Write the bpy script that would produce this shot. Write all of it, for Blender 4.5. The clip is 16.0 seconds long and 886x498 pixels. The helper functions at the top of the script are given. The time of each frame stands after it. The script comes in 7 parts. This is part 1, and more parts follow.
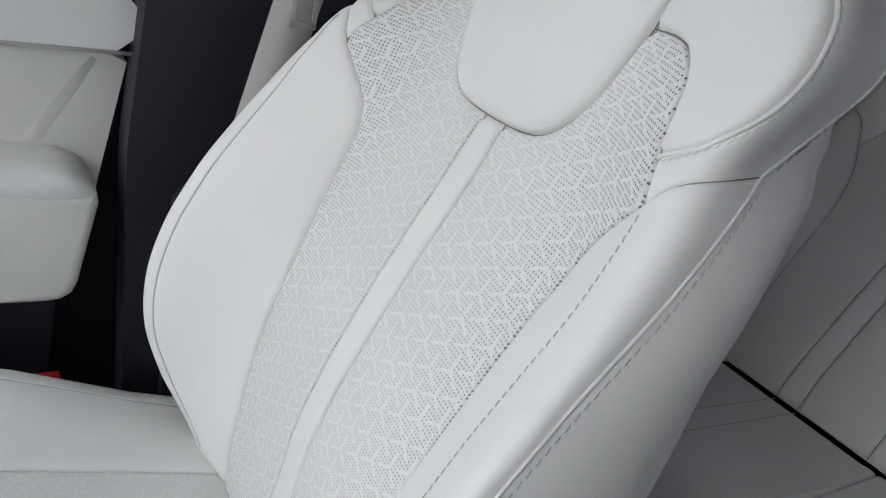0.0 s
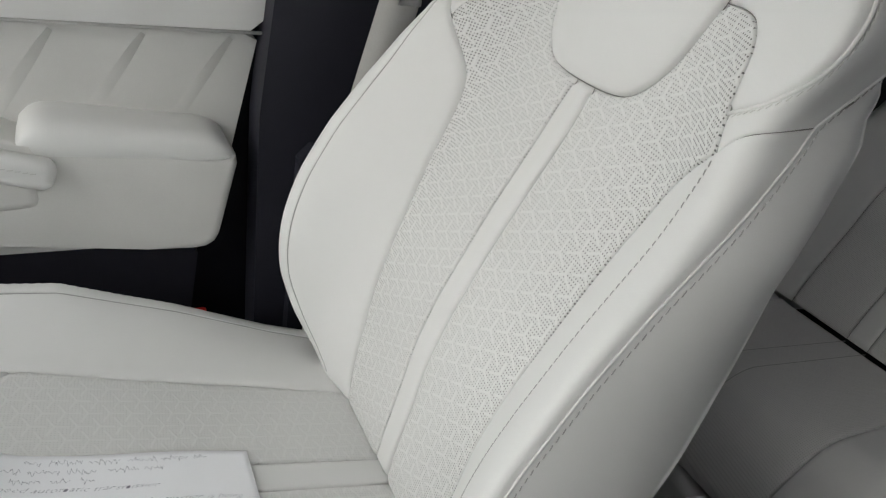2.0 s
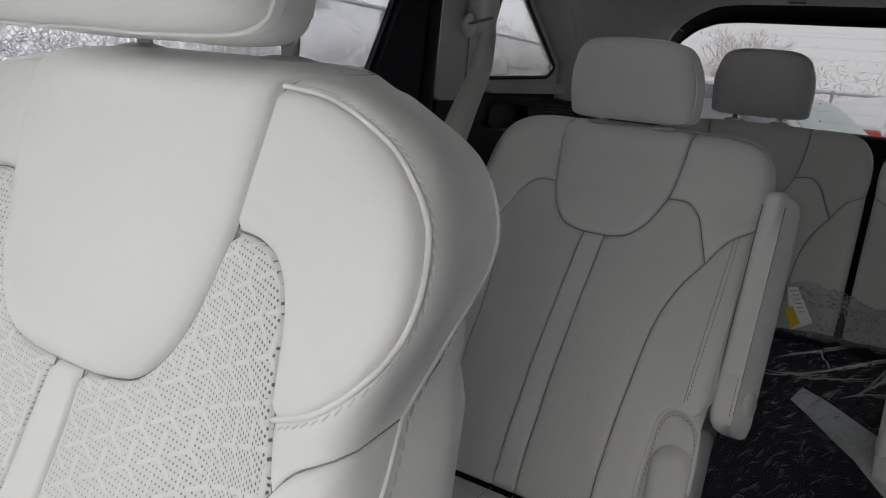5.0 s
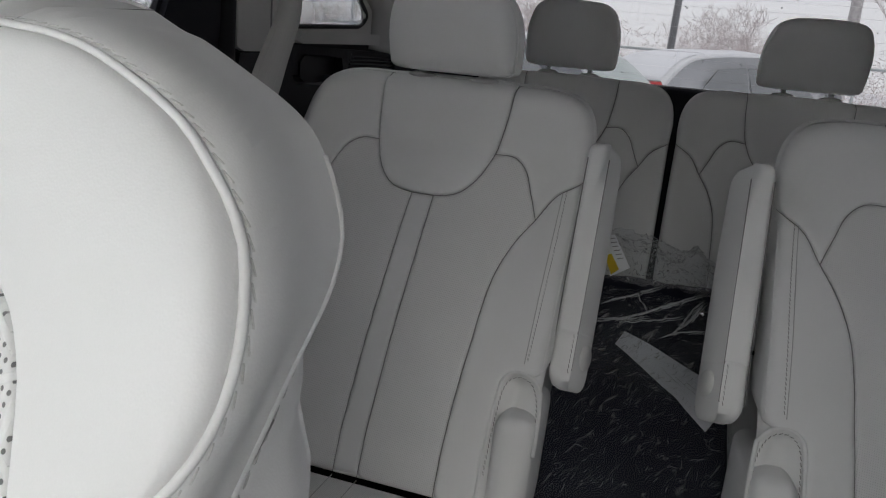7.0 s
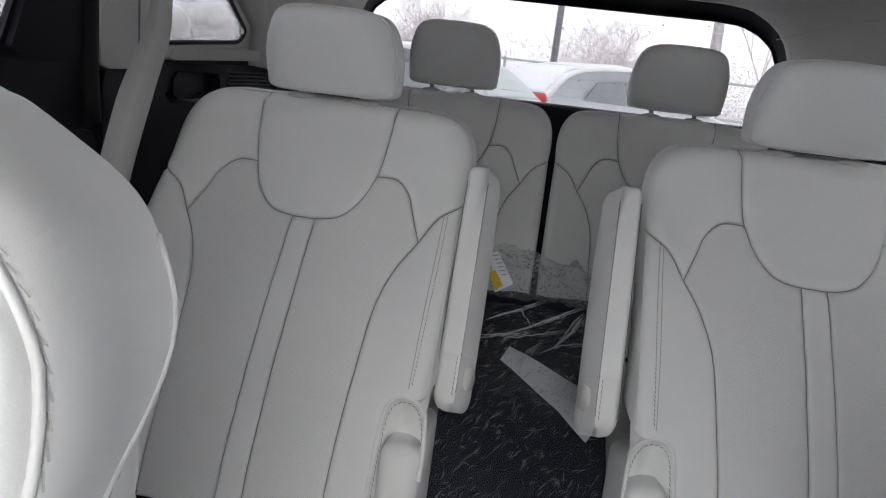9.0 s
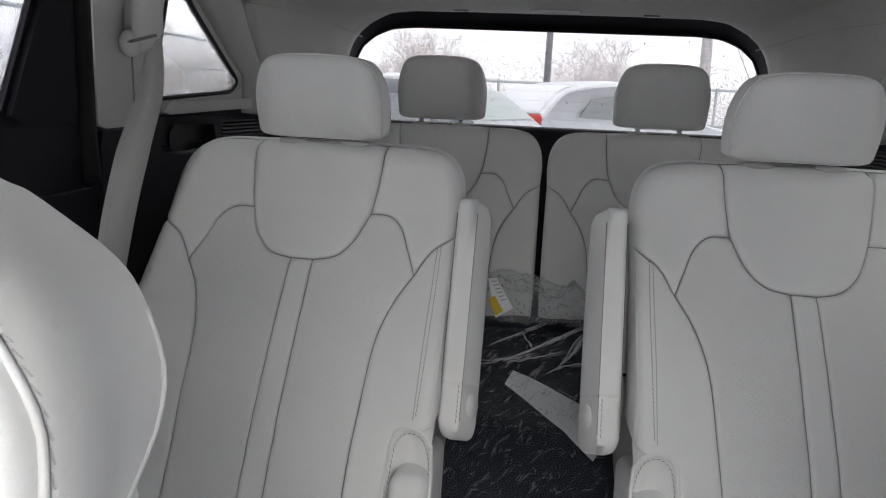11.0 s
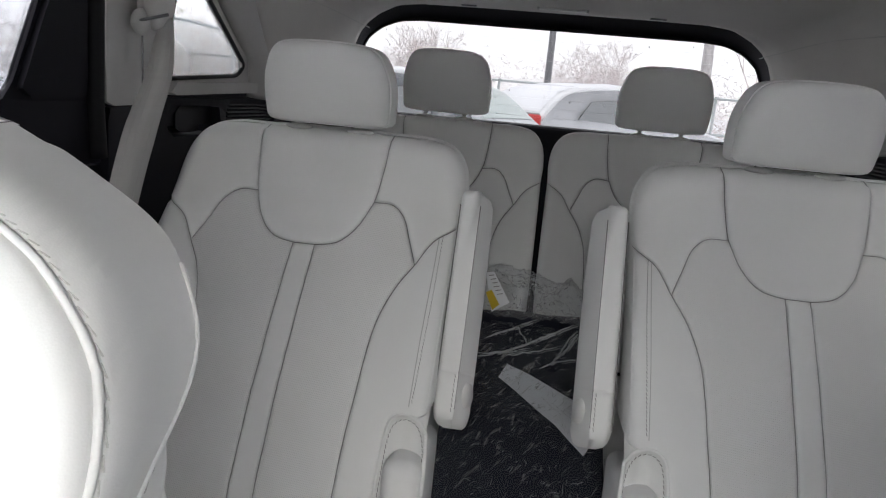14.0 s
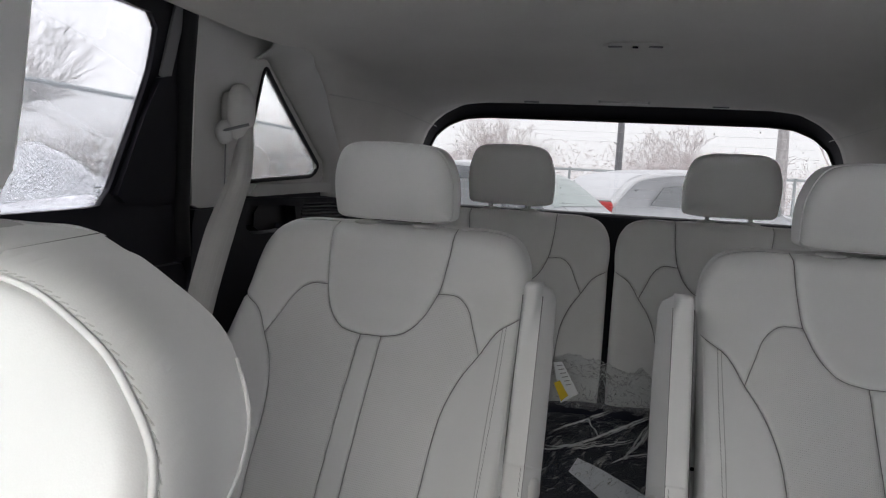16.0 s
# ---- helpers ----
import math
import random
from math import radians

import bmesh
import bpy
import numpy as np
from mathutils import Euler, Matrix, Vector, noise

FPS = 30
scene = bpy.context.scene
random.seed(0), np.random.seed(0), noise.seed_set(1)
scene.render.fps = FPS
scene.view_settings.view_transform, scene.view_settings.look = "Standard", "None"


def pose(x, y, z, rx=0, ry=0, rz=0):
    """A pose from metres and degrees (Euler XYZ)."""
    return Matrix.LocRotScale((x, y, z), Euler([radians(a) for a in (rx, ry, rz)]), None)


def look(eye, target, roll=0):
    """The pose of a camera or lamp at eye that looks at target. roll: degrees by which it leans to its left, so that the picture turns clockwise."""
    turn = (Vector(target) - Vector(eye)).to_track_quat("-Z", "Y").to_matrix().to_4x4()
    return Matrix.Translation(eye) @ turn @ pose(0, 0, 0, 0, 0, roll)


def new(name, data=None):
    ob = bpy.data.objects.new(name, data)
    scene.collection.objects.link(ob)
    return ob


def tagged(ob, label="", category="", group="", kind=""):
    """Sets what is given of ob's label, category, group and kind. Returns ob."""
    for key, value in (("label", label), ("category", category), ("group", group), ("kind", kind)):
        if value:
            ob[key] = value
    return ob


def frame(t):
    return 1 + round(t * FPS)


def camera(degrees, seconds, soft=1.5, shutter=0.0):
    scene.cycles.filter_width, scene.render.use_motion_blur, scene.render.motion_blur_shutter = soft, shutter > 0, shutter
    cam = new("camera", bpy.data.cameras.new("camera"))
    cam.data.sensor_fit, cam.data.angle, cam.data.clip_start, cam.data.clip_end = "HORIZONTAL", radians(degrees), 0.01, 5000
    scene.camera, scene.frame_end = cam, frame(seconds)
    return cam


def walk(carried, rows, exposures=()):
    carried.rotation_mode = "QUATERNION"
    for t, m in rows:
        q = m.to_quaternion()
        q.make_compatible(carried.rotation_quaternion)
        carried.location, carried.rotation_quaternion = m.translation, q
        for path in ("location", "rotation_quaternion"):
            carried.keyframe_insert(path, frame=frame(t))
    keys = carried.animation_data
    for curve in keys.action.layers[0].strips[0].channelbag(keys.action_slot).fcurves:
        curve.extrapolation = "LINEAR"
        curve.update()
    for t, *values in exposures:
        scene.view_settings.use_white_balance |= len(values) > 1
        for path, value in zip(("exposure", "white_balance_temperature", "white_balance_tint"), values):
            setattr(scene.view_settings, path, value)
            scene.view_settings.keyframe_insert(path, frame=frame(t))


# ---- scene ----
cam = camera(64.07, 16.0, 1.2)
# seconds, eye, a point one metre ahead, lean
PATH = [
    (0.0, (0.057, -0.181, 1.229), (-0.6902, 0.3456, 0.8232), 12.78),
    (0.5, (0.068, -0.198, 1.216), (-0.6699, 0.3134, 0.7741), 12.80),
    (1.0, (0.108, -0.251, 1.224), (-0.6358, 0.1982, 0.7288), 13.00),
    (1.5, (0.131, -0.271, 1.233), (-0.6295, 0.1162, 0.7120), 11.74),
    (2.0, (0.128, -0.259, 1.255), (-0.6371, 0.1791, 0.7842), 10.02),
    (2.5, (0.070, -0.171, 1.264), (-0.6717, 0.3945, 0.9033), 8.80),
    (3.0, (0.038, -0.131, 1.272), (-0.6020, 0.5839, 0.9903), 6.96),
    (3.5, (-0.002, -0.081, 1.282), (-0.5299, 0.7354, 1.0469), 5.90),
    (3.7, (-0.012, -0.070, 1.283), (-0.5023, 0.7716, 1.0561), 5.65),
    (5.8, (-0.005, -0.076, 1.278), (-0.4983, 0.7612, 1.0417), 5.25),
    (6.0, (-0.018, -0.061, 1.273), (-0.4851, 0.7897, 1.0333), 5.28),
    (6.5, (-0.041, -0.036, 1.262), (-0.4101, 0.8576, 1.0061), 5.52),
    (7.0, (-0.055, 0.002, 1.276), (-0.3065, 0.9319, 1.0065), 5.64),
    (7.5, (-0.063, 0.017, 1.276), (-0.2322, 0.9625, 0.9983), 6.04),
    (8.0, (-0.062, 0.016, 1.275), (-0.2009, 0.9677, 1.0025), 6.46),
    (8.5, (-0.048, 0.012, 1.294), (-0.1715, 0.9697, 1.0343), 6.87),
    (9.0, (-0.042, 0.013, 1.300), (-0.1508, 0.9763, 1.0567), 6.67),
    (9.2, (-0.025, 0.015, 1.300), (-0.1452, 0.9789, 1.0613), 5.77),
    (11.3, (-0.020, -0.015, 1.322), (-0.1405, 0.9563, 1.1186), 2.46),
    (11.5, (-0.020, -0.017, 1.324), (-0.1384, 0.9556, 1.1253), 2.50),
    (12.0, (-0.027, -0.018, 1.325), (-0.1364, 0.9575, 1.1329), 2.74),
    (12.5, (-0.027, -0.012, 1.315), (-0.1345, 0.9643, 1.1253), 3.49),
    (13.0, (-0.035, -0.015, 1.311), (-0.1345, 0.9590, 1.1094), 4.61),
    (13.5, (-0.029, -0.016, 1.306), (-0.1359, 0.9559, 1.0974), 5.22),
    (14.0, (-0.031, -0.024, 1.310), (-0.1435, 0.9459, 1.0962), 5.13),
    (14.5, (-0.027, -0.024, 1.312), (-0.1529, 0.9482, 1.1171), 3.89),
    (15.0, (-0.016, -0.029, 1.321), (-0.1540, 0.9515, 1.1785), 2.31),
    (15.5, (-0.018, -0.034, 1.325), (-0.1663, 0.9490, 1.2165), 1.64),
    (16.0, (-0.011, -0.041, 1.318), (-0.2376, 0.9283, 1.2203), 3.22),
]
walk(cam, [(t, look(eye, target, roll)) for t, eye, target, roll in PATH],
     [(0.0, 2.10, 6200, 10), (1.0, 2.04, 6450, 9), (1.5, 2.01, 6600, 8), (2.5, 2.04, 6600, 7), (3.5, 2.08, 6550, 8), (6.0, 2.10, 6550, 9), (7.0, 2.40, 6420, 9), (7.5, 2.70, 6380, 9), (8.0, 2.85, 6350, 10), (9.0, 3.19, 6350, 10), (12.5, 3.20, 6450, 9), (15.0, 3.15, 6450, 9), (16.0, 2.90, 6500, 9)])

# ---- world, sun and exposure ----
world = bpy.data.worlds.new("overcast_sky")
scene.world = world
world.use_nodes = True
wn, wl = world.node_tree.nodes, world.node_tree.links
wn.clear()
sky = wn.new("ShaderNodeTexSky")
sky.sky_type, sky.sun_disc = "NISHITA", False
sky.sun_elevation, sky.sun_rotation = radians(24), radians(171)
sky.dust_density, sky.air_density = 4.0, 1.0
dim = wn.new("ShaderNodeMix")
dim.data_type, dim.blend_type = "RGBA", "MIX"
dim.inputs[0].default_value = 0.94
dim.inputs[7].default_value = (10.2, 10.05, 10.3, 1)
wl.new(sky.outputs[0], dim.inputs[6])
bg = wn.new("ShaderNodeBackground")
bg.inputs[1].default_value = 0.1
wl.new(dim.outputs[2], bg.inputs[0])
wo = wn.new("ShaderNodeOutputWorld")
wl.new(bg.outputs[0], wo.inputs[0])
sun = new("sun", bpy.data.lights.new("sun", "SUN"))
sun.data.energy, sun.data.angle, sun.data.color = 0.26, radians(36), (1.0, 0.985, 0.97)
sun.matrix_world = look((0.9, -6.0, 2.7), (0, 0, 0))


# ---- materials ----
def material(name, color, rough=0.5, metal=0.0, grain=0.0, grain_size=900.0, stain=0.06, stain_size=6.0, bump=0.0, sheen=0.0, spec=0.5):
    """A painted or moulded surface: colour varied at a large and a small scale, with fine relief."""
    m = bpy.data.materials.new(name)
    m.use_nodes = True
    n, l = m.node_tree.nodes, m.node_tree.links
    b = n["Principled BSDF"]
    b.inputs["Roughness"].default_value, b.inputs["Metallic"].default_value = rough, metal
    b.inputs["Sheen Weight"].default_value, b.inputs["Specular IOR Level"].default_value = sheen, spec
    co = n.new("ShaderNodeTexCoord")
    big = n.new("ShaderNodeTexNoise")
    big.inputs["Scale"].default_value, big.inputs["Detail"].default_value = stain_size, 5
    small = n.new("ShaderNodeTexNoise")
    small.inputs["Scale"].default_value, small.inputs["Detail"].default_value = grain_size, 2
    l.new(co.outputs["Object"], big.inputs["Vector"])
    l.new(co.outputs["Object"], small.inputs["Vector"])
    ramp = n.new("ShaderNodeMapRange")
    ramp.inputs[1].default_value, ramp.inputs[2].default_value = 0.3, 0.7
    ramp.inputs[3].default_value, ramp.inputs[4].default_value = 1 - stain, 1 + stain
    l.new(big.outputs[0], ramp.inputs[0])
    r2 = n.new("ShaderNodeMapRange")
    r2.inputs[1].default_value, r2.inputs[2].default_value = 0.3, 0.7
    r2.inputs[3].default_value, r2.inputs[4].default_value = 1 - grain, 1 + grain
    l.new(small.outputs[0], r2.inputs[0])
    mul = n.new("ShaderNodeMath")
    mul.operation = "MULTIPLY"
    l.new(ramp.outputs[0], mul.inputs[0])
    l.new(r2.outputs[0], mul.inputs[1])
    vm = n.new("ShaderNodeVectorMath")
    vm.operation = "SCALE"
    vm.inputs[0].default_value = color[:3]
    l.new(mul.outputs[0], vm.inputs["Scale"])
    l.new(vm.outputs[0], b.inputs["Base Color"])
    rr = n.new("ShaderNodeMapRange")
    rr.inputs[3].default_value, rr.inputs[4].default_value = max(0.02, rough - 0.07), min(1, rough + 0.07)
    l.new(big.outputs[0], rr.inputs[0])
    l.new(rr.outputs[0], b.inputs["Roughness"])
    if bump:
        bp = n.new("ShaderNodeBump")
        bp.inputs["Strength"].default_value, bp.inputs["Distance"].default_value = bump, 0.0006
        l.new(small.outputs[0], bp.inputs["Height"])
        l.new(bp.outputs[0], b.inputs["Normal"])
    return m


def leather(name, color, rough=0.54):
    """Grained, lightly creased seat leather."""
    m = material(name, color, rough, grain=0.012, grain_size=1500, stain=0.025, stain_size=5, spec=0.38)
    n, l = m.node_tree.nodes, m.node_tree.links
    b = n["Principled BSDF"]
    co = n["Texture Coordinate"]
    cell = n.new("ShaderNodeTexVoronoi")
    cell.inputs["Scale"].default_value = 1100
    wave = n.new("ShaderNodeTexNoise")
    wave.inputs["Scale"].default_value, wave.inputs["Detail"].default_value = 22, 3
    l.new(co.outputs["Object"], cell.inputs["Vector"])
    l.new(co.outputs["Object"], wave.inputs["Vector"])
    b1 = n.new("ShaderNodeBump")
    b1.inputs["Strength"].default_value, b1.inputs["Distance"].default_value = 0.10, 0.0004
    l.new(cell.outputs["Distance"], b1.inputs["Height"])
    b2 = n.new("ShaderNodeBump")
    b2.inputs["Strength"].default_value, b2.inputs["Distance"].default_value = 0.08, 0.004
    l.new(wave.outputs[0], b2.inputs["Height"])
    l.new(b1.outputs[0], b2.inputs["Normal"])
    l.new(b2.outputs[0], b.inputs["Normal"])
    return m


def node(n, kind, op=None, **values):
    k = n.new(kind)
    if op:
        k.operation = op
    for i, v in values.items():
        k.inputs[int(i[1:])].default_value = v
    return k


def perforated(name, color, pitch=0.0030, hole=0.165, cell=0.0215, lines=True, dark=0.20, ground=0.955, proud=1.02, grow=0.0, shallow=0.55):
    """Leather with rows of punched holes; smooth raised ribs in a three-armed figure run between them."""
    m = leather(name, color)
    n, l = m.node_tree.nodes, m.node_tree.links
    b = n["Principled BSDF"]
    uv = n.new("ShaderNodeUVMap")
    uv.uv_map = "metres"
    turn = n.new("ShaderNodeVectorRotate")
    turn.inputs["Angle"].default_value = radians(4)
    l.new(uv.outputs[0], turn.inputs["Vector"])
    sc = node(n, "ShaderNodeVectorMath", "SCALE")
    sc.inputs["Scale"].default_value = 1 / pitch
    l.new(turn.outputs[0], sc.inputs[0])
    fr = node(n, "ShaderNodeVectorMath", "FRACTION")
    l.new(sc.outputs[0], fr.inputs[0])
    off = node(n, "ShaderNodeVectorMath", "SUBTRACT")
    off.inputs[1].default_value = (0.5, 0.5, 0)
    l.new(fr.outputs[0], off.inputs[0])
    ln = node(n, "ShaderNodeVectorMath", "LENGTH")
    l.new(off.outputs[0], ln.inputs[0])
    dot = n.new("ShaderNodeMapRange")
    dot.interpolation_type = "SMOOTHSTEP"
    dot.inputs[1].default_value, dot.inputs[2].default_value = hole - 0.05, hole + 0.05
    dot.inputs[3].default_value, dot.inputs[4].default_value = 1, 0
    # the punch grows wider towards the outer seams
    across = n.new("ShaderNodeSeparateXYZ")
    l.new(uv.outputs[0], across.inputs[0])
    far = node(n, "ShaderNodeMath", "ABSOLUTE")
    l.new(across.outputs[0], far.inputs[0])
    wide = n.new("ShaderNodeMapRange")
    wide.inputs[1].default_value, wide.inputs[2].default_value = 0.06, 0.18
    wide.inputs[3].default_value, wide.inputs[4].default_value = 0.0, grow
    l.new(far.outputs[0], wide.inputs[0])
    less_far = node(n, "ShaderNodeMath", "SUBTRACT")
    l.new(ln.outputs["Value"], less_far.inputs[0])
    l.new(wide.outputs[0], less_far.inputs[1])
    l.new(less_far.outputs[0], dot.inputs[0])
    deep = n.new("ShaderNodeMapRange")
    deep.inputs[1].default_value, deep.inputs[2].default_value = 0.05, 0.175
    deep.inputs[3].default_value, deep.inputs[4].default_value = shallow, 1.0
    l.new(far.outputs[0], deep.inputs[0])
    punched = node(n, "ShaderNodeMath", "MULTIPLY")
    l.new(dot.outputs[0], punched.inputs[0])
    l.new(deep.outputs[0], punched.inputs[1])
    holes, rib = punched.outputs[0], None
    if lines:
        tall = node(n, "ShaderNodeVectorMath", "MULTIPLY")
        tall.inputs[1].default_value = (1.0, 1.12, 1.0)
        l.new(uv.outputs[0], tall.inputs[0])
        lay = n.new("ShaderNodeVectorRotate")
        lay.inputs["Angle"].default_value = radians(-30)
        l.new(tall.outputs[0], lay.inputs["Vector"])
        p = node(n, "ShaderNodeVectorMath", "SCALE")
        p.inputs["Scale"].default_value = 1 / cell
        l.new(lay.outputs[0], p.inputs[0])
        half = (0.5, 0.8660254, 0.0)

        def wrapped(src, shift):
            a = node(n, "ShaderNodeVectorMath", "SUBTRACT")
            a.inputs[1].default_value = shift
            l.new(src, a.inputs[0])
            w = node(n, "ShaderNodeVectorMath", "WRAP")
            w.inputs[1].default_value, w.inputs[2].default_value = (0.5, 0.8660254, 1), (-0.5, -0.8660254, 0)
            l.new(a.outputs[0], w.inputs[0])
            d = node(n, "ShaderNodeVectorMath", "DOT_PRODUCT")
            l.new(w.outputs[0], d.inputs[0])
            l.new(w.outputs[0], d.inputs[1])
            return w.outputs[0], d.outputs["Value"]

        va, da = wrapped(p.outputs[0], (0, 0, 0))
        vb, db = wrapped(p.outputs[0], half)
        less = node(n, "ShaderNodeMath", "LESS_THAN")
        l.new(da, less.inputs[0])
        l.new(db, less.inputs[1])
        pick = n.new("ShaderNodeMix")
        pick.data_type = "VECTOR"
        l.new(less.outputs[0], pick.inputs[0])
        l.new(vb, pick.inputs[4])
        l.new(va, pick.inputs[5])
        # three ribs that meet in the middle of each cell
        best = None
        for ang in (60, 180, 300):
            ca, sa = math.cos(radians(ang)), math.sin(radians(ang))
            al = node(n, "ShaderNodeVectorMath", "DOT_PRODUCT")
            al.inputs[1].default_value = (ca, sa, 0)
            l.new(pick.outputs[1], al.inputs[0])
            ac = node(n, "ShaderNodeVectorMath", "DOT_PRODUCT")
            ac.inputs[1].default_value = (-sa, ca, 0)
            l.new(pick.outputs[1], ac.inputs[0])
            ab = node(n, "ShaderNodeMath", "ABSOLUTE")
            l.new(ac.outputs["Value"], ab.inputs[0])
            near = n.new("ShaderNodeMapRange")
            near.inputs[1].default_value, near.inputs[2].default_value = 0.046, 0.066
            near.inputs[3].default_value, near.inputs[4].default_value = 1, 0
            l.new(ab.outputs[0], near.inputs[0])
            ahead = n.new("ShaderNodeMapRange")
            ahead.inputs[1].default_value, ahead.inputs[2].default_value = -0.06, -0.04
            l.new(al.outputs["Value"], ahead.inputs[0])
            # the far end of the neighbour's arm
            end = n.new("ShaderNodeMapRange")
            end.inputs[1].default_value, end.inputs[2].default_value = -0.36, -0.33
            end.inputs[3].default_value, end.inputs[4].default_value = 1, 0
            l.new(al.outputs["Value"], end.inputs[0])
            arm = node(n, "ShaderNodeMath", "MAXIMUM")
            l.new(ahead.outputs[0], arm.inputs[0])
            l.new(end.outputs[0], arm.inputs[1])
            mm = node(n, "ShaderNodeMath", "MULTIPLY")
            l.new(near.outputs[0], mm.inputs[0])
            l.new(arm.outputs[0], mm.inputs[1])
            if best is None:
                best = mm.outputs[0]
            else:
                mx = node(n, "ShaderNodeMath", "MAXIMUM")
                l.new(best, mx.inputs[0])
                l.new(mm.outputs[0], mx.inputs[1])
                best = mx.outputs[0]
        rib = best
        inv = node(n, "ShaderNodeMath", "SUBTRACT", i0=1.0)
        l.new(rib, inv.inputs[1])
        hm = node(n, "ShaderNodeMath", "MULTIPLY")
        l.new(holes, hm.inputs[0])
        l.new(inv.outputs[0], hm.inputs[1])
        holes = hm.outputs[0]
    mix = n.new("ShaderNodeMix")
    mix.data_type = "RGBA"
    old = b.inputs["Base Color"].links[0].from_socket
    if rib is not None:
        # the ribs are a little paler than the punched leather between them
        shade = n.new("ShaderNodeMapRange")
        shade.inputs[3].default_value, shade.inputs[4].default_value = ground, proud
        l.new(rib, shade.inputs[0])
        tone = node(n, "ShaderNodeVectorMath", "SCALE")
        l.new(old, tone.inputs[0])
        l.new(shade.outputs[0], tone.inputs["Scale"])
        old = tone.outputs[0]
    l.new(holes, mix.inputs[0])
    l.new(old, mix.inputs[6])
    mix.inputs[7].default_value = (*[c * dark for c in color[:3]], 1)
    l.new(mix.outputs[2], b.inputs["Base Color"])
    h = node(n, "ShaderNodeMath", "MULTIPLY", i1=-1.0)
    l.new(holes, h.inputs[0])
    height = h.outputs[0]
    if rib is not None:
        up = node(n, "ShaderNodeMath", "MULTIPLY_ADD", i1=0.3)
        l.new(rib, up.inputs[0])
        l.new(height, up.inputs[2])
        height = up.outputs[0]
    bp = n.new("ShaderNodeBump")
    bp.inputs["Strength"].default_value, bp.inputs["Distance"].default_value = 0.5, 0.0009
    l.new(height, bp.inputs["Height"])
    l.new(b.inputs["Normal"].links[0].from_socket, bp.inputs["Normal"])
    l.new(bp.outputs[0], b.inputs["Normal"])
    return m


def pane_glass(name, tint, gloss=0.5):
    """Thin window glass: clear or grey-tinted, mirror-like at a shallow angle."""
    m = bpy.data.materials.new(name)
    m.use_nodes = True
    n, l = m.node_tree.nodes, m.node_tree.links
    n.clear()
    tr = n.new("ShaderNodeBsdfTransparent")
    tr.inputs[0].default_value = (*tint, 1)
    gl = n.new("ShaderNodeBsdfGlossy")
    gl.inputs["Roughness"].default_value = 0.02
    fr = n.new("ShaderNodeFresnel")
    fr.inputs[0].default_value = 1.45
    k = node(n, "ShaderNodeMath", "MULTIPLY", i1=gloss)
    l.new(fr.outputs[0], k.inputs[0])
    mix = n.new("ShaderNodeMixShader")
    l.new(k.outputs[0], mix.inputs[0])
    l.new(tr.outputs[0], mix.inputs[1])
    l.new(gl.outputs[0], mix.inputs[2])
    out = n.new("ShaderNodeOutputMaterial")
    l.new(mix.outputs[0], out.inputs[0])
    return m


LEATHER = leather("cream_leather", (0.745, 0.747, 0.737))
PERF = perforated("perforated_leather", (0.725, 0.728, 0.718), grow=0.075)
PERF_CUSHION = perforated("perforated_cushion_leather", (0.725, 0.728, 0.718), pitch=0.0030, dark=0.75, ground=0.975, proud=1.012, shallow=0.8)
PERF_FINE = perforated("finely_perforated_leather", (0.735, 0.732, 0.72), pitch=0.0026, hole=0.2, lines=False, dark=0.76, shallow=1.0)
THREAD = material("pale_thread", (0.60, 0.60, 0.58), 0.7, grain=0.1)
DARK_THREAD = material("grey_thread_and_seam_shade", (0.24, 0.24, 0.23), 0.7, grain=0.1)
# dark colour for the shade inside sewn seams
SEAM_SHADE = material("seam_shade", (0.21, 0.21, 0.205), 0.8)
MID_THREAD = material("mid_grey_thread", (0.42, 0.42, 0.41), 0.7, grain=0.1)
DOOR_TRIM = material("cream_soft_plastic", (0.68, 0.675, 0.655), 0.5, grain=0.02, bump=0.15)
PILLAR_TRIM = material("grey_pillar_plastic", (0.50, 0.495, 0.48), 0.55, grain=0.03, grain_size=1200, bump=0.2)
HEADLINER = material("grey_headliner_cloth", (0.60, 0.582, 0.555), 0.95, grain=0.07, grain_size=700, stain=0.04, bump=0.4, sheen=0.2)
BLACK = material("black_plastic", (0.0075, 0.0075, 0.0120), 0.5, grain=0.12, grain_size=1500, bump=0.3, spec=0.16)
GRAINED_BLACK = material("grained_black_plastic", (0.021, 0.021, 0.031), 0.55, grain=0.15, grain_size=1300, bump=0.4, spec=0.3)
SATIN_GREY = material("satin_grey_trim", (0.16, 0.16, 0.165), 0.4)
GREY_CLOTH = material("dark_grey_cloth", (0.07, 0.07, 0.075), 0.95, grain=0.1, bump=0.4)
RUBBER = material("black_rubber_seal", (0.005, 0.005, 0.007), 0.6, spec=0.3)
CARPET = material("black_carpet", (0.007, 0.007, 0.011), 0.95, grain=0.5, grain_size=400, bump=0.8)
WEBBING = material("grey_belt_webbing", (0.40, 0.395, 0.38), 0.75, grain=0.05, bump=0.3)
CHROME = material("polished_chrome", (0.8, 0.8, 0.8), 0.12, metal=1.0, stain=0.02)
DULL_METAL = material("satin_metal", (0.55, 0.55, 0.56), 0.35, metal=1.0)
PAPER = material("white_paper", (0.93, 0.94, 0.97), 0.7, grain=0.015, stain=0.02)
INK = material("grey_ink", (0.20, 0.20, 0.25), 0.7)
MAT_BLACK = material("black_moulded_mat", (0.008, 0.009, 0.019), 0.6, grain=0.2, bump=0.3, spec=0.25)
YELLOW = material("yellow_label", (0.75, 0.55, 0.03), 0.5)
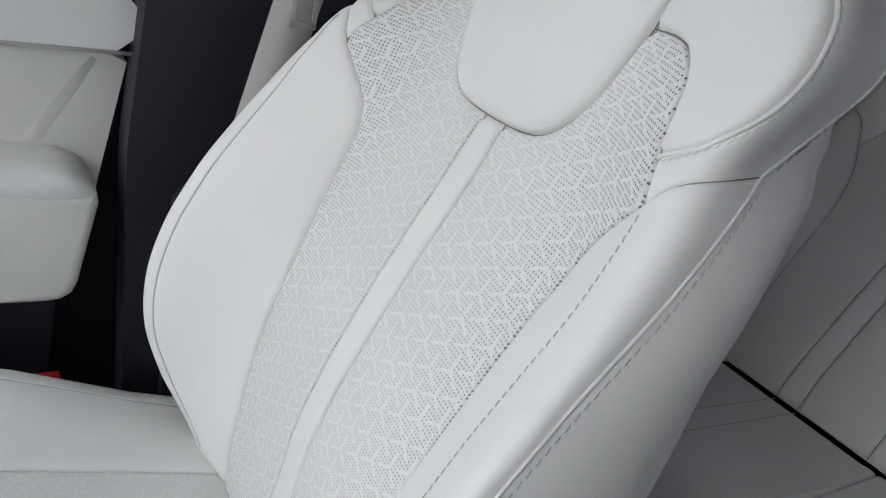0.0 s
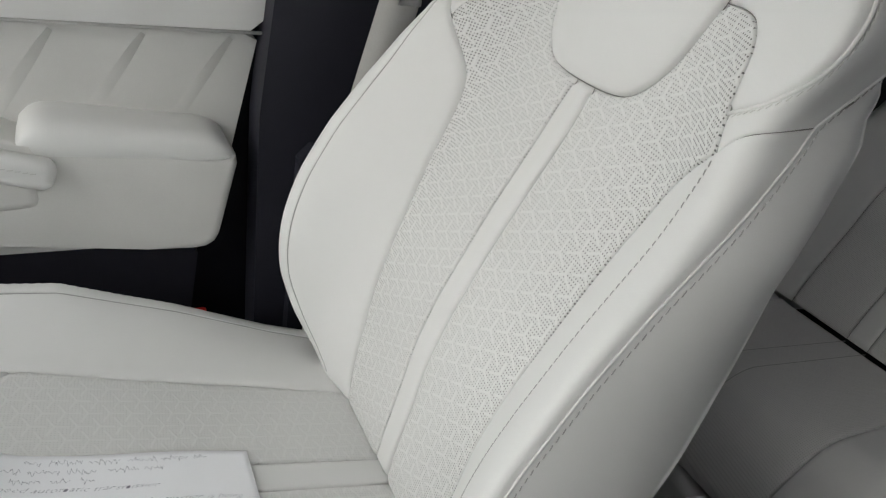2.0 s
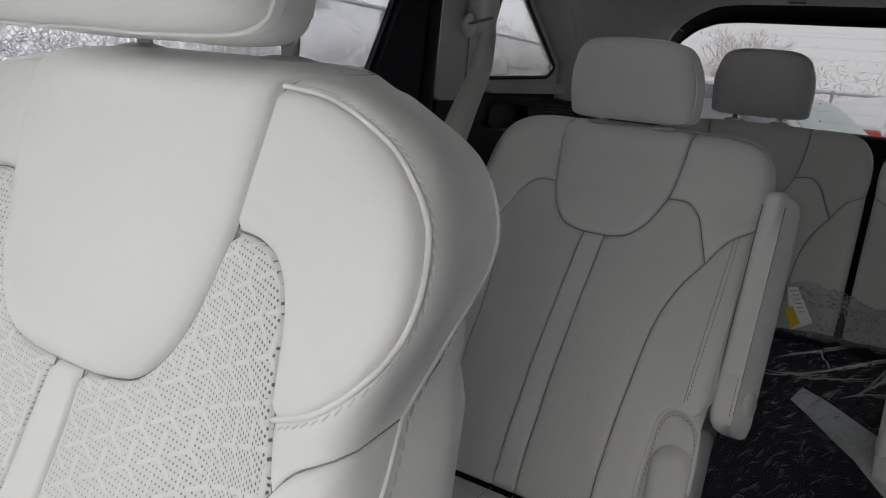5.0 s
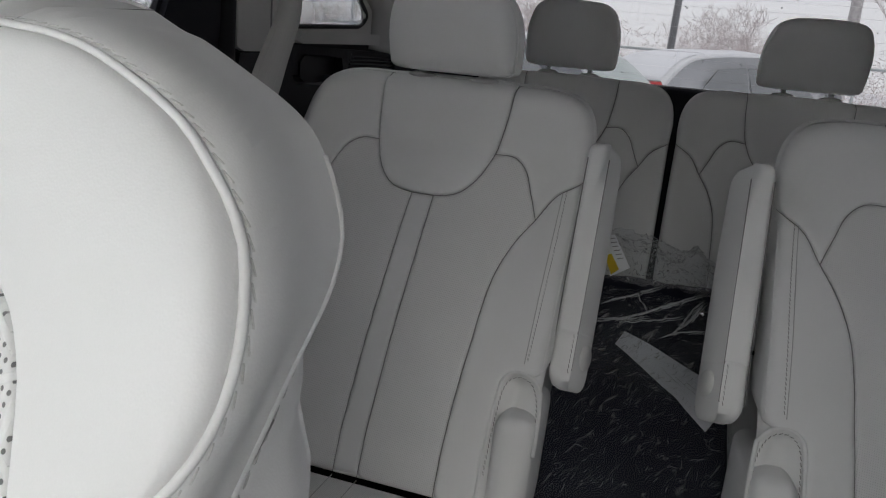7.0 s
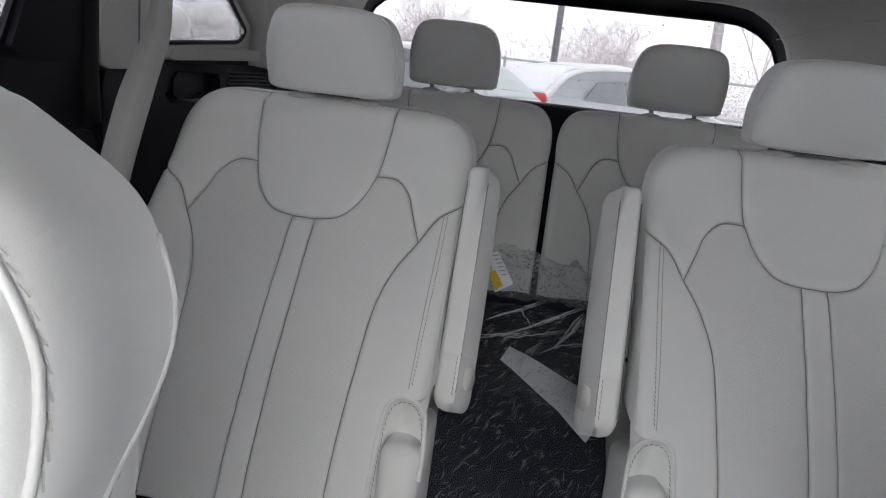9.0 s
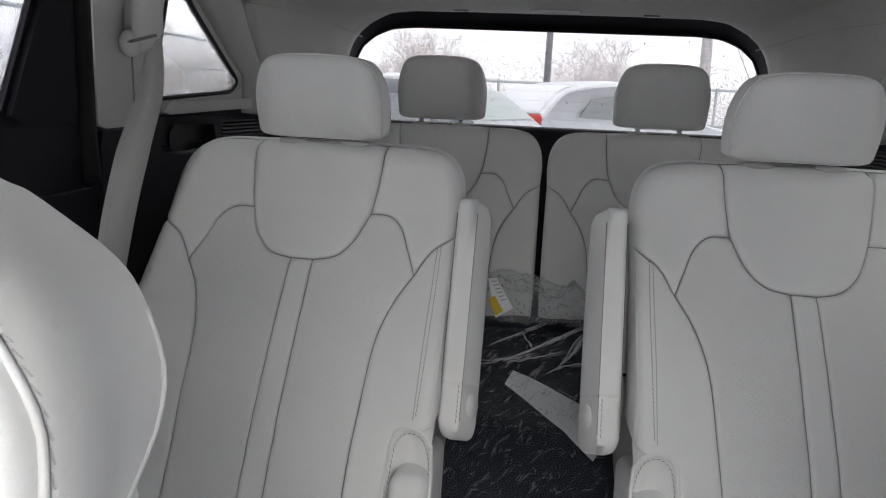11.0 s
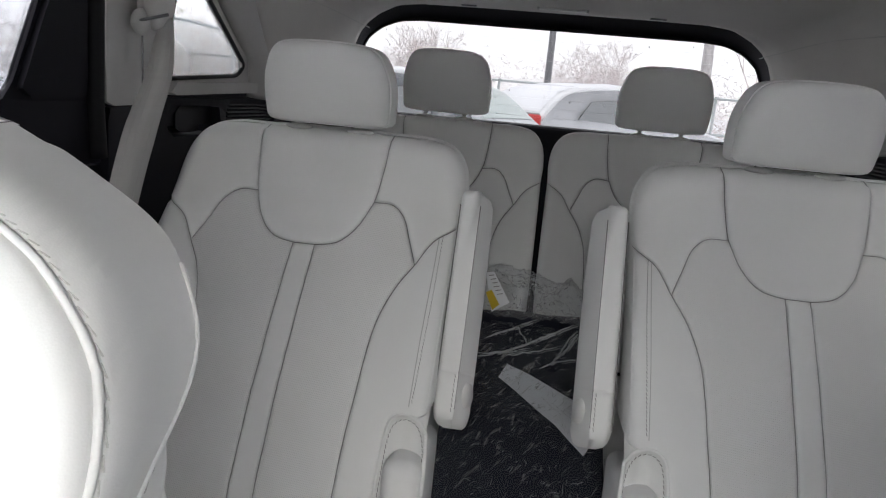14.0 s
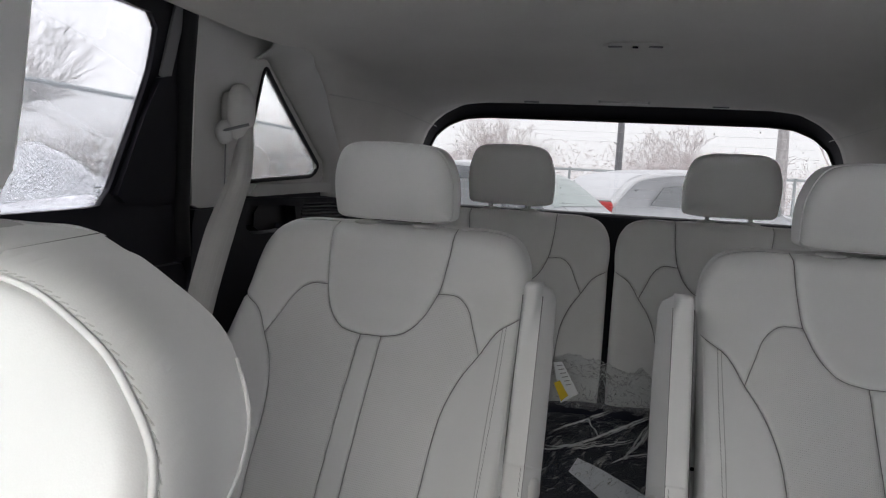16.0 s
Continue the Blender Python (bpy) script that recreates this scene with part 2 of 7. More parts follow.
RED = material("red_plastic", (0.55, 0.015, 0.012), 0.4)
GLASS = pane_glass("clear_window_glass", (0.90, 0.92, 0.91))
SCREEN = pane_glass("dimming_windscreen_glass", (0.46, 0.471, 0.469))
TINTED = pane_glass("tinted_window_glass", (0.130, 0.131, 0.133))
TINTED_QUARTER = pane_glass("tinted_quarter_glass", (0.47, 0.475, 0.48))
TINTED_SIDE = pane_glass("tinted_side_glass", (0.48, 0.483, 0.495))
SNOW = material("snow", (0.82, 0.83, 0.86), 0.9, grain=0.04, grain_size=40, stain=0.05, stain_size=0.6, bump=0.5)
BARK = material("grey_bark", (0.25, 0.22, 0.20), 0.9, grain=0.3, grain_size=60, bump=0.8)
SNOWY_TWIG = material("snowy_twigs", (0.41, 0.385, 0.36), 0.9, grain=0.3, grain_size=8)
GALVANISED = material("galvanised_steel", (0.42, 0.45, 0.46), 0.45, metal=0.6)
GREY_TWIG = material("grey_twigs", (0.36, 0.34, 0.33), 0.9, grain=0.3, grain_size=30)
FROSTED_BARK = material("frosted_bark", (0.46, 0.44, 0.44), 0.9, grain=0.3, grain_size=20, bump=0.8)
FROSTED = material("frosted_twigs", (0.68, 0.62, 0.61), 0.9, grain=0.2, grain_size=8)

# ---- mesh helpers ----
from mathutils.bvhtree import BVHTree
from mathutils.geometry import delaunay_2d_cdt, tessellate_polygon


def mesh_object(name, verts, faces, mat, parent=None, label="", smooth=True, uv=None):
    me = bpy.data.meshes.new(name)
    me.from_pydata([tuple(v) for v in verts], [], [tuple(f) for f in faces])
    if uv is not None:
        layer = me.uv_layers.new(name="metres")
        idx = np.empty(len(me.loops), dtype=np.int32)
        me.loops.foreach_get("vertex_index", idx)
        layer.data.foreach_set("uv", np.asarray(uv, dtype=np.float32)[idx].ravel())
    me.polygons.foreach_set("use_smooth", [smooth] * len(me.polygons))
    me.materials.append(mat)
    me.update()
    ob = new(name, me)
    if parent is not None:
        ob.parent = parent
    if label:
        ob["label"] = label
    return ob


def part(name, bm, mat, parent=None, label="", smooth=False):
    """Links a bmesh as one mesh object under a thing."""
    me = bpy.data.meshes.new(name)
    bmesh.ops.recalc_face_normals(bm, faces=bm.faces)
    bm.to_mesh(me)
    bm.free()
    me.polygons.foreach_set("use_smooth", [smooth] * len(me.polygons))
    me.materials.append(mat)
    ob = new(name, me)
    if parent is not None:
        ob.parent = parent
    if label:
        ob["label"] = label
    return ob


def thing(name, label, category, group="", kind=""):
    return tagged(new(name), label, category, group, kind)


def box_bm(size, centre=(0, 0, 0), bevel=0.0, segs=3, m=None):
    bm = bmesh.new()
    bmesh.ops.create_cube(bm, size=1)
    bmesh.ops.scale(bm, vec=size, verts=bm.verts)
    if bevel:
        bmesh.ops.bevel(bm, geom=bm.edges[:], offset=bevel, segments=segs, profile=0.5, affect="EDGES")
    if m is not None:
        bmesh.ops.transform(bm, matrix=m, verts=bm.verts)
    bmesh.ops.translate(bm, vec=centre, verts=bm.verts)
    return bm


def rod_bm(a, b, r, r2=None, segs=16):
    a, b = Vector(a), Vector(b)
    bm = bmesh.new()
    bmesh.ops.create_cone(bm, cap_ends=True, segments=segs, radius1=r, radius2=r if r2 is None else r2, depth=(b - a).length)
    bmesh.ops.transform(bm, matrix=Matrix.Translation((a + b) / 2) @ (b - a).to_track_quat("Z", "Y").to_matrix().to_4x4(), verts=bm.verts)
    return bm


def spline(points, step):
    """A smooth line through control points, sampled at even steps, ends kept."""
    p = np.array(points, float)
    q = np.vstack([2 * p[0] - p[1], p, 2 * p[-1] - p[-2]])
    out = []
    for i in range(len(p) - 1):
        t = np.linspace(0, 1, 24, endpoint=False)[:, None]
        a, b, c, d = q[i], q[i + 1], q[i + 2], q[i + 3]
        out.append(0.5 * (2 * b + (c - a) * t + (2 * a - 5 * b + 4 * c - d) * t ** 2 + (3 * b - a - 3 * c + d) * t ** 3))
    out = np.vstack(out + [p[-1:]])
    return even(out, step)


def even(line, step):
    line = np.asarray(line, float)
    s = np.concatenate([[0], np.cumsum(np.linalg.norm(np.diff(line, axis=0), axis=1))])
    k = max(2, int(round(s[-1] / step)) + 1)
    w = np.linspace(0, s[-1], k)
    return np.stack([np.interp(w, s, line[:, j]) for j in range(line.shape[1])], 1)


def mirror(line):
    return np.asarray(line) * np.array([-1, 1])


def joined(*lines):
    """One closed outline out of lines that meet end to end."""
    out = []
    for line in lines:
        for p in line:
            if not out or np.hypot(*(np.asarray(p) - out[-1])) > 1e-5:
                out.append(np.asarray(p, float))
    if np.hypot(*(out[0] - out[-1])) < 1e-5:
        out.pop()
    return np.array(out)


def edge_distance(points, loop):
    a, b = loop, np.roll(loop, -1, 0)
    ab = b - a
    den = np.maximum((ab ** 2).sum(1), 1e-12)
    best = np.empty(len(points))
    for i in range(0, len(points), 2000):
        p = points[i:i + 2000]
        t = np.clip(((p[:, None] - a) * ab).sum(2) / den, 0, 1)
        best[i:i + 2000] = np.sqrt((((p[:, None] - a) - t[..., None] * ab) ** 2).sum(2)).min(1)
    return best


def inside(points, loop):
    x, y = points[:, 0], points[:, 1]
    c = np.zeros(len(points), bool)
    for (x1, y1), (x2, y2) in zip(loop, np.roll(loop, -1, 0)):
        hit = (y1 > y) != (y2 > y)
        c ^= hit & (x < (x2 - x1) * (y - y1) / (y2 - y1 + 1e-15) + x1)
    return c


def panel(name, loop, surface, mat, parent, puff=0.004, width=0.009, step=0.007, rings=(0.0012, 0.0035, 0.0075), label="", seam=0.006):
    """An upholstered panel: its outline lies in the seam, its inside swells out of it."""
    area = 0.5 * np.sum(loop[:, 0] * np.roll(loop[:, 1], -1) - np.roll(loop[:, 0], -1) * loop[:, 1])
    if area < 0:
        loop = loop[::-1]
    tang = np.roll(loop, -1, 0) - np.roll(loop, 1, 0)
    tang /= np.maximum(np.linalg.norm(tang, axis=1, keepdims=True), 1e-9)
    normal = np.stack([-tang[:, 1], tang[:, 0]], 1)
    pts = [loop]
    for r in rings:
        cand = loop + normal * r
        good = inside(cand, loop) & (edge_distance(cand, loop) > 0.85 * r)
        pts.append(cand[good])
    lo, hi = loop.min(0), loop.max(0)
    gx, gy = np.meshgrid(np.arange(lo[0], hi[0], step), np.arange(lo[1], hi[1], step * 0.87))
    gx = gx + (np.arange(gx.shape[0]) % 2)[:, None] * step / 2
    grid = np.stack([gx.ravel(), gy.ravel()], 1)
    grid = grid[inside(grid, loop)]
    if len(grid):
        grid = grid[edge_distance(grid, loop) > rings[-1] + step * 0.4]
    pts.append(grid)
    pts = np.vstack(pts)
    nb = len(loop)
    v, _, tri, *_ = delaunay_2d_cdt([Vector(p) for p in pts], [], [list(range(nb))], 1, 1e-6)
    v = np.array([tuple(p) for p in v])
    dist = edge_distance(v, loop)
    k = np.clip(dist / width, 0, 1)
    out = puff * np.sqrt(np.clip(1 - (1 - k) ** 2, 0, 1)) - seam * np.clip(1 - dist / 0.0011, 0, 1)
    xyz = surface(v[:, 0], v[:, 1], out)
    faces = [f for f in tri]
    flip = surface.flip
    if flip:
        faces = [f[::-1] for f in faces]
    return mesh_object(name, xyz, faces, mat, parent, label, True, v)


def tube(name, line, radius, mat, parent, segs=7, label=""):
    """A cord along a line of points."""
    line = np.asarray(line, float)
    verts, faces = [], []
    prev = None
    for i, p in enumerate(line):
        t = Vector(line[min(i + 1, len(line) - 1)] - line[max(i - 1, 0)]).normalized()
        a = t.cross(Vector((0.3, -0.9, 0.31)) if prev is None else prev).normalized() if prev is None else (prev - t * prev.dot(t)).normalized()
        prev = a
        b = t.cross(a)
        for k in range(segs):
            w = 2 * math.pi * k / segs
            verts.append(Vector(p) + radius * (math.cos(w) * a + math.sin(w) * b))
    for i in range(len(line) - 1):
        for k in range(segs):
            faces.append((i * segs + k, i * segs + (k + 1) % segs, (i + 1) * segs + (k + 1) % segs, (i + 1) * segs + k))
    faces += [tuple(range(segs))[::-1], tuple(range((len(line) - 1) * segs, len(line) * segs))]
    return mesh_object(name, verts, faces, mat, parent, label)


STITCH = [(-1, -1, 0), (1, -1, 0), (1, 1, 0), (-1, 1, 0), (-0.7, -0.6, 1), (0.7, -0.6, 1), (0.7, 0.6, 1), (-0.7, 0.6, 1)]
STITCH_FACES = [(4, 5, 6, 7), (0, 1, 5, 4), (1, 2, 6, 5), (2, 3, 7, 6), (3, 0, 4, 7)]


def thread_row(line, outward, mat, parent, pitch=0.0072, length=0.0052, wide=0.0010, high=0.0007):
    """Stitches along a line in space, on a wall that faces outward."""
    pts = even(line, pitch)
    verts, faces = [], []
    ways = np.broadcast_to(np.asarray(outward, float), np.shape(line))
    ways = np.stack([np.interp(np.linspace(0, 1, len(pts)), np.linspace(0, 1, len(ways)), ways[:, j]) for j in range(3)], 1)
    for a, b, w in zip(pts[:-1], pts[1:], ways):
        o = Vector(w).normalized()
        mid, d = Vector((a + b) / 2), Vector(b - a).normalized()
        c = o.cross(d).normalized()
        base = len(verts)
        verts += [mid + d * (x * length / 2) + c * (y * wide / 2 + x * 0.0006) + o * (k * high) for x, y, k in STITCH]
        faces += [tuple(base + j for j in f) for f in STITCH_FACES]
    ob = mesh_object("stitching", verts, faces, mat, parent, "pale grey thread stitches", False)
    ob["kind"] = "stuff"
    return ob


def on_surface(line, surface, lift):
    """A line of a panel in space, with the way out of the surface at each point."""
    line = np.asarray(line, float)
    out = np.full(len(line), lift)
    p = surface(line[:, 0], line[:, 1], out)
    a = surface(line[:, 0] + 0.0008, line[:, 1], out) - p
    b = surface(line[:, 0], line[:, 1] + 0.0008, out) - p
    n = np.cross(a, b)
    return p, n / np.maximum(np.linalg.norm(n, axis=1, keepdims=True), 1e-12)


def beside(line, shift):
    t = np.gradient(np.asarray(line, float), axis=0)
    t /= np.maximum(np.linalg.norm(t, axis=1, keepdims=True), 1e-9)
    return np.asarray(line) + shift * np.stack([-t[:, 1], t[:, 0]], 1)


# ---- seats ----
def smooth01(t):
    t = np.clip(t, 0, 1)
    return t * t * (3 - 2 * t)


def eased(table, width=0.022):
    """A table of heights and values, evenly resampled, with its kinks rounded off."""
    t = np.array(table, float)
    z = np.arange(t[0, 0], t[-1, 0] + 1e-6, 0.002)
    k = np.hanning(2 * int(width / 0.002) + 3)
    k /= k.sum()
    m = len(k) // 2
    cols = [np.convolve(np.pad(np.interp(z, t[:, 0], t[:, j]), m, mode="edge"), k, "valid") for j in range(1, t.shape[1])]
    return np.stack([z] + cols, 1)


class BackSurface:
    """The front of a backrest over (across, height): a leaning profile with raised side bolsters and rounded edges."""
    flip = False

    def __init__(self, cx, profile, bolster, foot, outline, soft, crown=(0.035, 0.05), dy=0.0, dz=0.0, tuck=((0, 0), (1, 0)), sag=0.0, crest=0.0, drop=0.0):
        self.cx, self.profile, self.bolster, self.foot, self.outline = cx, eased(profile), eased(bolster), eased(foot), outline
        self.soft, self.crown, self.dy, self.dz = eased(soft), crown, dy, dz
        self.tuck, self.sag, self.crest, self.drop = eased(tuck), sag, crest, drop
        half = outline[outline[:, 0] >= 0]
        order = np.argsort(half[:, 1])
        self.half = half[order]

    def depth(self, z):
        return np.interp(z, self.profile[:, 0], self.profile[:, 1])

    def __call__(self, u, z, out):
        u, z, out = np.asarray(u, float), np.asarray(z, float), np.asarray(out, float)
        a = np.abs(u)
        ui = np.interp(z, self.foot[:, 0], self.foot[:, 1])
        ue = np.maximum(np.interp(z, self.half[:, 1], self.half[:, 0]), ui + 0.03)
        s = np.clip((a - ui) / (ue - ui), 0, 1)
        d = np.interp(z, self.bolster[:, 0], self.bolster[:, 1]) * (0.45 * s + 0.55 * np.sin(0.5 * math.pi * s) ** 2)
        e = edge_distance(np.stack([u, z], 1), self.outline)
        low = z < self.outline[:, 1].min() + 0.03
        e = np.where(low, np.minimum(0.2, np.maximum(ue - a, 0)), e)
        w, h = np.interp(z, self.soft[:, 0], self.soft[:, 1]), np.interp(z, self.soft[:, 0], self.soft[:, 2])
        mid = smooth01((0.125 - a) / 0.05) * smooth01((z - self.soft[-1, 0] + 0.05) / 0.05)
        w, h = w + (self.crown[0] - w) * mid, h + (self.crown[1] - h) * mid
        k = np.clip(1 - e / w, 0, 1)
        d = d - h * (1 - np.sqrt(np.clip(1 - k * k, 0, 1))) + out
        d = d - self.sag * smooth01((-u - 0.06) / 0.18) * smooth01((z - 1.12) / 0.09)
        d = d + self.crest * smooth01((-u - 0.165) / 0.05) * smooth01((z - 0.68) / 0.12) * smooth01((1.16 - z) / 0.08)
        d = d + 1.2 * self.crest * np.exp(-((u + 0.168) / 0.034) ** 2) * smooth01((z - 0.86) / 0.14) * smooth01((1.17 - z) / 0.05)
        tuck = np.interp(z, self.tuck[:, 0], self.tuck[:, 1]) * k ** 4 * smooth01((a - 0.09) / 0.11)
        fall = self.drop * k ** 4 * smooth01((a - 0.09) / 0.05) * smooth01((z - 1.235) / 0.035)
        return np.stack([self.cx + u - np.sign(u) * tuck, self.depth(z) - d + self.dy, z + self.dz + 0.3 * out - fall], 1)


def shell(name, outline, surface, depth_of, bulge, mat, parent, rows=9, label="", taper=None, squeeze=None, pinch=0.02):
    """The sides and the back of an upholstered form, from the edge of its front backwards."""
    n = len(outline)
    area = 0.5 * np.sum(outline[:, 0] * np.roll(outline[:, 1], -1) - np.roll(outline[:, 0], -1) * outline[:, 1])
    if area < 0:
        outline = outline[::-1]
    t = np.roll(outline, -1, 0) - np.roll(outline, 1, 0)
    t /= np.maximum(np.linalg.norm(t, axis=1, keepdims=True), 1e-9)
    nrm = np.stack([t[:, 1], -t[:, 0]], 1)
    front = surface(outline[:, 0], outline[:, 1], np.zeros(n))
    back = depth_of(outline[:, 1])
    wide = bulge(outline[:, 1]) if callable(bulge) else np.full(n, bulge)
    narrow = taper(outline[:, 1]) if taper else np.zeros(n)
    verts, faces = [], []
    for r in range(rows + 1):
        s = r / rows
        b = wide * max(0.0, math.sin(math.pi * min(1, s * 1.02))) ** 0.75 - narrow * s ** 1.3 - pinch * max(0, s - 0.6) / 0.4
        p = front.copy()
        p[:, 0] += nrm[:, 0] * b
        p[:, 2] += nrm[:, 1] * b
        p[:, 1] = front[:, 1] + (np.maximum(back, front[:, 1] + 0.03) - front[:, 1]) * s
        if squeeze:
            mid, low, high = front[:, 0].mean(), front[:, 2].min(), front[:, 2].max()
            p[:, 0] = mid + (p[:, 0] - mid) * (1 - squeeze[0] * s ** 0.9)
            p[:, 2] += squeeze[1] * s * (high - front[:, 2]) / (high - low)
        verts.append(p)
    for r in range(rows):
        for i in range(n):
            j = (i + 1) % n
            faces.append((r * n + i, (r + 1) * n + i, (r + 1) * n + j, r * n + j))
    verts = np.vstack(verts)
    cap = list(range(rows * n, (rows + 1) * n))
    tri = tessellate_polygon([[Vector((verts[i][0], verts[i][2], 0)) for i in cap]])
    faces += [tuple(cap[k] for k in f) for f in tri]
    return mesh_object(name, verts, faces, mat, parent, label)


def headrest(name, cx, y0, z0, z1, half, thick, parent, label, lean=0.12, post=0.05, seat_top=None, step=0.008, post_y=None, squeeze=None, crown=1.0):
    """A padded headrest with a seamed front and two posts."""
    h = z1 - z0
    right = spline([(0, z1), (half * 0.6 * crown, z1 - 0.003), (half * 0.88 * crown, z1 - h * 0.11), (half * (0.985 - (1 - crown) * 0.4), z1 - h * 0.34), (half, z0 + h * 0.42), (half * 0.985, z0 + h * 0.14),
                    (half * 0.93, z0 + h * 0.03), (half * 0.6, z0), (0, z0)], 0.006)
    loop = joined(right, mirror(right)[::-1])

    class Front:
        flip = False

        def __call__(self, u, z, out):
            u, z = np.asarray(u, float), np.asarray(z, float)
            e = edge_distance(np.stack([u, z], 1), loop)
            k = np.clip(1 - e / 0.035, 0, 1)
            y = y0 + lean * (z - z0) - 0.012 * (1 - (u / half) ** 2) + 0.022 * (1 - np.sqrt(np.clip(1 - k * k, 0, 1))) - out
            return np.stack([cx + u, y, z], 1)

    f = Front()
    pad = panel("front_pad", loop, f, LEATHER, parent, puff=0.004, width=0.008, step=step, label=label)
    side = shell("side_pad", loop, f, lambda z: y0 + thick + lean * (z - z0) * 0.6, 0.002, LEATHER, parent, squeeze=squeeze)
    edge = np.vstack([loop, loop[:1]])
    cord = f(edge[:, 0], edge[:, 1], np.full(len(edge), 0.0012))
    tube("piping", cord, 0.0016, LEATHER, parent, 6)
    if seat_top is not None:
        for sx in (-1, 1):
            y = y0 + thick * 0.55 if post_y is None else post_y
            part("post", rod_bm((cx + sx * post, y, seat_top - 0.06), (cx + sx * post, y, z0 + 0.03), 0.0056), CHROME, parent, "chrome post", True)
            bm = bmesh.new()
            bmesh.ops.create_uvsphere(bm, u_segments=20, v_segments=10, radius=1)
            bmesh.ops.scale(bm, vec=(0.024, 0.017, 0.006), verts=bm.verts)
            bmesh.ops.translate(bm, vec=(cx + sx * post, y, seat_top + 0.001), verts=bm.verts)
            part("collar", bm, PILLAR_TRIM, parent, "", True)


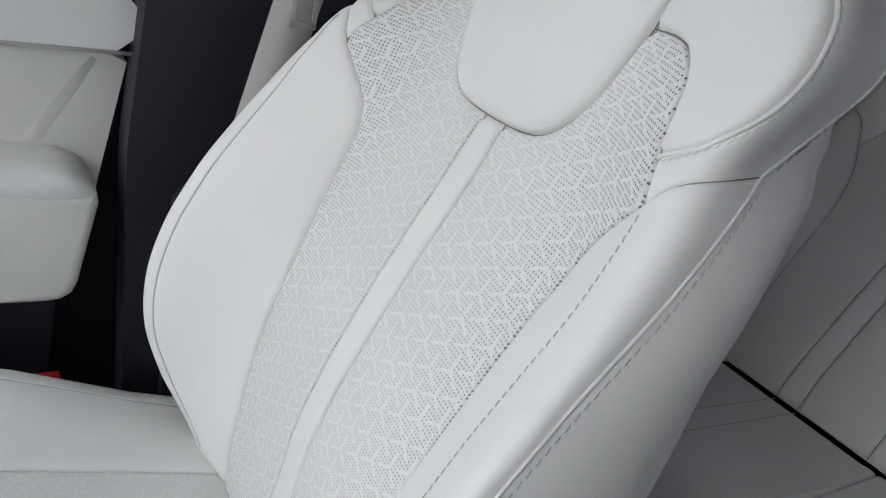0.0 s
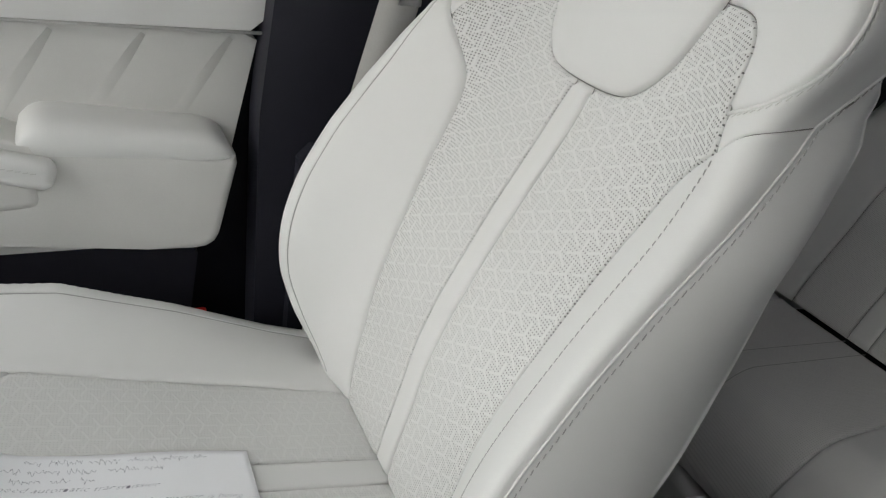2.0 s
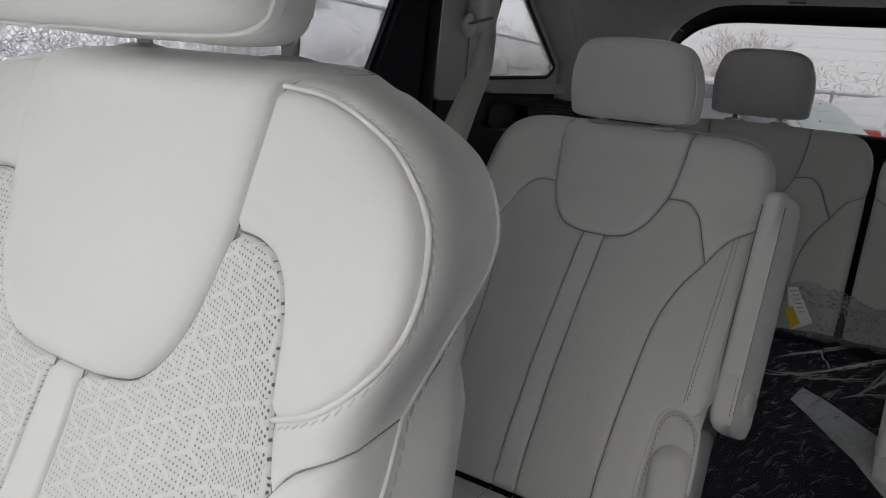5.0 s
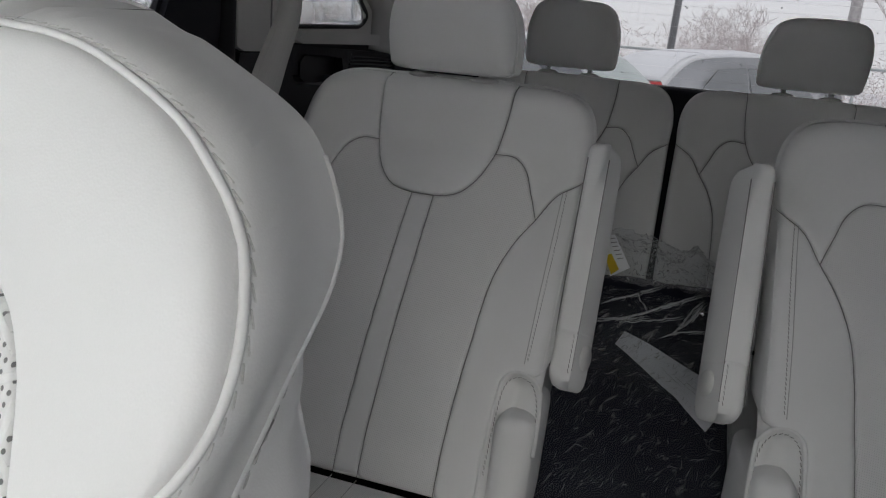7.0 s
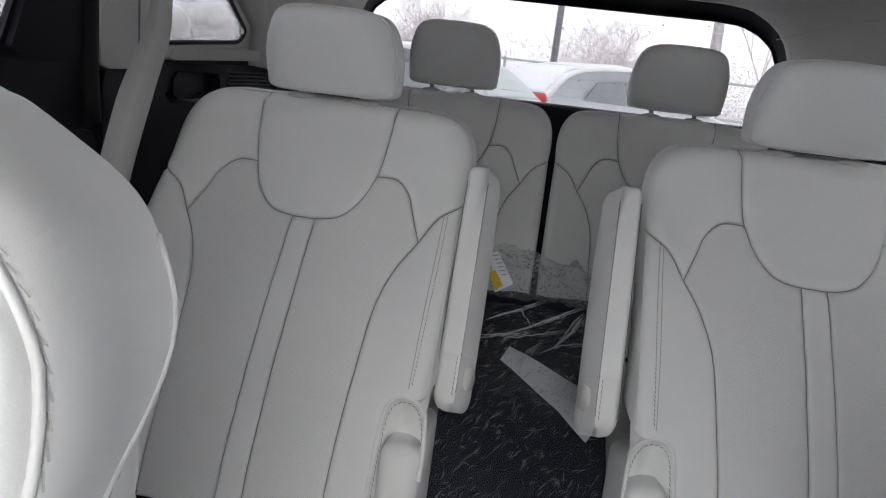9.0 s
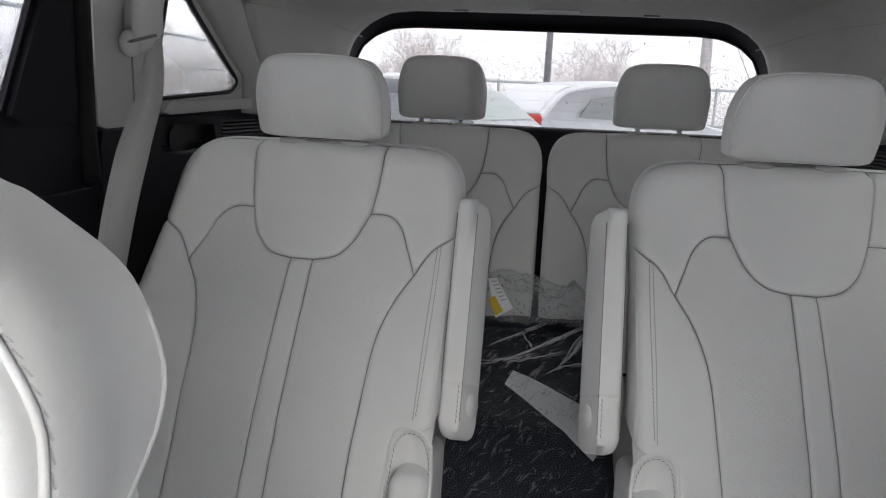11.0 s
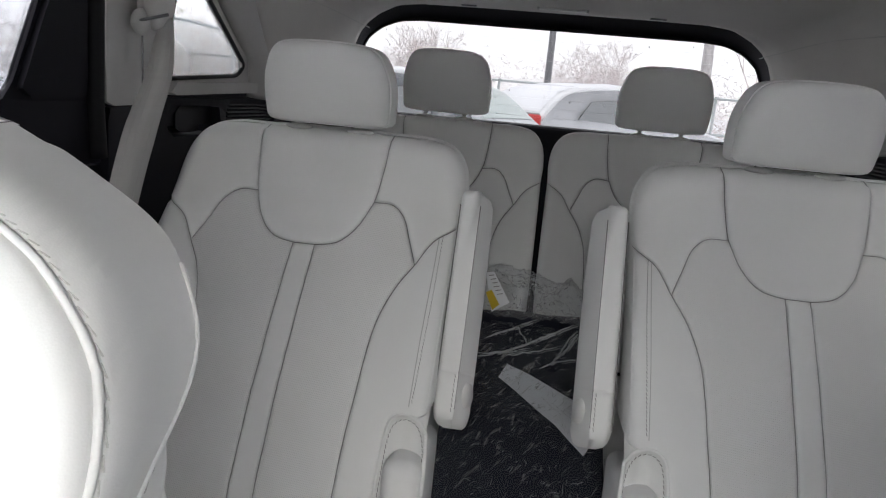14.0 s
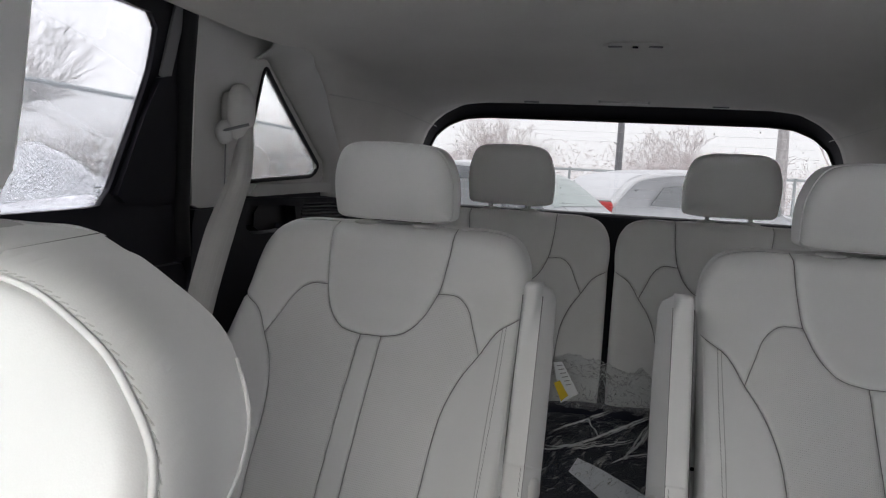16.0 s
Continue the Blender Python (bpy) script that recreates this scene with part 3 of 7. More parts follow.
def backrest(parent, S, lines, step, perf, back_at, pipe=None, dashes=(), bulge=0.02, taper=None, dash_side=0, seam_r=0.0):
    """The panels of a backrest. lines: outline halves and seams on the seat's own right side."""
    bib, stripe_w, ins_up, ins_low, yoke, out_top, out_side, foot_z = (lines[k] for k in ("bib", "stripe", "ins_up", "ins_low", "yoke", "out_top", "out_side", "foot"))
    cut = lines["bib_cut"]
    bib_low, bib_high = bib[:cut + 1], bib[cut:]
    # the line under the stripe's foot
    s_top = np.array([stripe_w, np.interp(stripe_w, bib_low[:, 0], bib_low[:, 1])])
    k = int(np.argmin(np.abs(bib_low[:, 0] - stripe_w)))
    s_top = bib_low[k]
    stripe = even(np.array([s_top, (stripe_w, s_top[1] - 0.03), (stripe_w, foot_z)]), step)
    foot_in = even(np.array([(stripe_w, foot_z), ins_low[-1]]), step)
    foot_out = even(np.array([ins_low[-1], out_side[-1]]), step)
    panel("stripe", joined(stripe, mirror(stripe)[::-1], mirror(bib_low[:k + 1])[::-1], bib_low[:k + 1]), S, LEATHER, parent, 0.004, 0.006, step, label="smooth leather centre stripe")
    panel("bib", joined(bib, lines["top"], mirror(lines["top"])[::-1], mirror(bib)[::-1]), S, LEATHER, parent, lines.get("bib_puff", 0.009), 0.016, step, label="smooth leather upper centre panel")
    for side in (1, -1):
        f = (lambda a: a) if side > 0 else mirror
        panel("insert", joined(f(bib_low[k:]), f(ins_up), f(ins_low), f(foot_in)[::-1], f(stripe)[::-1]), S, perf, parent, 0.004, 0.008, step, label="perforated leather insert")
        panel("bolster", joined(f(yoke), f(out_side), f(foot_out)[::-1], f(ins_low)[::-1]), S, LEATHER, parent, 0.005, 0.010, step, label="smooth leather side bolster", seam=0.0025 if pipe else 0.006)
        if "ring" in lines:
            ring = lines["ring"]
            j, k0 = lines["ring_end"], lines["ring_start"]
            panel("shoulder_pad", joined(f(bib[cut:k0 + 1]), f(ring), f(ins_up[:j + 1])[::-1]), S, LEATHER, parent, 0.006, 0.014, step)
            panel("side_strip", joined(f(ring)[::-1], f(bib[k0:]), f(out_top), f(yoke)[::-1], f(ins_up[j:])[::-1]), S, LEATHER, parent, 0.002, 0.005, step, rings=(0.0004, 0.0011, 0.0022, 0.004, 0.0065), seam=0.0008)
        else:
            panel("shoulder_pad", joined(f(bib_high), f(out_top), f(yoke)[::-1], f(ins_up)[::-1]), S, LEATHER, parent, 0.005, 0.011, step)
    out = joined(out_top, out_side)
    full = joined(lines["top"][::-1], out, even(np.array([out_side[-1], -out_side[-1] * np.array([1, -1])]), step), mirror(out)[::-1], mirror(lines["top"]))
    shell("side_and_back", full, S, back_at, bulge, LEATHER, parent, taper=taper, pinch=0.008 if pipe else 0.02)
    edge = joined(out_top[int(len(out_top) * 0.62):], out_side)
    rows, wall_rows = [], []
    for side in (1, -1):
        f = (lambda a: a) if side > 0 else mirror
        if pipe:
            e = f(edge)
            if side < 0:
                # the door-side edge is rolled over, with its seam on the front of the roll
                q = beside(e[e[:, 1] < 1.14], 0.021)
                tube("piping", S(q[:, 0], q[:, 1], np.full(len(q), 0.0050)), pipe * 0.5, LEATHER, parent)
                q = beside(e[e[:, 1] < 1.14], 0.0222)
                tube("seam", S(q[:, 0], q[:, 1], np.full(len(q), 0.0050)), 0.0006, MID_THREAD, parent, 5)
            else:
                tube("piping", S(e[:, 0], e[:, 1], np.full(len(e), 0.0003)), pipe * 0.55, LEATHER, parent)
            if "ring" in lines:
                r = f(lines["ring"])
                tube("piping", S(r[:, 0], r[:, 1], np.full(len(r), 0.0014)), pipe * 0.68, LEATHER, parent)
                gap = np.linalg.norm(S(*beside(r, 0.0006 * side).T, np.zeros(len(r))) - S(*r.T, np.zeros(len(r))), axis=1)
                rows.append(beside(r, (side * np.minimum(0.0031, 0.0006 * 0.0031 / np.maximum(gap, 1e-5)))[:, None]))
                front = S(e[:, 0], e[:, 1], np.zeros(len(e)))
                s = 0.0046 / np.maximum(back_at(e[:, 1]) - front[:, 1], 0.03)
                aside = bulge(e[:, 1]) * np.sin(math.pi * s) ** 0.75 - taper(e[:, 1]) * s ** 1.3 + 0.0002
                wall_rows.append((front + np.stack([side * aside, np.full(len(e), 0.0046), 0 * aside], 1), side))
        rows += [f(d) for d in dashes if side == dash_side]
        # thin dark tubes paint the shade that lies in the seam grooves
        if seam_r:
            for line in (bib, ins_up, ins_low, yoke, stripe):
                q = f(line)
                tube("seam", S(q[:, 0], q[:, 1], np.full(len(q), -0.0004)), seam_r, SEAM_SHADE if seam_r > 0.0005 else DARK_THREAD, parent, 5)
    for line in rows:
        loose = any(abs(line[0, 0]) == abs(d[0, 0]) for d in dashes)
        p, n = on_surface(line, S, 0.0050 if loose else 0.0021)
        thread_row(p, n, (MID_THREAD if pipe else DARK_THREAD) if loose else THREAD, parent, pitch=0.0062, length=0.0046, wide=0.0010 if loose else 0.0007, high=0.0007 if loose else 0.0003)
    for line, side in wall_rows:
        thread_row(line, (side, 0.15, 0.1), MID_THREAD, parent, wide=0.0009, high=0.0005)


STEP = 0.0065


def front_seat():
    seat = thing("passenger_car_seat", "cream leather front car seat with perforated inserts and grey stitching", "car seat")
    top = spline([(0.110, 1.284), (0.06, 1.285), (0, 1.285)], STEP)
    bib = spline([(0, 1.1055), (0.030, 1.1065), (0.056, 1.112), (0.074, 1.127), (0.086, 1.148), (0.095, 1.174), (0.102, 1.197), (0.106, 1.225), (0.109, 1.255), (0.110, 1.284)], STEP)
    cut = int(np.argmin(np.hypot(bib[:, 0] - 0.102, bib[:, 1] - 1.197)))
    corner = bib[cut]
    ins_up = spline([tuple(corner), (0.128, 1.199), (0.149, 1.194), (0.164, 1.181), (0.172, 1.165), (0.182, 1.139), (0.192, 1.118)], STEP)
    ring_end = int(np.argmin(np.hypot(ins_up[:, 0] - 0.182, ins_up[:, 1] - 1.139)))
    ring_start = int(np.argmin(np.abs(bib[:, 1] - 1.2715) + (bib[:, 0] < 0.08)))
    ring = spline([tuple(bib[ring_start]), (0.142, 1.2690), (0.168, 1.264), (0.1994, 1.2536), (0.2195, 1.2418), (0.231, 1.2306), (0.237, 1.219), (0.240, 1.207), (0.2395, 1.195), (0.235, 1.183), (0.226, 1.171), (0.210, 1.157), tuple(ins_up[ring_end])], STEP)
    ins_low = spline([(0.192, 1.118), (0.174, 1.098), (0.156, 1.072), (0.147, 1.04), (0.142, 1.00), (0.139, 0.96), (0.134, 0.90), (0.128, 0.82), (0.123, 0.74), (0.114, 0.672)], STEP)
    yoke = spline([(0.192, 1.118), (0.205, 1.133), (0.220, 1.143), (0.236, 1.149)], STEP)
    out_top = spline([(0.110, 1.284), (0.154, 1.280), (0.199, 1.268), (0.230, 1.249), (0.247, 1.223), (0.252, 1.198), (0.246, 1.173), (0.236, 1.149)], STEP)
    out_side = spline([(0.236, 1.149), (0.240, 1.10), (0.243, 1.03), (0.244, 0.94), (0.240, 0.86), (0.229, 0.79), (0.210, 0.73), (0.180, 0.672)], STEP)
    lines = dict(bib=bib, bib_cut=cut, stripe=0.0155, ins_up=ins_up, ins_low=ins_low, yoke=yoke, out_top=out_top, out_side=out_side, foot=0.672, top=top, ring=ring, ring_end=ring_end, ring_start=ring_start, bib_puff=0.010)
    out = joined(out_top, out_side)
    full = joined(top[::-1], out, mirror(out)[::-1], mirror(top))
    S = BackSurface(-0.374, [(0.62, -0.004), (0.70, 0.005), (0.767, 0.017), (0.828, 0.027), (0.885, 0.045), (0.94, 0.068), (0.985, 0.088), (1.05, 0.120), (1.102, 0.143), (1.15, 0.159), (1.2, 0.174), (1.25, 0.188), (1.28, 0.198), (1.30, 0.207)],
                    [(0.62, 0.0), (0.68, 0.014), (0.74, 0.05), (0.80, 0.074), (0.86, 0.088), (0.92, 0.093), (0.98, 0.088), (1.04, 0.076), (1.08, 0.066), (1.12, 0.058), (1.16, 0.056), (1.20, 0.053), (1.235, 0.043), (1.27, 0.022), (1.30, 0.0)],
                    [(0.62, 0.105), (0.82, 0.121), (0.97, 0.131), (1.06, 0.136), (1.12, 0.110), (1.16, 0.09), (1.3, 0.09)], full,
                    [(0.62, 0.014, 0.010), (1.04, 0.014, 0.010), (1.08, 0.020, 0.016), (1.12, 0.028, 0.027), (1.15, 0.026, 0.042), (1.18, 0.019, 0.075), (1.21, 0.016, 0.090), (1.30, 0.016, 0.085)], (0.035, 0.055), tuck=[(1.08, 0.0), (1.14, 0.005), (1.18, 0.024), (1.215, 0.025), (1.25, 0.033), (1.285, 0.033), (1.3, 0.02)], sag=0.042, crest=0.010, drop=0.0095)
    dash = spline([(0.199, 1.116), (0.200, 1.075), (0.198, 1.025), (0.195, 0.965), (0.190, 0.91), (0.180, 0.85), (0.172, 0.79), (0.160, 0.73)], STEP)
    side_swell = lambda z: np.interp(z, [1.06, 1.15], [0.012, 0.0])
    side_taper = lambda z: np.interp(z, [1.135, 1.16, 1.175, 1.19, 1.205, 1.225], [0.0, 0.006, 0.018, 0.038, 0.060, 0.075])
    zs, ys = [0.62, 0.80, 0.85, 0.94, 1.03, 1.08, 1.12, 1.15, 1.18, 1.25, 1.3], [0.115, 0.132, 0.138, 0.148, 0.162, 0.180, 0.196, 0.211, 0.226, 0.280, 0.290]
    backrest(seat, S, lines, STEP, PERF, lambda z: np.interp(z, zs, ys), pipe=0.0021, dashes=(dash,), dash_side=1, seam_r=0.00045, bulge=side_swell, taper=side_taper)
    # the yoke seam runs on over the side and ends in an upward hook
    wall = [o for o in seat.children if o.name.startswith("side_and_back")][0].data
    skin = BVHTree.FromPolygons([v.co for v in wall.vertices], [tuple(p.vertices) for p in wall.polygons])
    hook = []
    for y, z in spline([(0.108, 1.1535), (0.128, 1.1520), (0.148, 1.1545), (0.163, 1.1610), (0.172, 1.1655)], 0.004):
        hit = skin.ray_cast(Vector((0.3, y, z)), Vector((-1, 0, 0)))[0]
        if hit is not None:
            hook.append(hit)
    if len(hook) > 3:
        tube("seam", np.array([tuple(p) for p in hook]), 0.0008, DARK_THREAD, seat, 6)
    headrest("headrest", -0.374, 0.146, 1.2910, 1.478, 0.126, 0.112, seat, "cream leather headrest", post=0.066, seat_top=1.280, lean=0.2, post_y=0.242, squeeze=(0.36, 0.0))

    # cushion
    class Cushion:
        flip = False

        def __call__(self, u, y, out):
            u, y, out = np.asarray(u, float), np.asarray(y, float), np.asarray(out, float)
            ui = np.interp(y, [-0.45, -0.2, 0.05], [0.175, 0.142, 0.115])
            s = np.clip((np.abs(u) - ui) / (0.262 - ui), 0, 1)
            rise = np.interp(y, [-0.5, -0.42, -0.357, -0.3, -0.244, -0.18, -0.11, -0.07, 0.1], [0.0, 0.022, 0.047, 0.055, 0.047, 0.039, 0.025, 0.017, 0.0])
            z = 0.667 - 0.235 * y - 3.2 * np.clip(-0.40 - y, 0, 1) ** 2 + rise * (0.3 * s + 0.7 * smooth01(s)) + out
            z = z - 0.035 * (1 - np.sqrt(np.clip(1 - np.clip((np.abs(u) - 0.235) / 0.035, 0, 1) ** 2, 0, 1)))
            return np.stack([-0.374 + u, y, z], 1)

    C = Cushion()
    cu = spline([(0.126, 0.06), (0.138, -0.06), (0.146, -0.19), (0.156, -0.305), (0.159, -0.335), (0.147, -0.355), (0.114, -0.364)], STEP)
    front = even(np.array([(0.114, -0.364), (0.0, -0.369)]), STEP)
    kf = int(np.argmin(np.abs(front[:, 0] - 0.018)))
    st = even(np.array([(0.018, 0.06), front[kf]]), STEP)
    panel("cushion_stripe", joined(st, front[kf:], mirror(front[kf:])[::-1], mirror(st)[::-1]), C, LEATHER, seat, 0.004, 0.006, STEP)
    rim = spline([(0.25, 0.06), (0.262, -0.05), (0.268, -0.25), (0.266, -0.42), (0.245, -0.50)], STEP)
    for side in (1, -1):
        f = (lambda a: a) if side > 0 else mirror
        panel("cushion_insert", joined(f(cu), f(front[:kf + 1]), f(st)[::-1]), C, PERF_CUSHION, seat, 0.005, 0.01, STEP, label="finely perforated leather insert")
        panel("cushion_bolster", joined(f(cu[:-8]), even(np.array([f(cu)[-9], f(np.array([[0.185, -0.50]]))[0]]), STEP), f(rim)[::-1]), C, LEATHER, seat, 0.005, 0.012, STEP)
        e = f(rim)
        tube("cushion_piping", C(e[:, 0], e[:, 1], np.full(len(e), 0.001)), 0.0026, LEATHER, seat)
        q = e * np.array([0.885, 1.0])
        tube("cushion_piping", C(q[:, 0], q[:, 1], np.full(len(q), 0.0056)), 0.0011, LEATHER, seat)
        tube("seam", C(q[:, 0] - side * 0.0014, q[:, 1], np.full(len(q), 0.0054)), 0.0006, MID_THREAD, seat, 5)
        sk = C(e[:, 0], e[:, 1], np.zeros(len(e)))
        rows = [sk + np.array([side * 0.012 * math.sin(math.pi * r / 6), 0, -0.14 * r / 6]) for r in range(7)]
        v = np.vstack(rows)
        n = len(e)
        mesh_object("cushion_side", v, [(r * n + i, r * n + i + 1, (r + 1) * n + i + 1, (r + 1) * n + i) for r in range(6) for i in range(n - 1)], LEATHER, seat)
    lip = joined(even(np.array([cu[-9], (0.185, -0.50)]), STEP), even(np.array([(0.185, -0.50), (-0.185, -0.50)]), STEP), mirror(even(np.array([cu[-9], (0.185, -0.50)]), STEP))[::-1], mirror(cu[-9:]), mirror(front), front[::-1], cu[-9:][::-1])
    panel("cushion_front", lip, C, LEATHER, seat, 0.005, 0.012, STEP)
    part("seat_base", box_bm((0.40, 0.46, 0.18), (-0.374, -0.2, 0.50), 0.02), BLACK, seat, "black plastic seat base")
    return seat


def rear_row_lines(step, dz=0.0, notch=False):
    top = spline([(0.112, 1.231), (0.06, 1.233), (0, 1.233)], step) + (0, dz)
    bib = spline([(0, 1.0525), (0.024, 1.053), (0.057, 1.061), (0.082, 1.085), (0.098, 1.118), (0.103, 1.135), (0.108, 1.17), (0.111, 1.20), (0.112, 1.231)], step) + (0, dz)
    cut = int(np.argmin(np.hypot(bib[:, 0] - 0.100, bib[:, 1] - 1.123 - dz)))
    ins_up = spline([tuple(bib[cut] - (0, dz)), (0.133, 1.122), (0.156, 1.104), (0.170, 1.075), (0.187, 1.041)], step) + (0, dz)
    ins_low = spline([(0.187, 1.041), (0.163, 1.006), (0.146, 0.965), (0.139, 0.92), (0.136, 0.87), (0.132, 0.82), (0.130, 0.75), (0.130, 0.69)], step) + (0, dz)
    yoke = spline([(0.187, 1.041), (0.212, 1.078), (0.247, 1.100)], step) + (0, dz)
    out_top = spline([(0.112, 1.231), (0.172, 1.230), (0.216, 1.219), (0.241, 1.188), (0.249, 1.145), (0.247, 1.100)], step) + (0, dz)
    out_side = spline([(0.247, 1.100), (0.248, 1.0), (0.248, 0.88), (0.246, 0.78), (0.240, 0.69)], step) + (0, dz)
    if notch:
        out_side = spline([(0.247, 1.100), (0.248, 1.0), (0.249, 0.92), (0.250, 0.878), (0.244, 0.866), (0.226, 0.863), (0.206, 0.861), (0.194, 0.850), (0.190, 0.825), (0.188, 0.77), (0.188, 0.69)], step)
    return dict(bib=bib, bib_cut=cut, stripe=0.0185, ins_up=ins_up, ins_low=ins_low, yoke=yoke, out_top=out_top, out_side=out_side, foot=0.69 + dz, top=top)


def second_row_seat(cx, side, label):
    """A captain's chair. side: +1 or -1, towards which its folded-up armrest sits."""
    seat = thing("captains_chair", label, "car seat", "second-row seats")
    st = 0.009
    lines = rear_row_lines(st)
    out = joined(lines["out_top"], lines["out_side"])
    full = joined(lines["top"][::-1], out, mirror(out)[::-1], mirror(lines["top"]))
    S = BackSurface(cx, [(0.60, 0.795), (0.69, 0.815), (0.75, 0.84), (0.86, 0.91), (0.96, 0.988), (1.05, 1.066), (1.13, 1.125), (1.2, 1.155), (1.25, 1.168)],
                    [(0.6, 0.0), (0.75, 0.010), (0.83, 0.018), (0.87, 0.034), (0.95, 0.036), (1.05, 0.026), (1.12, 0.012), (1.25, 0.0)],
                    [(0.6, 0.12), (0.97, 0.14), (1.05, 0.17), (1.25, 0.17)], full, [(0.6, 0.018, 0.02), (1.08, 0.018, 0.02), (1.17, 0.03, 0.035)], (0.03, 0.035))
    dash = spline([(0.226, 1.088), (0.227, 1.01), (0.226, 0.94), (0.224, 0.88)], st)
    backrest(seat, S, rear_row_lines(st, notch=True), st, PERF_FINE, lambda z: np.interp(z, [0.6, 0.9, 1.25], [0.95, 1.06, 1.24]), pipe=None, dashes=(dash,), bulge=0.003, dash_side=side, seam_r=0.00056)
    headrest("headrest", cx, 1.149, 1.2425, 1.376, 0.1085, 0.105, seat, "cream leather headrest", post=0.055, seat_top=1.232, lean=-0.24, crown=0.92, post_y=1.183)

    # a sewn line beside the stitches and a piped edge, on the aisle's side
    for u, r, mat in ((0.2205, 0.0006, MID_THREAD), (0.2455, 0.0016, LEATHER), (0.2425, 0.0005, MID_THREAD)):
        z = np.linspace(1.085, 0.876, 40)
        tube("seam" if r < 0.001 else "edge_piping", S(np.full(40, side * u), z, np.full(40, 0.0052 if u < 0.23 else 0.0022)), r, mat, seat, 6)

    class Cushion:
        flip = False

        def __call__(self, u, y, out):
            u, y, out = np.asarray(u, float), np.asarray(y, float), np.asarray(out, float)
            s = np.clip((np.abs(u) - 0.15) / 0.11, 0, 1)
            z = 0.682 - 0.10 * (y - 0.8) - 7 * np.clip(0.56 - y, 0, 1) ** 2 + 0.014 * smooth01(s) + out
            z = z - 0.03 * (1 - np.sqrt(np.clip(1 - np.clip((np.abs(u) - 0.22) / 0.035, 0, 1) ** 2, 0, 1)))
            return np.stack([cx + u, y, z], 1)

    C = Cushion()
    line = spline([(0.15, 0.82), (0.155, 0.66), (0.163, 0.52), (0.168, 0.43)], st)
    rim = spline([(0.25, 0.82), (0.252, 0.66), (0.25, 0.52), (0.236, 0.43)], st)
    end = even(np.array([line[-1], mirror(line)[-1]]), st)
    panel("cushion_pad", joined(line, end, mirror(line)[::-1]), C, PERF_FINE, seat, 0.005, 0.01, st)
    for s in (1, -1):
        q = even(np.array([(s * 0.0185, 0.815), (s * 0.0185, 0.44)]), 0.01)
        tube("seam", C(q[:, 0], q[:, 1], np.full(len(q), 0.0048)), 0.0008, MID_THREAD, seat, 5)
    part("cushion_front", box_bm((0.47, 0.06, 0.13), (cx, 0.452, 0.520), 0.02, 3), LEATHER, seat, "", True)
    for s in (1, -1):
        f = (lambda a: a) if s > 0 else mirror
        panel("cushion_bolster", joined(f(line), even(np.array([f(line)[-1], f(rim)[-1]]), st), f(rim)[::-1]), C, LEATHER, seat, 0.005, 0.012, st)
        e = f(rim)
        sk = C(e[:, 0], e[:, 1], np.zeros(len(e)))
        v = np.vstack([sk + np.array([s * 0.01 * math.sin(math.pi * r / 5), 0, -0.13 * r / 5]) for r in range(6)])
        n = len(e)
        mesh_object("cushion_side", v, [(r * n + i, r * n + i + 1, (r + 1) * n + i + 1, (r + 1) * n + i) for r in range(5) for i in range(n - 1)], LEATHER, seat)
    part("seat_base", box_bm((0.42, 0.34, 0.17), (cx, 0.66, 0.485), 0.02), BLACK, seat, "black plastic seat base")
    for s in (1, -1):
        # arched cut at the bolster's foot: a stitched padded lip round a hollow of leather, with the rounded recliner cover in it
        arch = spline([(0.1885, 0.70), (0.1885, 0.77), (0.1905, 0.825), (0.195, 0.849), (0.206, 0.8610), (0.222, 0.8655), (0.238, 0.8600), (0.247, 0.842), (0.252, 0.81), (0.254, 0.77)], 0.005)
        p = S(s * arch[:, 0], arch[:, 1], np.full(len(arch), 0.0015))
        tube("bolster_lip", p, 0.0030, LEATHER, seat, 10)
        inner = np.stack([0.222 + (arch[:, 0] - 0.222) * 0.86, arch[:, 1] - 0.006], 1)
        thread_row(S(s * inner[8:-8, 0], inner[8:-8, 1], np.full(len(inner) - 16, 0.0005)), (0, -1, 0.3), DARK_THREAD, seat)
        gu, gz = np.meshgrid(np.linspace(0.180, 0.248, 18), np.linspace(0.66, 0.872, 30))
        near = edge_distance(np.stack([gu.ravel(), gz.ravel()], 1), np.vstack([arch, [(0.254, 0.60), (0.1885, 0.60)]]))
        hollow = S(s * gu.ravel(), gz.ravel(), -0.002 - 0.024 * np.clip(near / 0.022, 0, 1) ** 0.7)
        mesh_object("recess", hollow, [(r * 18 + i, r * 18 + i + 1, (r + 1) * 18 + i + 1, (r + 1) * 18 + i) for r in range(29) for i in range(17)], LEATHER, seat)
        part("recliner_cover", box_bm((0.056, 0.20, 0.20), (cx + s * 0.2245, 0.925, 0.704), 0.020, 5, pose(0, 0, 0, -8)), LEATHER, seat, "rounded leather recliner cover", True)
    # armrest folded up beside the backrest
    ax = cx + side * (0.281 if side > 0 else 0.295)
    lean = pose(ax, 1.0395, 0.9835, -26)
    ring, zs, reach = 64, [], 0.183
    for z in np.concatenate([np.linspace(-reach, -reach + 0.030, 9), [-0.12, -0.1035, -0.1020, -0.1005, -0.099, -0.08, 0.0, 0.08], np.linspace(reach - 0.015, reach, 8)]):
        d, r = reach - abs(z), 0.030 if z < 0 else 0.015
        inset = r * (1 - math.sqrt(max(0, 1 - max(0, 1 - d / r) ** 2))) + (0.0016 if abs(z + 0.102) < 0.001 else 0.0)
        zs.append((z, inset))
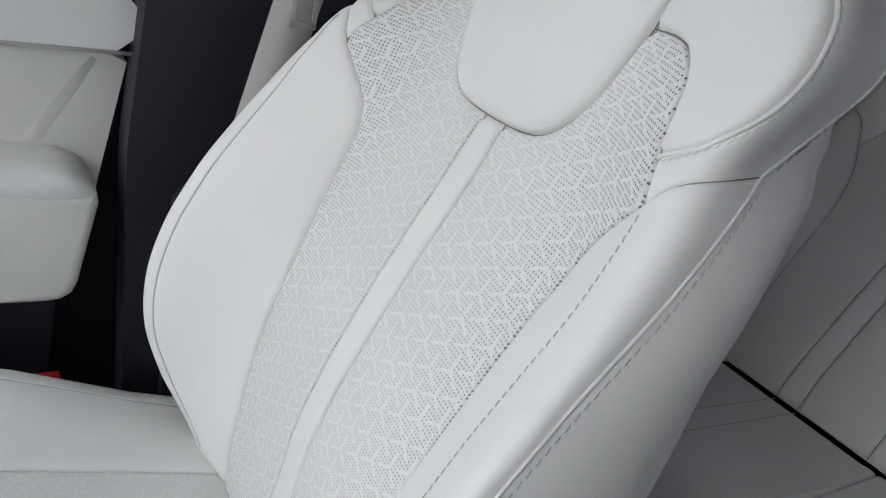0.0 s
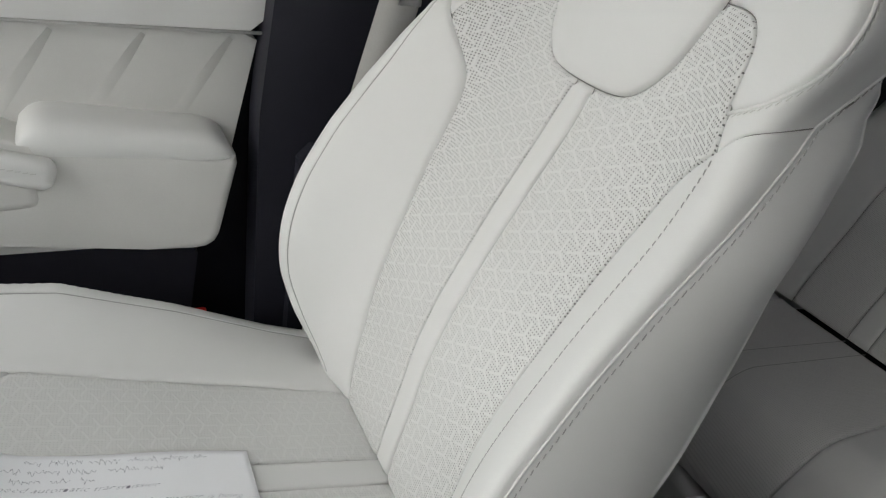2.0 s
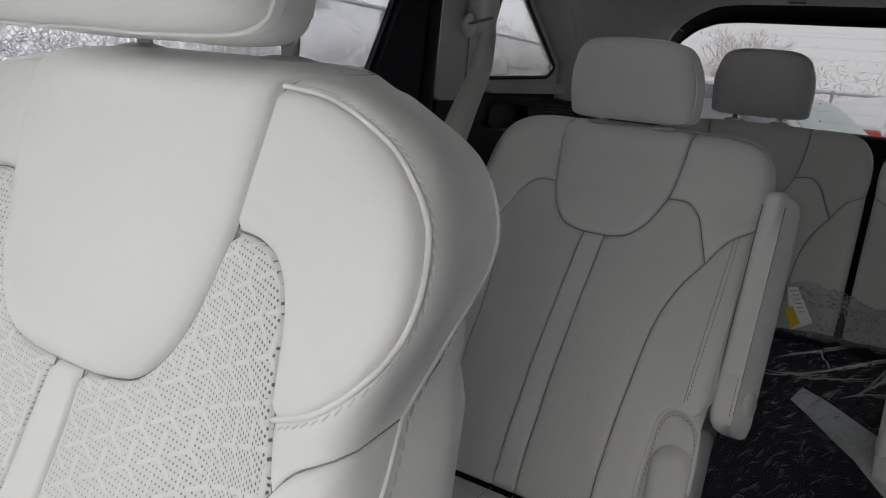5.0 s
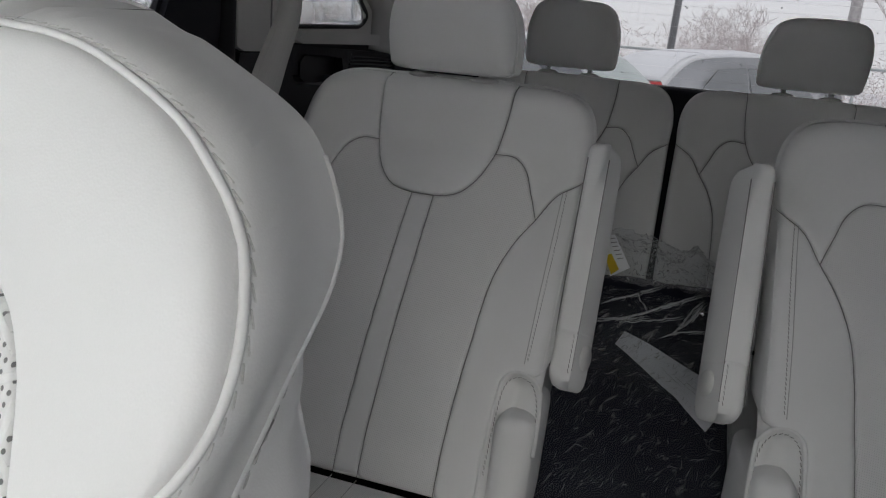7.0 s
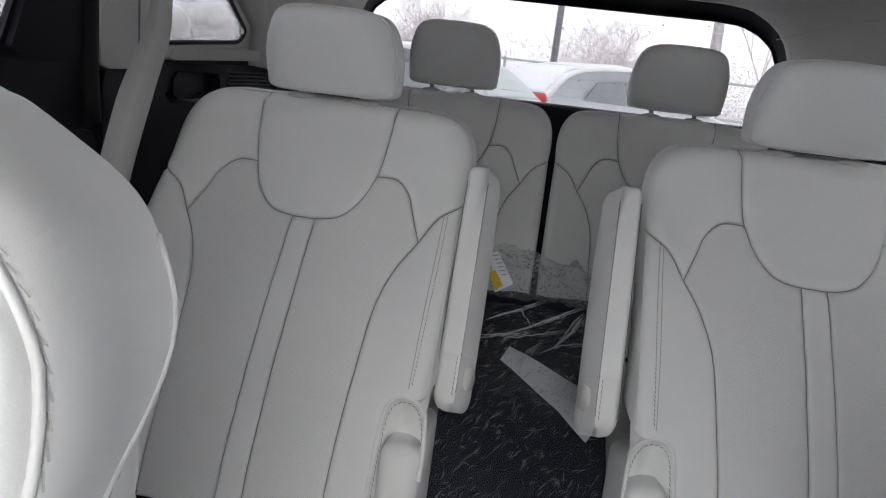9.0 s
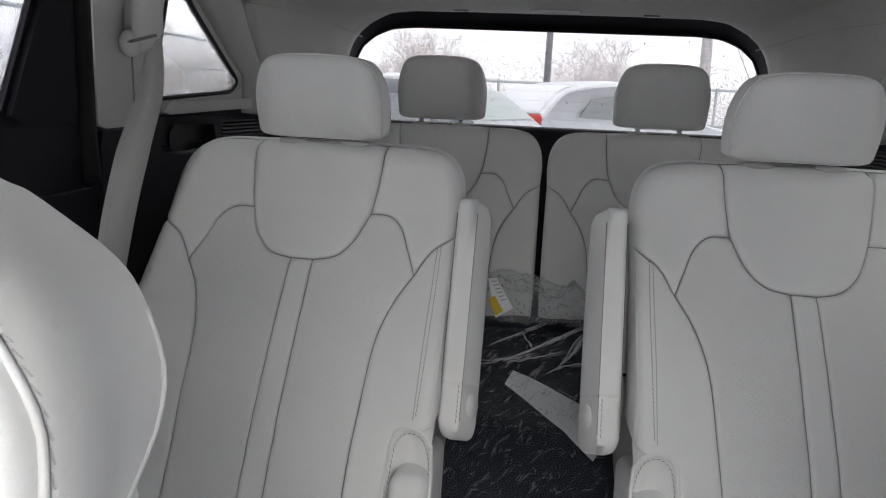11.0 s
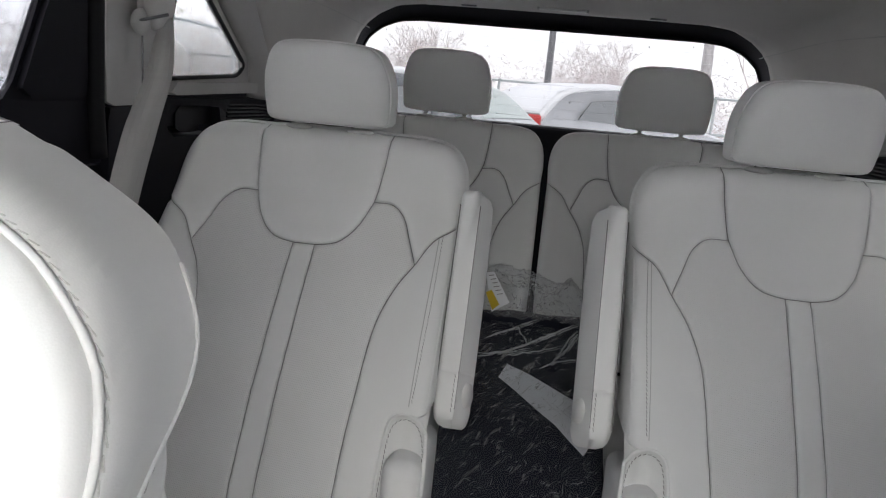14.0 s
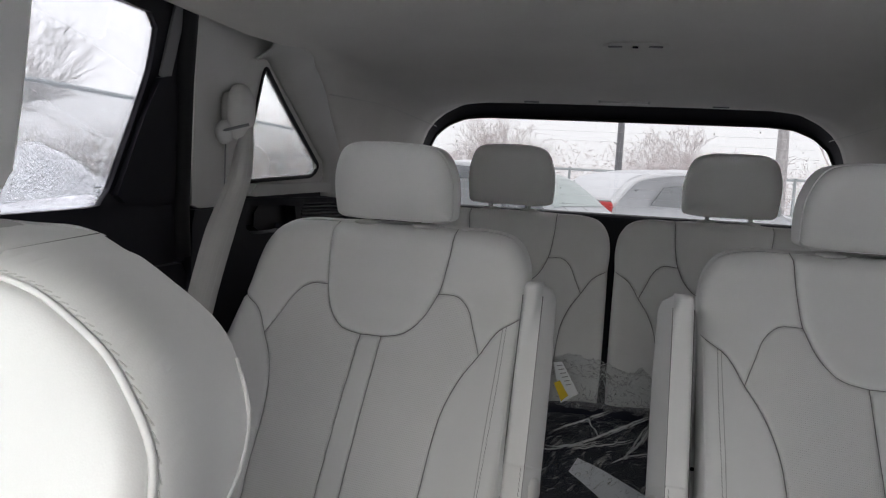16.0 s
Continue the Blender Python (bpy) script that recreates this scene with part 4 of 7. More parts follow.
    verts, faces = [], []
    for z, inset in zs:
        for k in range(ring):
            w = 2 * math.pi * k / ring
            c, s = math.cos(w), math.sin(w)
            a, b = math.copysign(abs(c) ** 0.24, c), math.copysign(abs(s) ** 0.24, s)
            # the aisle face slants away behind a narrow front
            out = float(np.interp(b, [-1, -0.45, 0.1, 1], [0.001, 0.011, 0.0205, 0.0200])) - 0.3 * inset if a * side > 0 else 0.0315 - 0.6 * inset
            out -= 0.004 * float(np.clip((z - 0.05) / 0.13, 0, 1)) * (a * side > 0)
            verts.append(lean @ Vector((a * out, b * (0.051 - inset), z)))
    for r in range(len(zs) - 1):
        for k in range(ring):
            j = (k + 1) % ring
            faces.append((r * ring + k, r * ring + j, (r + 1) * ring + j, (r + 1) * ring + k))
    faces += [tuple(range(ring))[::-1], tuple(range((len(zs) - 1) * ring, len(zs) * ring))]
    arm = mesh_object("armrest", verts, faces, LEATHER, seat, "cream leather armrest folded upright")
    cap, way = lean @ Vector((side * 0.0140, -0.014, -0.132)), lean.to_3x3() @ Vector((side * 0.93, -0.36, 0)).normalized()
    part("pivot_cap", rod_bm(cap - way * 0.006, cap + way * 0.0030, 0.0200, 0.0180, 32), DOOR_TRIM, arm, "round plastic pivot cap", True)
    thread_row(np.array([tuple(lean @ Vector((-side * 0.004, -0.0512, z))) for z in (-0.160, -0.104)]), (0, -0.9, 0.43), DARK_THREAD, arm)
    for off in (side * 0.0005, -side * 0.0305):
        seam = np.array([tuple(lean @ Vector((off, -0.0502, z))) for z in (-0.155, 0.155)])
        tube("edge_seam", even(seam, 0.02), 0.0009, SEAM_SHADE, arm, 5)
    return seat


def third_row_seat(cx, label):
    seat = thing("third_row_seat", label, "car seat", "third-row seats")
    st = 0.010
    lines = rear_row_lines(st, 0.016)
    out = joined(lines["out_top"], lines["out_side"])
    full = joined(lines["top"][::-1], out, mirror(out)[::-1], mirror(lines["top"]))
    S = BackSurface(cx, [(0.6, 1.57), (0.7, 1.59), (0.9, 1.66), (1.05, 1.72), (1.18, 1.76), (1.27, 1.77)], [(0.6, 0.01), (1.0, 0.012), (1.2, 0.0)], [(0.6, 0.13), (1.25, 0.16)], full, [(0.6, 0.014, 0.014), (1.19, 0.02, 0.02)], (0.02, 0.02))
    backrest(seat, S, lines, st, LEATHER, lambda z: np.interp(z, [0.6, 1.27], [1.69, 1.84]), pipe=None, bulge=0.0, seam_r=0.0008)
    headrest("headrest", cx + math.copysign(0.012, cx), 1.770, 1.265, 1.415, 0.1085, 0.085, seat, "cream leather headrest", post=0.05, seat_top=1.249, lean=-0.22, crown=0.93, post_y=1.792)
    part("cushion", box_bm((0.49, 0.46, 0.14), (cx, 1.44, 0.60), 0.045, 5, pose(0, 0, 0, 4)), LEATHER, seat, "", True)
    part("seat_base", box_bm((0.44, 0.40, 0.16), (cx, 1.45, 0.455), 0.02), BLACK, seat)
    return seat


front_seat()
second_row_seat(-0.386, 1, "cream leather captain's chair with its armrest folded up beside the aisle")
second_row_seat(0.386, -1, "cream leather captain's chair with its armrest folded up beside the aisle")
third_row_seat(-0.2555, "cream leather third-row seat of a split bench")
third_row_seat(0.2555, "cream leather third-row seat of a split bench")

# ---- cabin shell ----
def wall_x(y, z):
    """How far out the cabin's side stands: upright below the windows, leaning in above them, drawn in towards the tail."""
    y, z = np.asarray(y, float), np.asarray(z, float)
    return 0.735 - 0.24 * np.clip(z - 1.24, 0, 1) - 0.10 * np.clip((y - 1.5) / 0.65, 0, 1) ** 1.5 - 0.04 * np.clip(0.9 - z, 0, 1)


def slab(name, outer, holes, side, mat, thick=0.05, inset=0.0, parent=None, label="", bevel=0.006):
    """A panel of the cabin's side, outlined by (length, height), with openings through it and a softened inner edge."""
    rings = [even(np.vstack([np.array(r, float), np.array(r[:1], float)]), 0.03)[:-1] for r in [outer] + list(holes)]
    verts, faces, flat = [], [], []
    base = 0
    spans = []
    for r in rings:
        spans.append((base, len(r)))
        flat += [tuple(p) for p in r]
        base += len(r)
    loops = [np.array(flat[b:b + k]) for b, k in spans]
    lo, hi = loops[0].min(0), loops[0].max(0)
    gx, gy = np.meshgrid(np.arange(lo[0], hi[0], 0.06), np.arange(lo[1], hi[1], 0.05))
    grid = np.stack([gx.ravel(), gy.ravel()], 1)
    grid = grid[inside(grid, loops[0])]
    for q in loops:
        if len(grid):
            grid = grid[edge_distance(grid, q) > 0.015]
    pts = np.vstack([np.array(flat), grid]) if len(grid) else np.array(flat)
    rims = [[b + i for i in range(k)] for b, k in spans]
    v2, _, tri, *_ = delaunay_2d_cdt([Vector(p) for p in pts], [(r[i], r[(i + 1) % len(r)]) for r in rims for i in range(len(r))], [], 0, 1e-7)
    flat = np.array([tuple(p) for p in v2])
    mid = np.array([flat[list(t)].mean(0) for t in tri])
    keep = inside(mid, loops[0])
    for q in loops[1:]:
        keep &= ~inside(mid, q)
    tri = [tuple(t) for t, ok in zip(tri, keep) if ok]
    n = len(flat)
    x = wall_x(flat[:, 0], flat[:, 1]) - inset
    inn = np.stack([side * x, flat[:, 0], flat[:, 1]], 1)
    outv = inn.copy()
    outv[:, 0] += side * thick
    verts = np.vstack([inn, outv])
    faces += [tuple(t) for t in tri] + [tuple(n + i for i in t[::-1]) for t in tri]
    for b, k in spans:
        for i in range(k):
            j = (i + 1) % k
            faces.append((b + i, b + j, n + b + j, n + b + i))
    bm = bmesh.new()
    vs = [bm.verts.new(v) for v in verts]
    for f in faces:
        try:
            bm.faces.new([vs[i] for i in f])
        except ValueError:
            pass
    if bevel:
        edges = [e for e in bm.edges if len(e.link_faces) == 2 and e.calc_face_angle(0) > 1.0 and abs(abs((e.verts[0].co.x + e.verts[1].co.x) / 2) - abs(side * wall_x(e.verts[0].co.y, e.verts[0].co.z)) + inset) < 0.02]
        bmesh.ops.bevel(bm, geom=edges, offset=bevel, segments=2, profile=0.5, affect="EDGES")
    return part(name, bm, mat, parent, label)


def rounded(points, radius, segs=5):
    """A polygon with its corners rounded."""
    out, n = [], len(points)
    for i in range(n):
        p, a, b = (np.array(points[k % n], float) for k in (i, i - 1, i + 1))
        ra, rb = min(radius, 0.45 * np.hypot(*(a - p))), min(radius, 0.45 * np.hypot(*(b - p)))
        s, e = p + (a - p) / np.hypot(*(a - p)) * ra, p + (b - p) / np.hypot(*(b - p)) * rb
        for k in range(segs + 1):
            t = k / segs
            out.append(tuple((1 - t) ** 2 * s + 2 * t * (1 - t) * p + t * t * e))
    return out


def wider(poly, low=0.03, high=0.14, up=0.04):
    """The same opening, larger all round and most towards the tail."""
    p = np.array(poly)
    lo, hi = p.min(0), p.max(0)
    s = (p - lo) / (hi - lo)
    return [tuple(q) for q in np.array([lo[0] - low, lo[1] - up]) + s * (hi - lo + np.array([low + high, 2 * up]))]


FLOOR_Z = 0.38
REAR_DOOR_WINDOW = rounded([(0.20, 1.230), (0.852, 1.250), (0.874, 1.364), (0.890, 1.455), (0.882, 1.53), (0.195, 1.545)], 0.02)
QUARTER = rounded([(1.21, 1.291), (1.538, 1.308), (1.556, 1.334), (1.313, 1.452), (1.195, 1.514)], 0.022)
FRONT_WINDOW = rounded([(-0.98, 1.19), (-0.06, 1.20), (-0.05, 1.53), (-0.55, 1.52)], 0.03)

for side, tag in ((-1, "passenger"), (1, "driver")):
    # front door
    door = tagged(new("door_front_" + tag), "front door lined in cream plastic and leather with a padded armrest", "car door", kind="structure")
    slab("door_upper", rounded([(-1.0, 1.105), (-0.046, 1.105), (-0.030, 1.575), (-1.0, 1.575)], 0.004, 2), [FRONT_WINDOW], side, GRAINED_BLACK, 0.012, -0.02, door, "black upper door trim")
    slab("door_liner", rounded([(-1.0, 1.042), (-0.054, 1.042), (-0.047, 1.103), (-1.0, 1.103)], 0.004, 2), [], side, LEATHER, 0.05, -0.028, door, "cream leather strip", bevel=0.003)
    slab("door_panel", rounded([(-1.0, 0.75), (-0.115, 0.75), (-0.083, 0.908), (-0.056, 1.038), (-1.0, 1.038)], 0.006, 2), [], side, DOOR_TRIM, 0.05, -0.042, door, "cream door panel with slanted ribs")
    slab("door_lower", rounded([(-1.0, 0.40), (-0.17, 0.40), (-0.13, 0.748), (-1.0, 0.748)], 0.006, 2), [], side, GRAINED_BLACK, 0.05, -0.045, door, "black lower door panel")
    for y in (-0.85, -0.75, -0.65, -0.55, -0.45, -0.348, -0.252, -0.152):
        a, b = Vector((side * (wall_x(y, 0.87) + 0.0838), y - 0.05, 0.86)), Vector((side * (wall_x(y, 1.03) + 0.0838), y + 0.062, 1.030))
        part("rib", rod_bm(a, b, 0.0420, segs=48), DOOR_TRIM, door, "", True)
    part("ledge_seam", rod_bm((side * (wall_x(0, 1.04) + 0.027), -1.0, 1.041), (side * (wall_x(0, 1.04) + 0.027), -0.055, 1.041), 0.0022, segs=8), THREAD, door, "", True)
    prism = [(-0.95, 0.803), (-0.42, 0.806), (-0.20, 0.780), (-0.145, 0.773), (-0.130, 0.775), (-0.119, 0.782), (-0.113, 0.794), (-0.092, 0.890), (-0.094, 0.902), (-0.30, 0.905), (-0.36, 0.935), (-0.95, 0.955)]
    bm = bmesh.new()
    lo = [bm.verts.new((side * 0.705, y, z)) for y, z in prism]
    hi = [bm.verts.new((side * 0.80, y, z)) for y, z in prism]
    bm.faces.new(lo)
    bm.faces.new(hi[::-1])
    for i in range(len(prism)):
        j = (i + 1) % len(prism)
        bm.faces.new((lo[i], hi[i], hi[j], lo[j]))
    rim = [e for e in bm.edges if e.verts[0] in lo and e.verts[1] in lo]
    bmesh.ops.bevel(bm, geom=rim, offset=0.012, segments=8, profile=0.5, affect="EDGES")
    part("armrest_body", bm, DOOR_TRIM, door, "cream plastic armrest body")
    # the pad: full at its front, thin towards the pillar, with a flat underside
    ps, rows = np.linspace(0, 1, 30), []
    for q in ps:
        end = min(1.0, math.sqrt(max(1e-4, 1 - (1 - min(q, 1 - q) / 0.17) ** 2)) if min(q, 1 - q) < 0.17 else 1.0)
        y, tall = -0.335 + q * 0.2405, (0.060 - 0.019 * q) * (0.16 + 0.84 * end)
        low = 0.893 - 0.006 * q + (0.005 * (1 - end) if q > 0.5 else 0.0)
        ring = []
        for a in np.linspace(0, 2 * math.pi, 25)[:-1]:
            ca, sa = math.cos(a), math.sin(a)
            ring.append((side * (0.751 + 0.048 * (0.75 + 0.25 * end) * math.copysign(abs(ca) ** 0.6, ca)), y, low + tall * (0.5 + 0.5 * math.copysign(abs(sa) ** 0.7, sa))))
        rows.append(ring)
    verts = [p for r in rows for p in r]
    faces = [(r * 24 + i, r * 24 + (i + 1) % 24, (r + 1) * 24 + (i + 1) % 24, (r + 1) * 24 + i) for r in range(29) for i in range(24)] + [tuple(range(24)), tuple(range(29 * 24, 30 * 24))[::-1]]
    mesh_object("armrest_pad", verts, faces, LEATHER, door, "cream leather armrest pad")
    part("pull_handle", box_bm((0.032, 0.36, 0.036), (side * 0.694, -0.468, 0.930), 0.014, 6, pose(0, 0, 0, -13)), LEATHER, door, "stitched leather pull handle", True)
    thread_row(np.array([(side * 0.6775, -0.64, 0.974), (side * 0.6775, -0.31, 0.898)]), (side * -1, 0, 0.4), THREAD, door)
    part("grip_pocket", box_bm((0.030, 0.34, 0.070), (side * 0.716, -0.48, 0.860), 0.014, 4, pose(0, 0, 0, 6)), DOOR_TRIM, door, "", True)

    # B-pillar
    bp = tagged(new("pillar_b_" + tag), "black lower and grey upper pillar trim between the doors", "pillar", kind="structure")
    slab("pillar_lower", rounded([(-0.066, 0.40), (0.19, 0.40), (0.19, 1.207), (-0.04, 1.207), (-0.064, 0.95)], 0.01, 3), [], side, GRAINED_BLACK, 0.06, 0.012, bp, "black pillar cover")
    slab("pillar_step", rounded([(-0.03, 0.40), (0.11, 0.40), (0.11, 0.905), (-0.015, 0.915)], 0.015, 3), [], side, GRAINED_BLACK, 0.03, 0.034, bp)
    slab("pillar_upper", rounded([(-0.036, 1.210), (0.188, 1.210), (0.180, 1.575), (-0.02, 1.575)], 0.01, 3), [], side, PILLAR_TRIM, 0.06, 0.016, bp, "grey pillar cover")

    # rear door
    rd = tagged(new("door_rear_" + tag), "black-trimmed rear door with a window", "car door", kind="structure")
    slab("door_frame", rounded([(0.19, 1.15), (1.062, 1.15), (1.060, 1.238), (0.985, 1.447), (0.948, 1.575), (0.183, 1.575)], 0.004, 2), [REAR_DOOR_WINDOW], side, BLACK, 0.010, 0.0, rd, "black window frame", 0.003)
    slab("door_lining", rounded([(0.194, 0.42), (1.050, 0.42), (1.058, 1.148), (0.194, 1.148)], 0.01, 3), [], side, BLACK, 0.05, 0.006, rd, "black door lining")
    slab("sail_panel", rounded([(0.862, 1.256), (1.010, 1.256), (0.944, 1.452), (0.905, 1.452), (0.884, 1.385)], 0.012, 3), [], side, BLACK, 0.02, 0.010, rd)
    slab("window_sill", rounded([(0.192, 1.211), (0.62, 1.222), (0.62, 1.238), (0.192, 1.228)], 0.003, 2), [], side, SATIN_GREY, 0.010, 0.006, rd, "grey window sill strip", 0.002)
    slab("frame_strip", rounded([(0.908, 1.447), (0.934, 1.440), (0.934, 1.572), (0.908, 1.572)], 0.003, 2), [], side, SATIN_GREY, 0.012, 0.004, rd, "grey painted frame strip", 0.002)
    seal = even(np.array([(1.050, 1.16), (1.042, 1.24), (0.970, 1.447), (0.935, 1.575)]), 0.03)
    tube("door_seal", np.stack([side * (wall_x(seal[:, 0], seal[:, 1]) - 0.002), seal[:, 0], seal[:, 1]], 1), 0.016, RUBBER, rd, 12)

    # C-pillar, quarter window and tail side
    cp = tagged(new("pillar_c_" + tag), "light grey moulded pillar trim round the quarter window", "pillar", kind="structure")
    slab("pillar_cover", rounded([(1.066, 1.242), (1.22, 1.245), (1.225, 1.262), (1.66, 1.272), (1.66, 1.32), (1.36, 1.575), (0.955, 1.575), (0.993, 1.447)], 0.008, 2), [QUARTER], side, PILLAR_TRIM, 0.010, 0.008, cp, "", 0.003)
    slab("window_ledge", rounded([(1.235, 1.262), (1.70, 1.274), (1.66, 1.296), (1.24, 1.287)], 0.006, 3), [], side, PILLAR_TRIM, 0.03, 0.022, cp)
    tube("window_seal", (lambda q: np.stack([side * (wall_x(q[:, 0], q[:, 1]) - 0.007), q[:, 0], q[:, 1]], 1))(np.array(QUARTER + QUARTER[:1])), 0.0045, RUBBER, cp)
    slab("liner", [(1.0, 1.20), (1.68, 1.20), (1.68, 1.286), (1.0, 1.286)], [], side, BLACK, 0.012, -0.010, cp, "", 0)
    ts = tagged(new("tail_side_" + tag), "black plastic tail side panel with a pocket and a louvred vent", "side panel", kind="structure")
    pocket = rounded([(1.255, 1.184), (1.485, 1.180), (1.480, 1.240), (1.250, 1.243)], 0.014)
    vent = rounded([(1.510, 1.188), (1.745, 1.188), (1.745, 1.246), (1.510, 1.244)], 0.006)
    slab("side_panel", rounded([(1.062, 0.40), (2.14, 0.40), (2.14, 1.255), (1.22, 1.258), (1.20, 1.240), (1.064, 1.240)], 0.004, 2), [pocket, vent], side, BLACK, 0.05, 0.012, ts)
    slab("pocket_back", pocket, [], side, BLACK, 0.02, -0.045, ts)
    slab("pocket_rim", rounded([(1.315, 1.187), (1.385, 1.187), (1.385, 1.240), (1.315, 1.240)], 0.01), [], side, BLACK, 0.03, -0.005, ts)
    slab("vent_back", vent, [], side, RUBBER, 0.01, -0.03, ts)
    for k in range(7):
        z = 1.191 + k * 0.0083
        part("louvre", box_bm((0.012, 0.232, 0.0032), (side * (wall_x(1.62, z) - 0.008), 1.6275, z), 0.0, m=pose(0, 0, 0, 0, side * 25, side * 3.5)), BLACK, ts)

    # outer body behind the trim
    slab("wall_" + tag, [(-1.3, 0.30), (2.42, 0.30), (2.42, 1.30), (1.95, 1.56), (-0.95, 1.62), (-1.5, 1.06)], [[(p[0], p[1]) for p in w] for w in [wider(FRONT_WINDOW, 0.03, 0.06)] + [wider(REAR_DOOR_WINDOW), [(1.165, 1.25), (1.76, 1.25), (1.76, 1.48), (1.165, 1.555)]]], side, BLACK, 0.02, -0.068, bevel=0).update_tag()
    tagged(bpy.data.objects["wall_" + tag], "dark body side behind the cabin trim", "wall", kind="structure")
    # window panes
    for name, poly, mat, inset in (("window_front", FRONT_WINDOW, GLASS, -0.024),) + (("window_rear_door", REAR_DOOR_WINDOW, TINTED_SIDE, -0.005), ("window_quarter", QUARTER, TINTED_QUARTER, 0.003)):
        w = tagged(slab(name + "_" + tag, poly, [], side, mat, 0.004, inset, bevel=0), "side window glass", "window", kind="structure")
        w.visible_shadow = False

# roof lining with the tail's pillars
SECTION_Y = [-0.95, -0.4, 0.5, 1.42, 1.70, 1.95, 2.08, 2.15]


def roof_section(y):
    """Half of the lining's cross-section at y, from the middle of the roof down the side."""
    zc = np.interp(y, [-1.2, -0.95, -0.4, 0.5, 1.42, 1.95, 2.08, 2.15], [1.42, 1.52, 1.60, 1.625, 1.607, 1.583, 1.572, 1.558])
    k = float(np.clip((y - 1.45) / 0.7, 0, 1)) ** 1.4
    cabin = np.array([(0, zc), (0.20, zc - 0.002), (0.40, zc - 0.010), (0.53, zc - 0.026), (0.60, 1.572), (0.640, 1.548), (0.652, 1.52), (0.667, 1.46), (0.688, 1.36), (0.714, 1.25)])
    tail = np.array([(0, 1.558), (0.22, 1.558), (0.40, 1.556), (0.47, 1.548), (0.525, 1.522), (0.560, 1.495), (0.585, 1.463), (0.602, 1.42), (0.612, 1.35), (0.618, 1.25)])
    return cabin * (1 - k) + tail * k


# the edge of the lining round the quarter window, as (length, height)
ARCH = spline([(1.165, 1.553), (1.225, 1.563), (1.30, 1.563), (1.39, 1.540), (1.465, 1.503), (1.51, 1.464), (1.60, 1.386), (1.649, 1.340), (1.70, 1.285), (1.72, 1.25)], 0.02)
verts, faces = [], []
ys = np.concatenate([np.linspace(-1.0, 1.2, 17), np.linspace(1.23, 2.15, 36)])
for y in ys:
    half = even(roof_section(y), 0.02)
    half = np.stack([np.interp(np.linspace(0, 1, 60), np.linspace(0, 1, len(half)), half[:, j]) for j in (0, 1)], 1)
    row = np.vstack([half[::-1] * (-1, 1), half[1:]])
    # the lining ends above the doors, and along the sloping edge of the quarter window
    low = float(np.interp(y, ARCH[:, 0], ARCH[:, 1]))
    edge = float(np.interp(low, half[::-1, 1], half[::-1, 0]))
    row[:, 1] = np.maximum(row[:, 1], low)
    row[:, 0] = np.clip(row[:, 0], -edge, edge)
    flare = 0.018 * float(smooth01((y - 1.99) / 0.16))
    row = row * (1 + flare / 0.6, 1) + np.stack([0 * row[:, 0], flare * np.clip((row[:, 1] - 1.35) / 0.2, 0, 1)], 1)
    verts.append(np.stack([row[:, 0], np.full(len(row), y), row[:, 1]], 1))
n = len(verts[0])
faces = [(r * n + i, r * n + i + 1, (r + 1) * n + i + 1, (r + 1) * n + i) for r in range(len(ys) - 1) for i in range(n - 1)]
lining = mesh_object("ceiling", np.vstack(verts), faces, HEADLINER, None, "", True)
sol = lining.modifiers.new("thickness", "SOLIDIFY")
sol.thickness, sol.offset = 0.012, -1
tagged(lining, "grey cloth roof lining curving down to the tail window", "ceiling", kind="structure")

# the slanted reveal between the quarter window and the lining
sill = even(np.array([(1.150, 1.515), (1.190, 1.524), (1.325, 1.462), (1.565, 1.345), (1.590, 1.300), (1.600, 1.262)]), 0.012)
sill = np.stack([np.interp(np.linspace(0, 1, 48), np.linspace(0, 1, len(sill)), sill[:, j]) for j in (0, 1)], 1)
crest = np.stack([np.interp(np.linspace(0, 1, 48), np.linspace(0, 1, len(ARCH)), ARCH[:, j]) for j in (0, 1)], 1)
crest_x = np.array([float(np.interp(z, roof_section(y)[::-1, 1], roof_section(y)[::-1, 0])) for y, z in crest])
for side, tag in ((-1, "passenger"), (1, "driver")):
    rows = []
    for k in np.linspace(0, 1, 7):
        q = sill * (1 - k) + crest * k
        x = (wall_x(sill[:, 0], sill[:, 1]) - 0.010) * (1 - k) + (crest_x - 0.004) * k - 0.010 * math.sin(math.pi * k)
        rows.append(np.stack([side * x, q[:, 0], q[:, 1]], 1))
    cp = bpy.data.objects["pillar_c_" + tag]
    rv = mesh_object("window_reveal", np.vstack(rows), [(r * 48 + i, r * 48 + i + 1, (r + 1) * 48 + i + 1, (r + 1) * 48 + i) for r in range(6) for i in range(47)], PILLAR_TRIM, cp, "slanted light grey window reveal")
    sol = rv.modifiers.new("thickness", "SOLIDIFY")
    sol.thickness, sol.offset = 0.003, 0
    tube("trim_edge", rows[-1], 0.0032, PILLAR_TRIM, cp, 8)

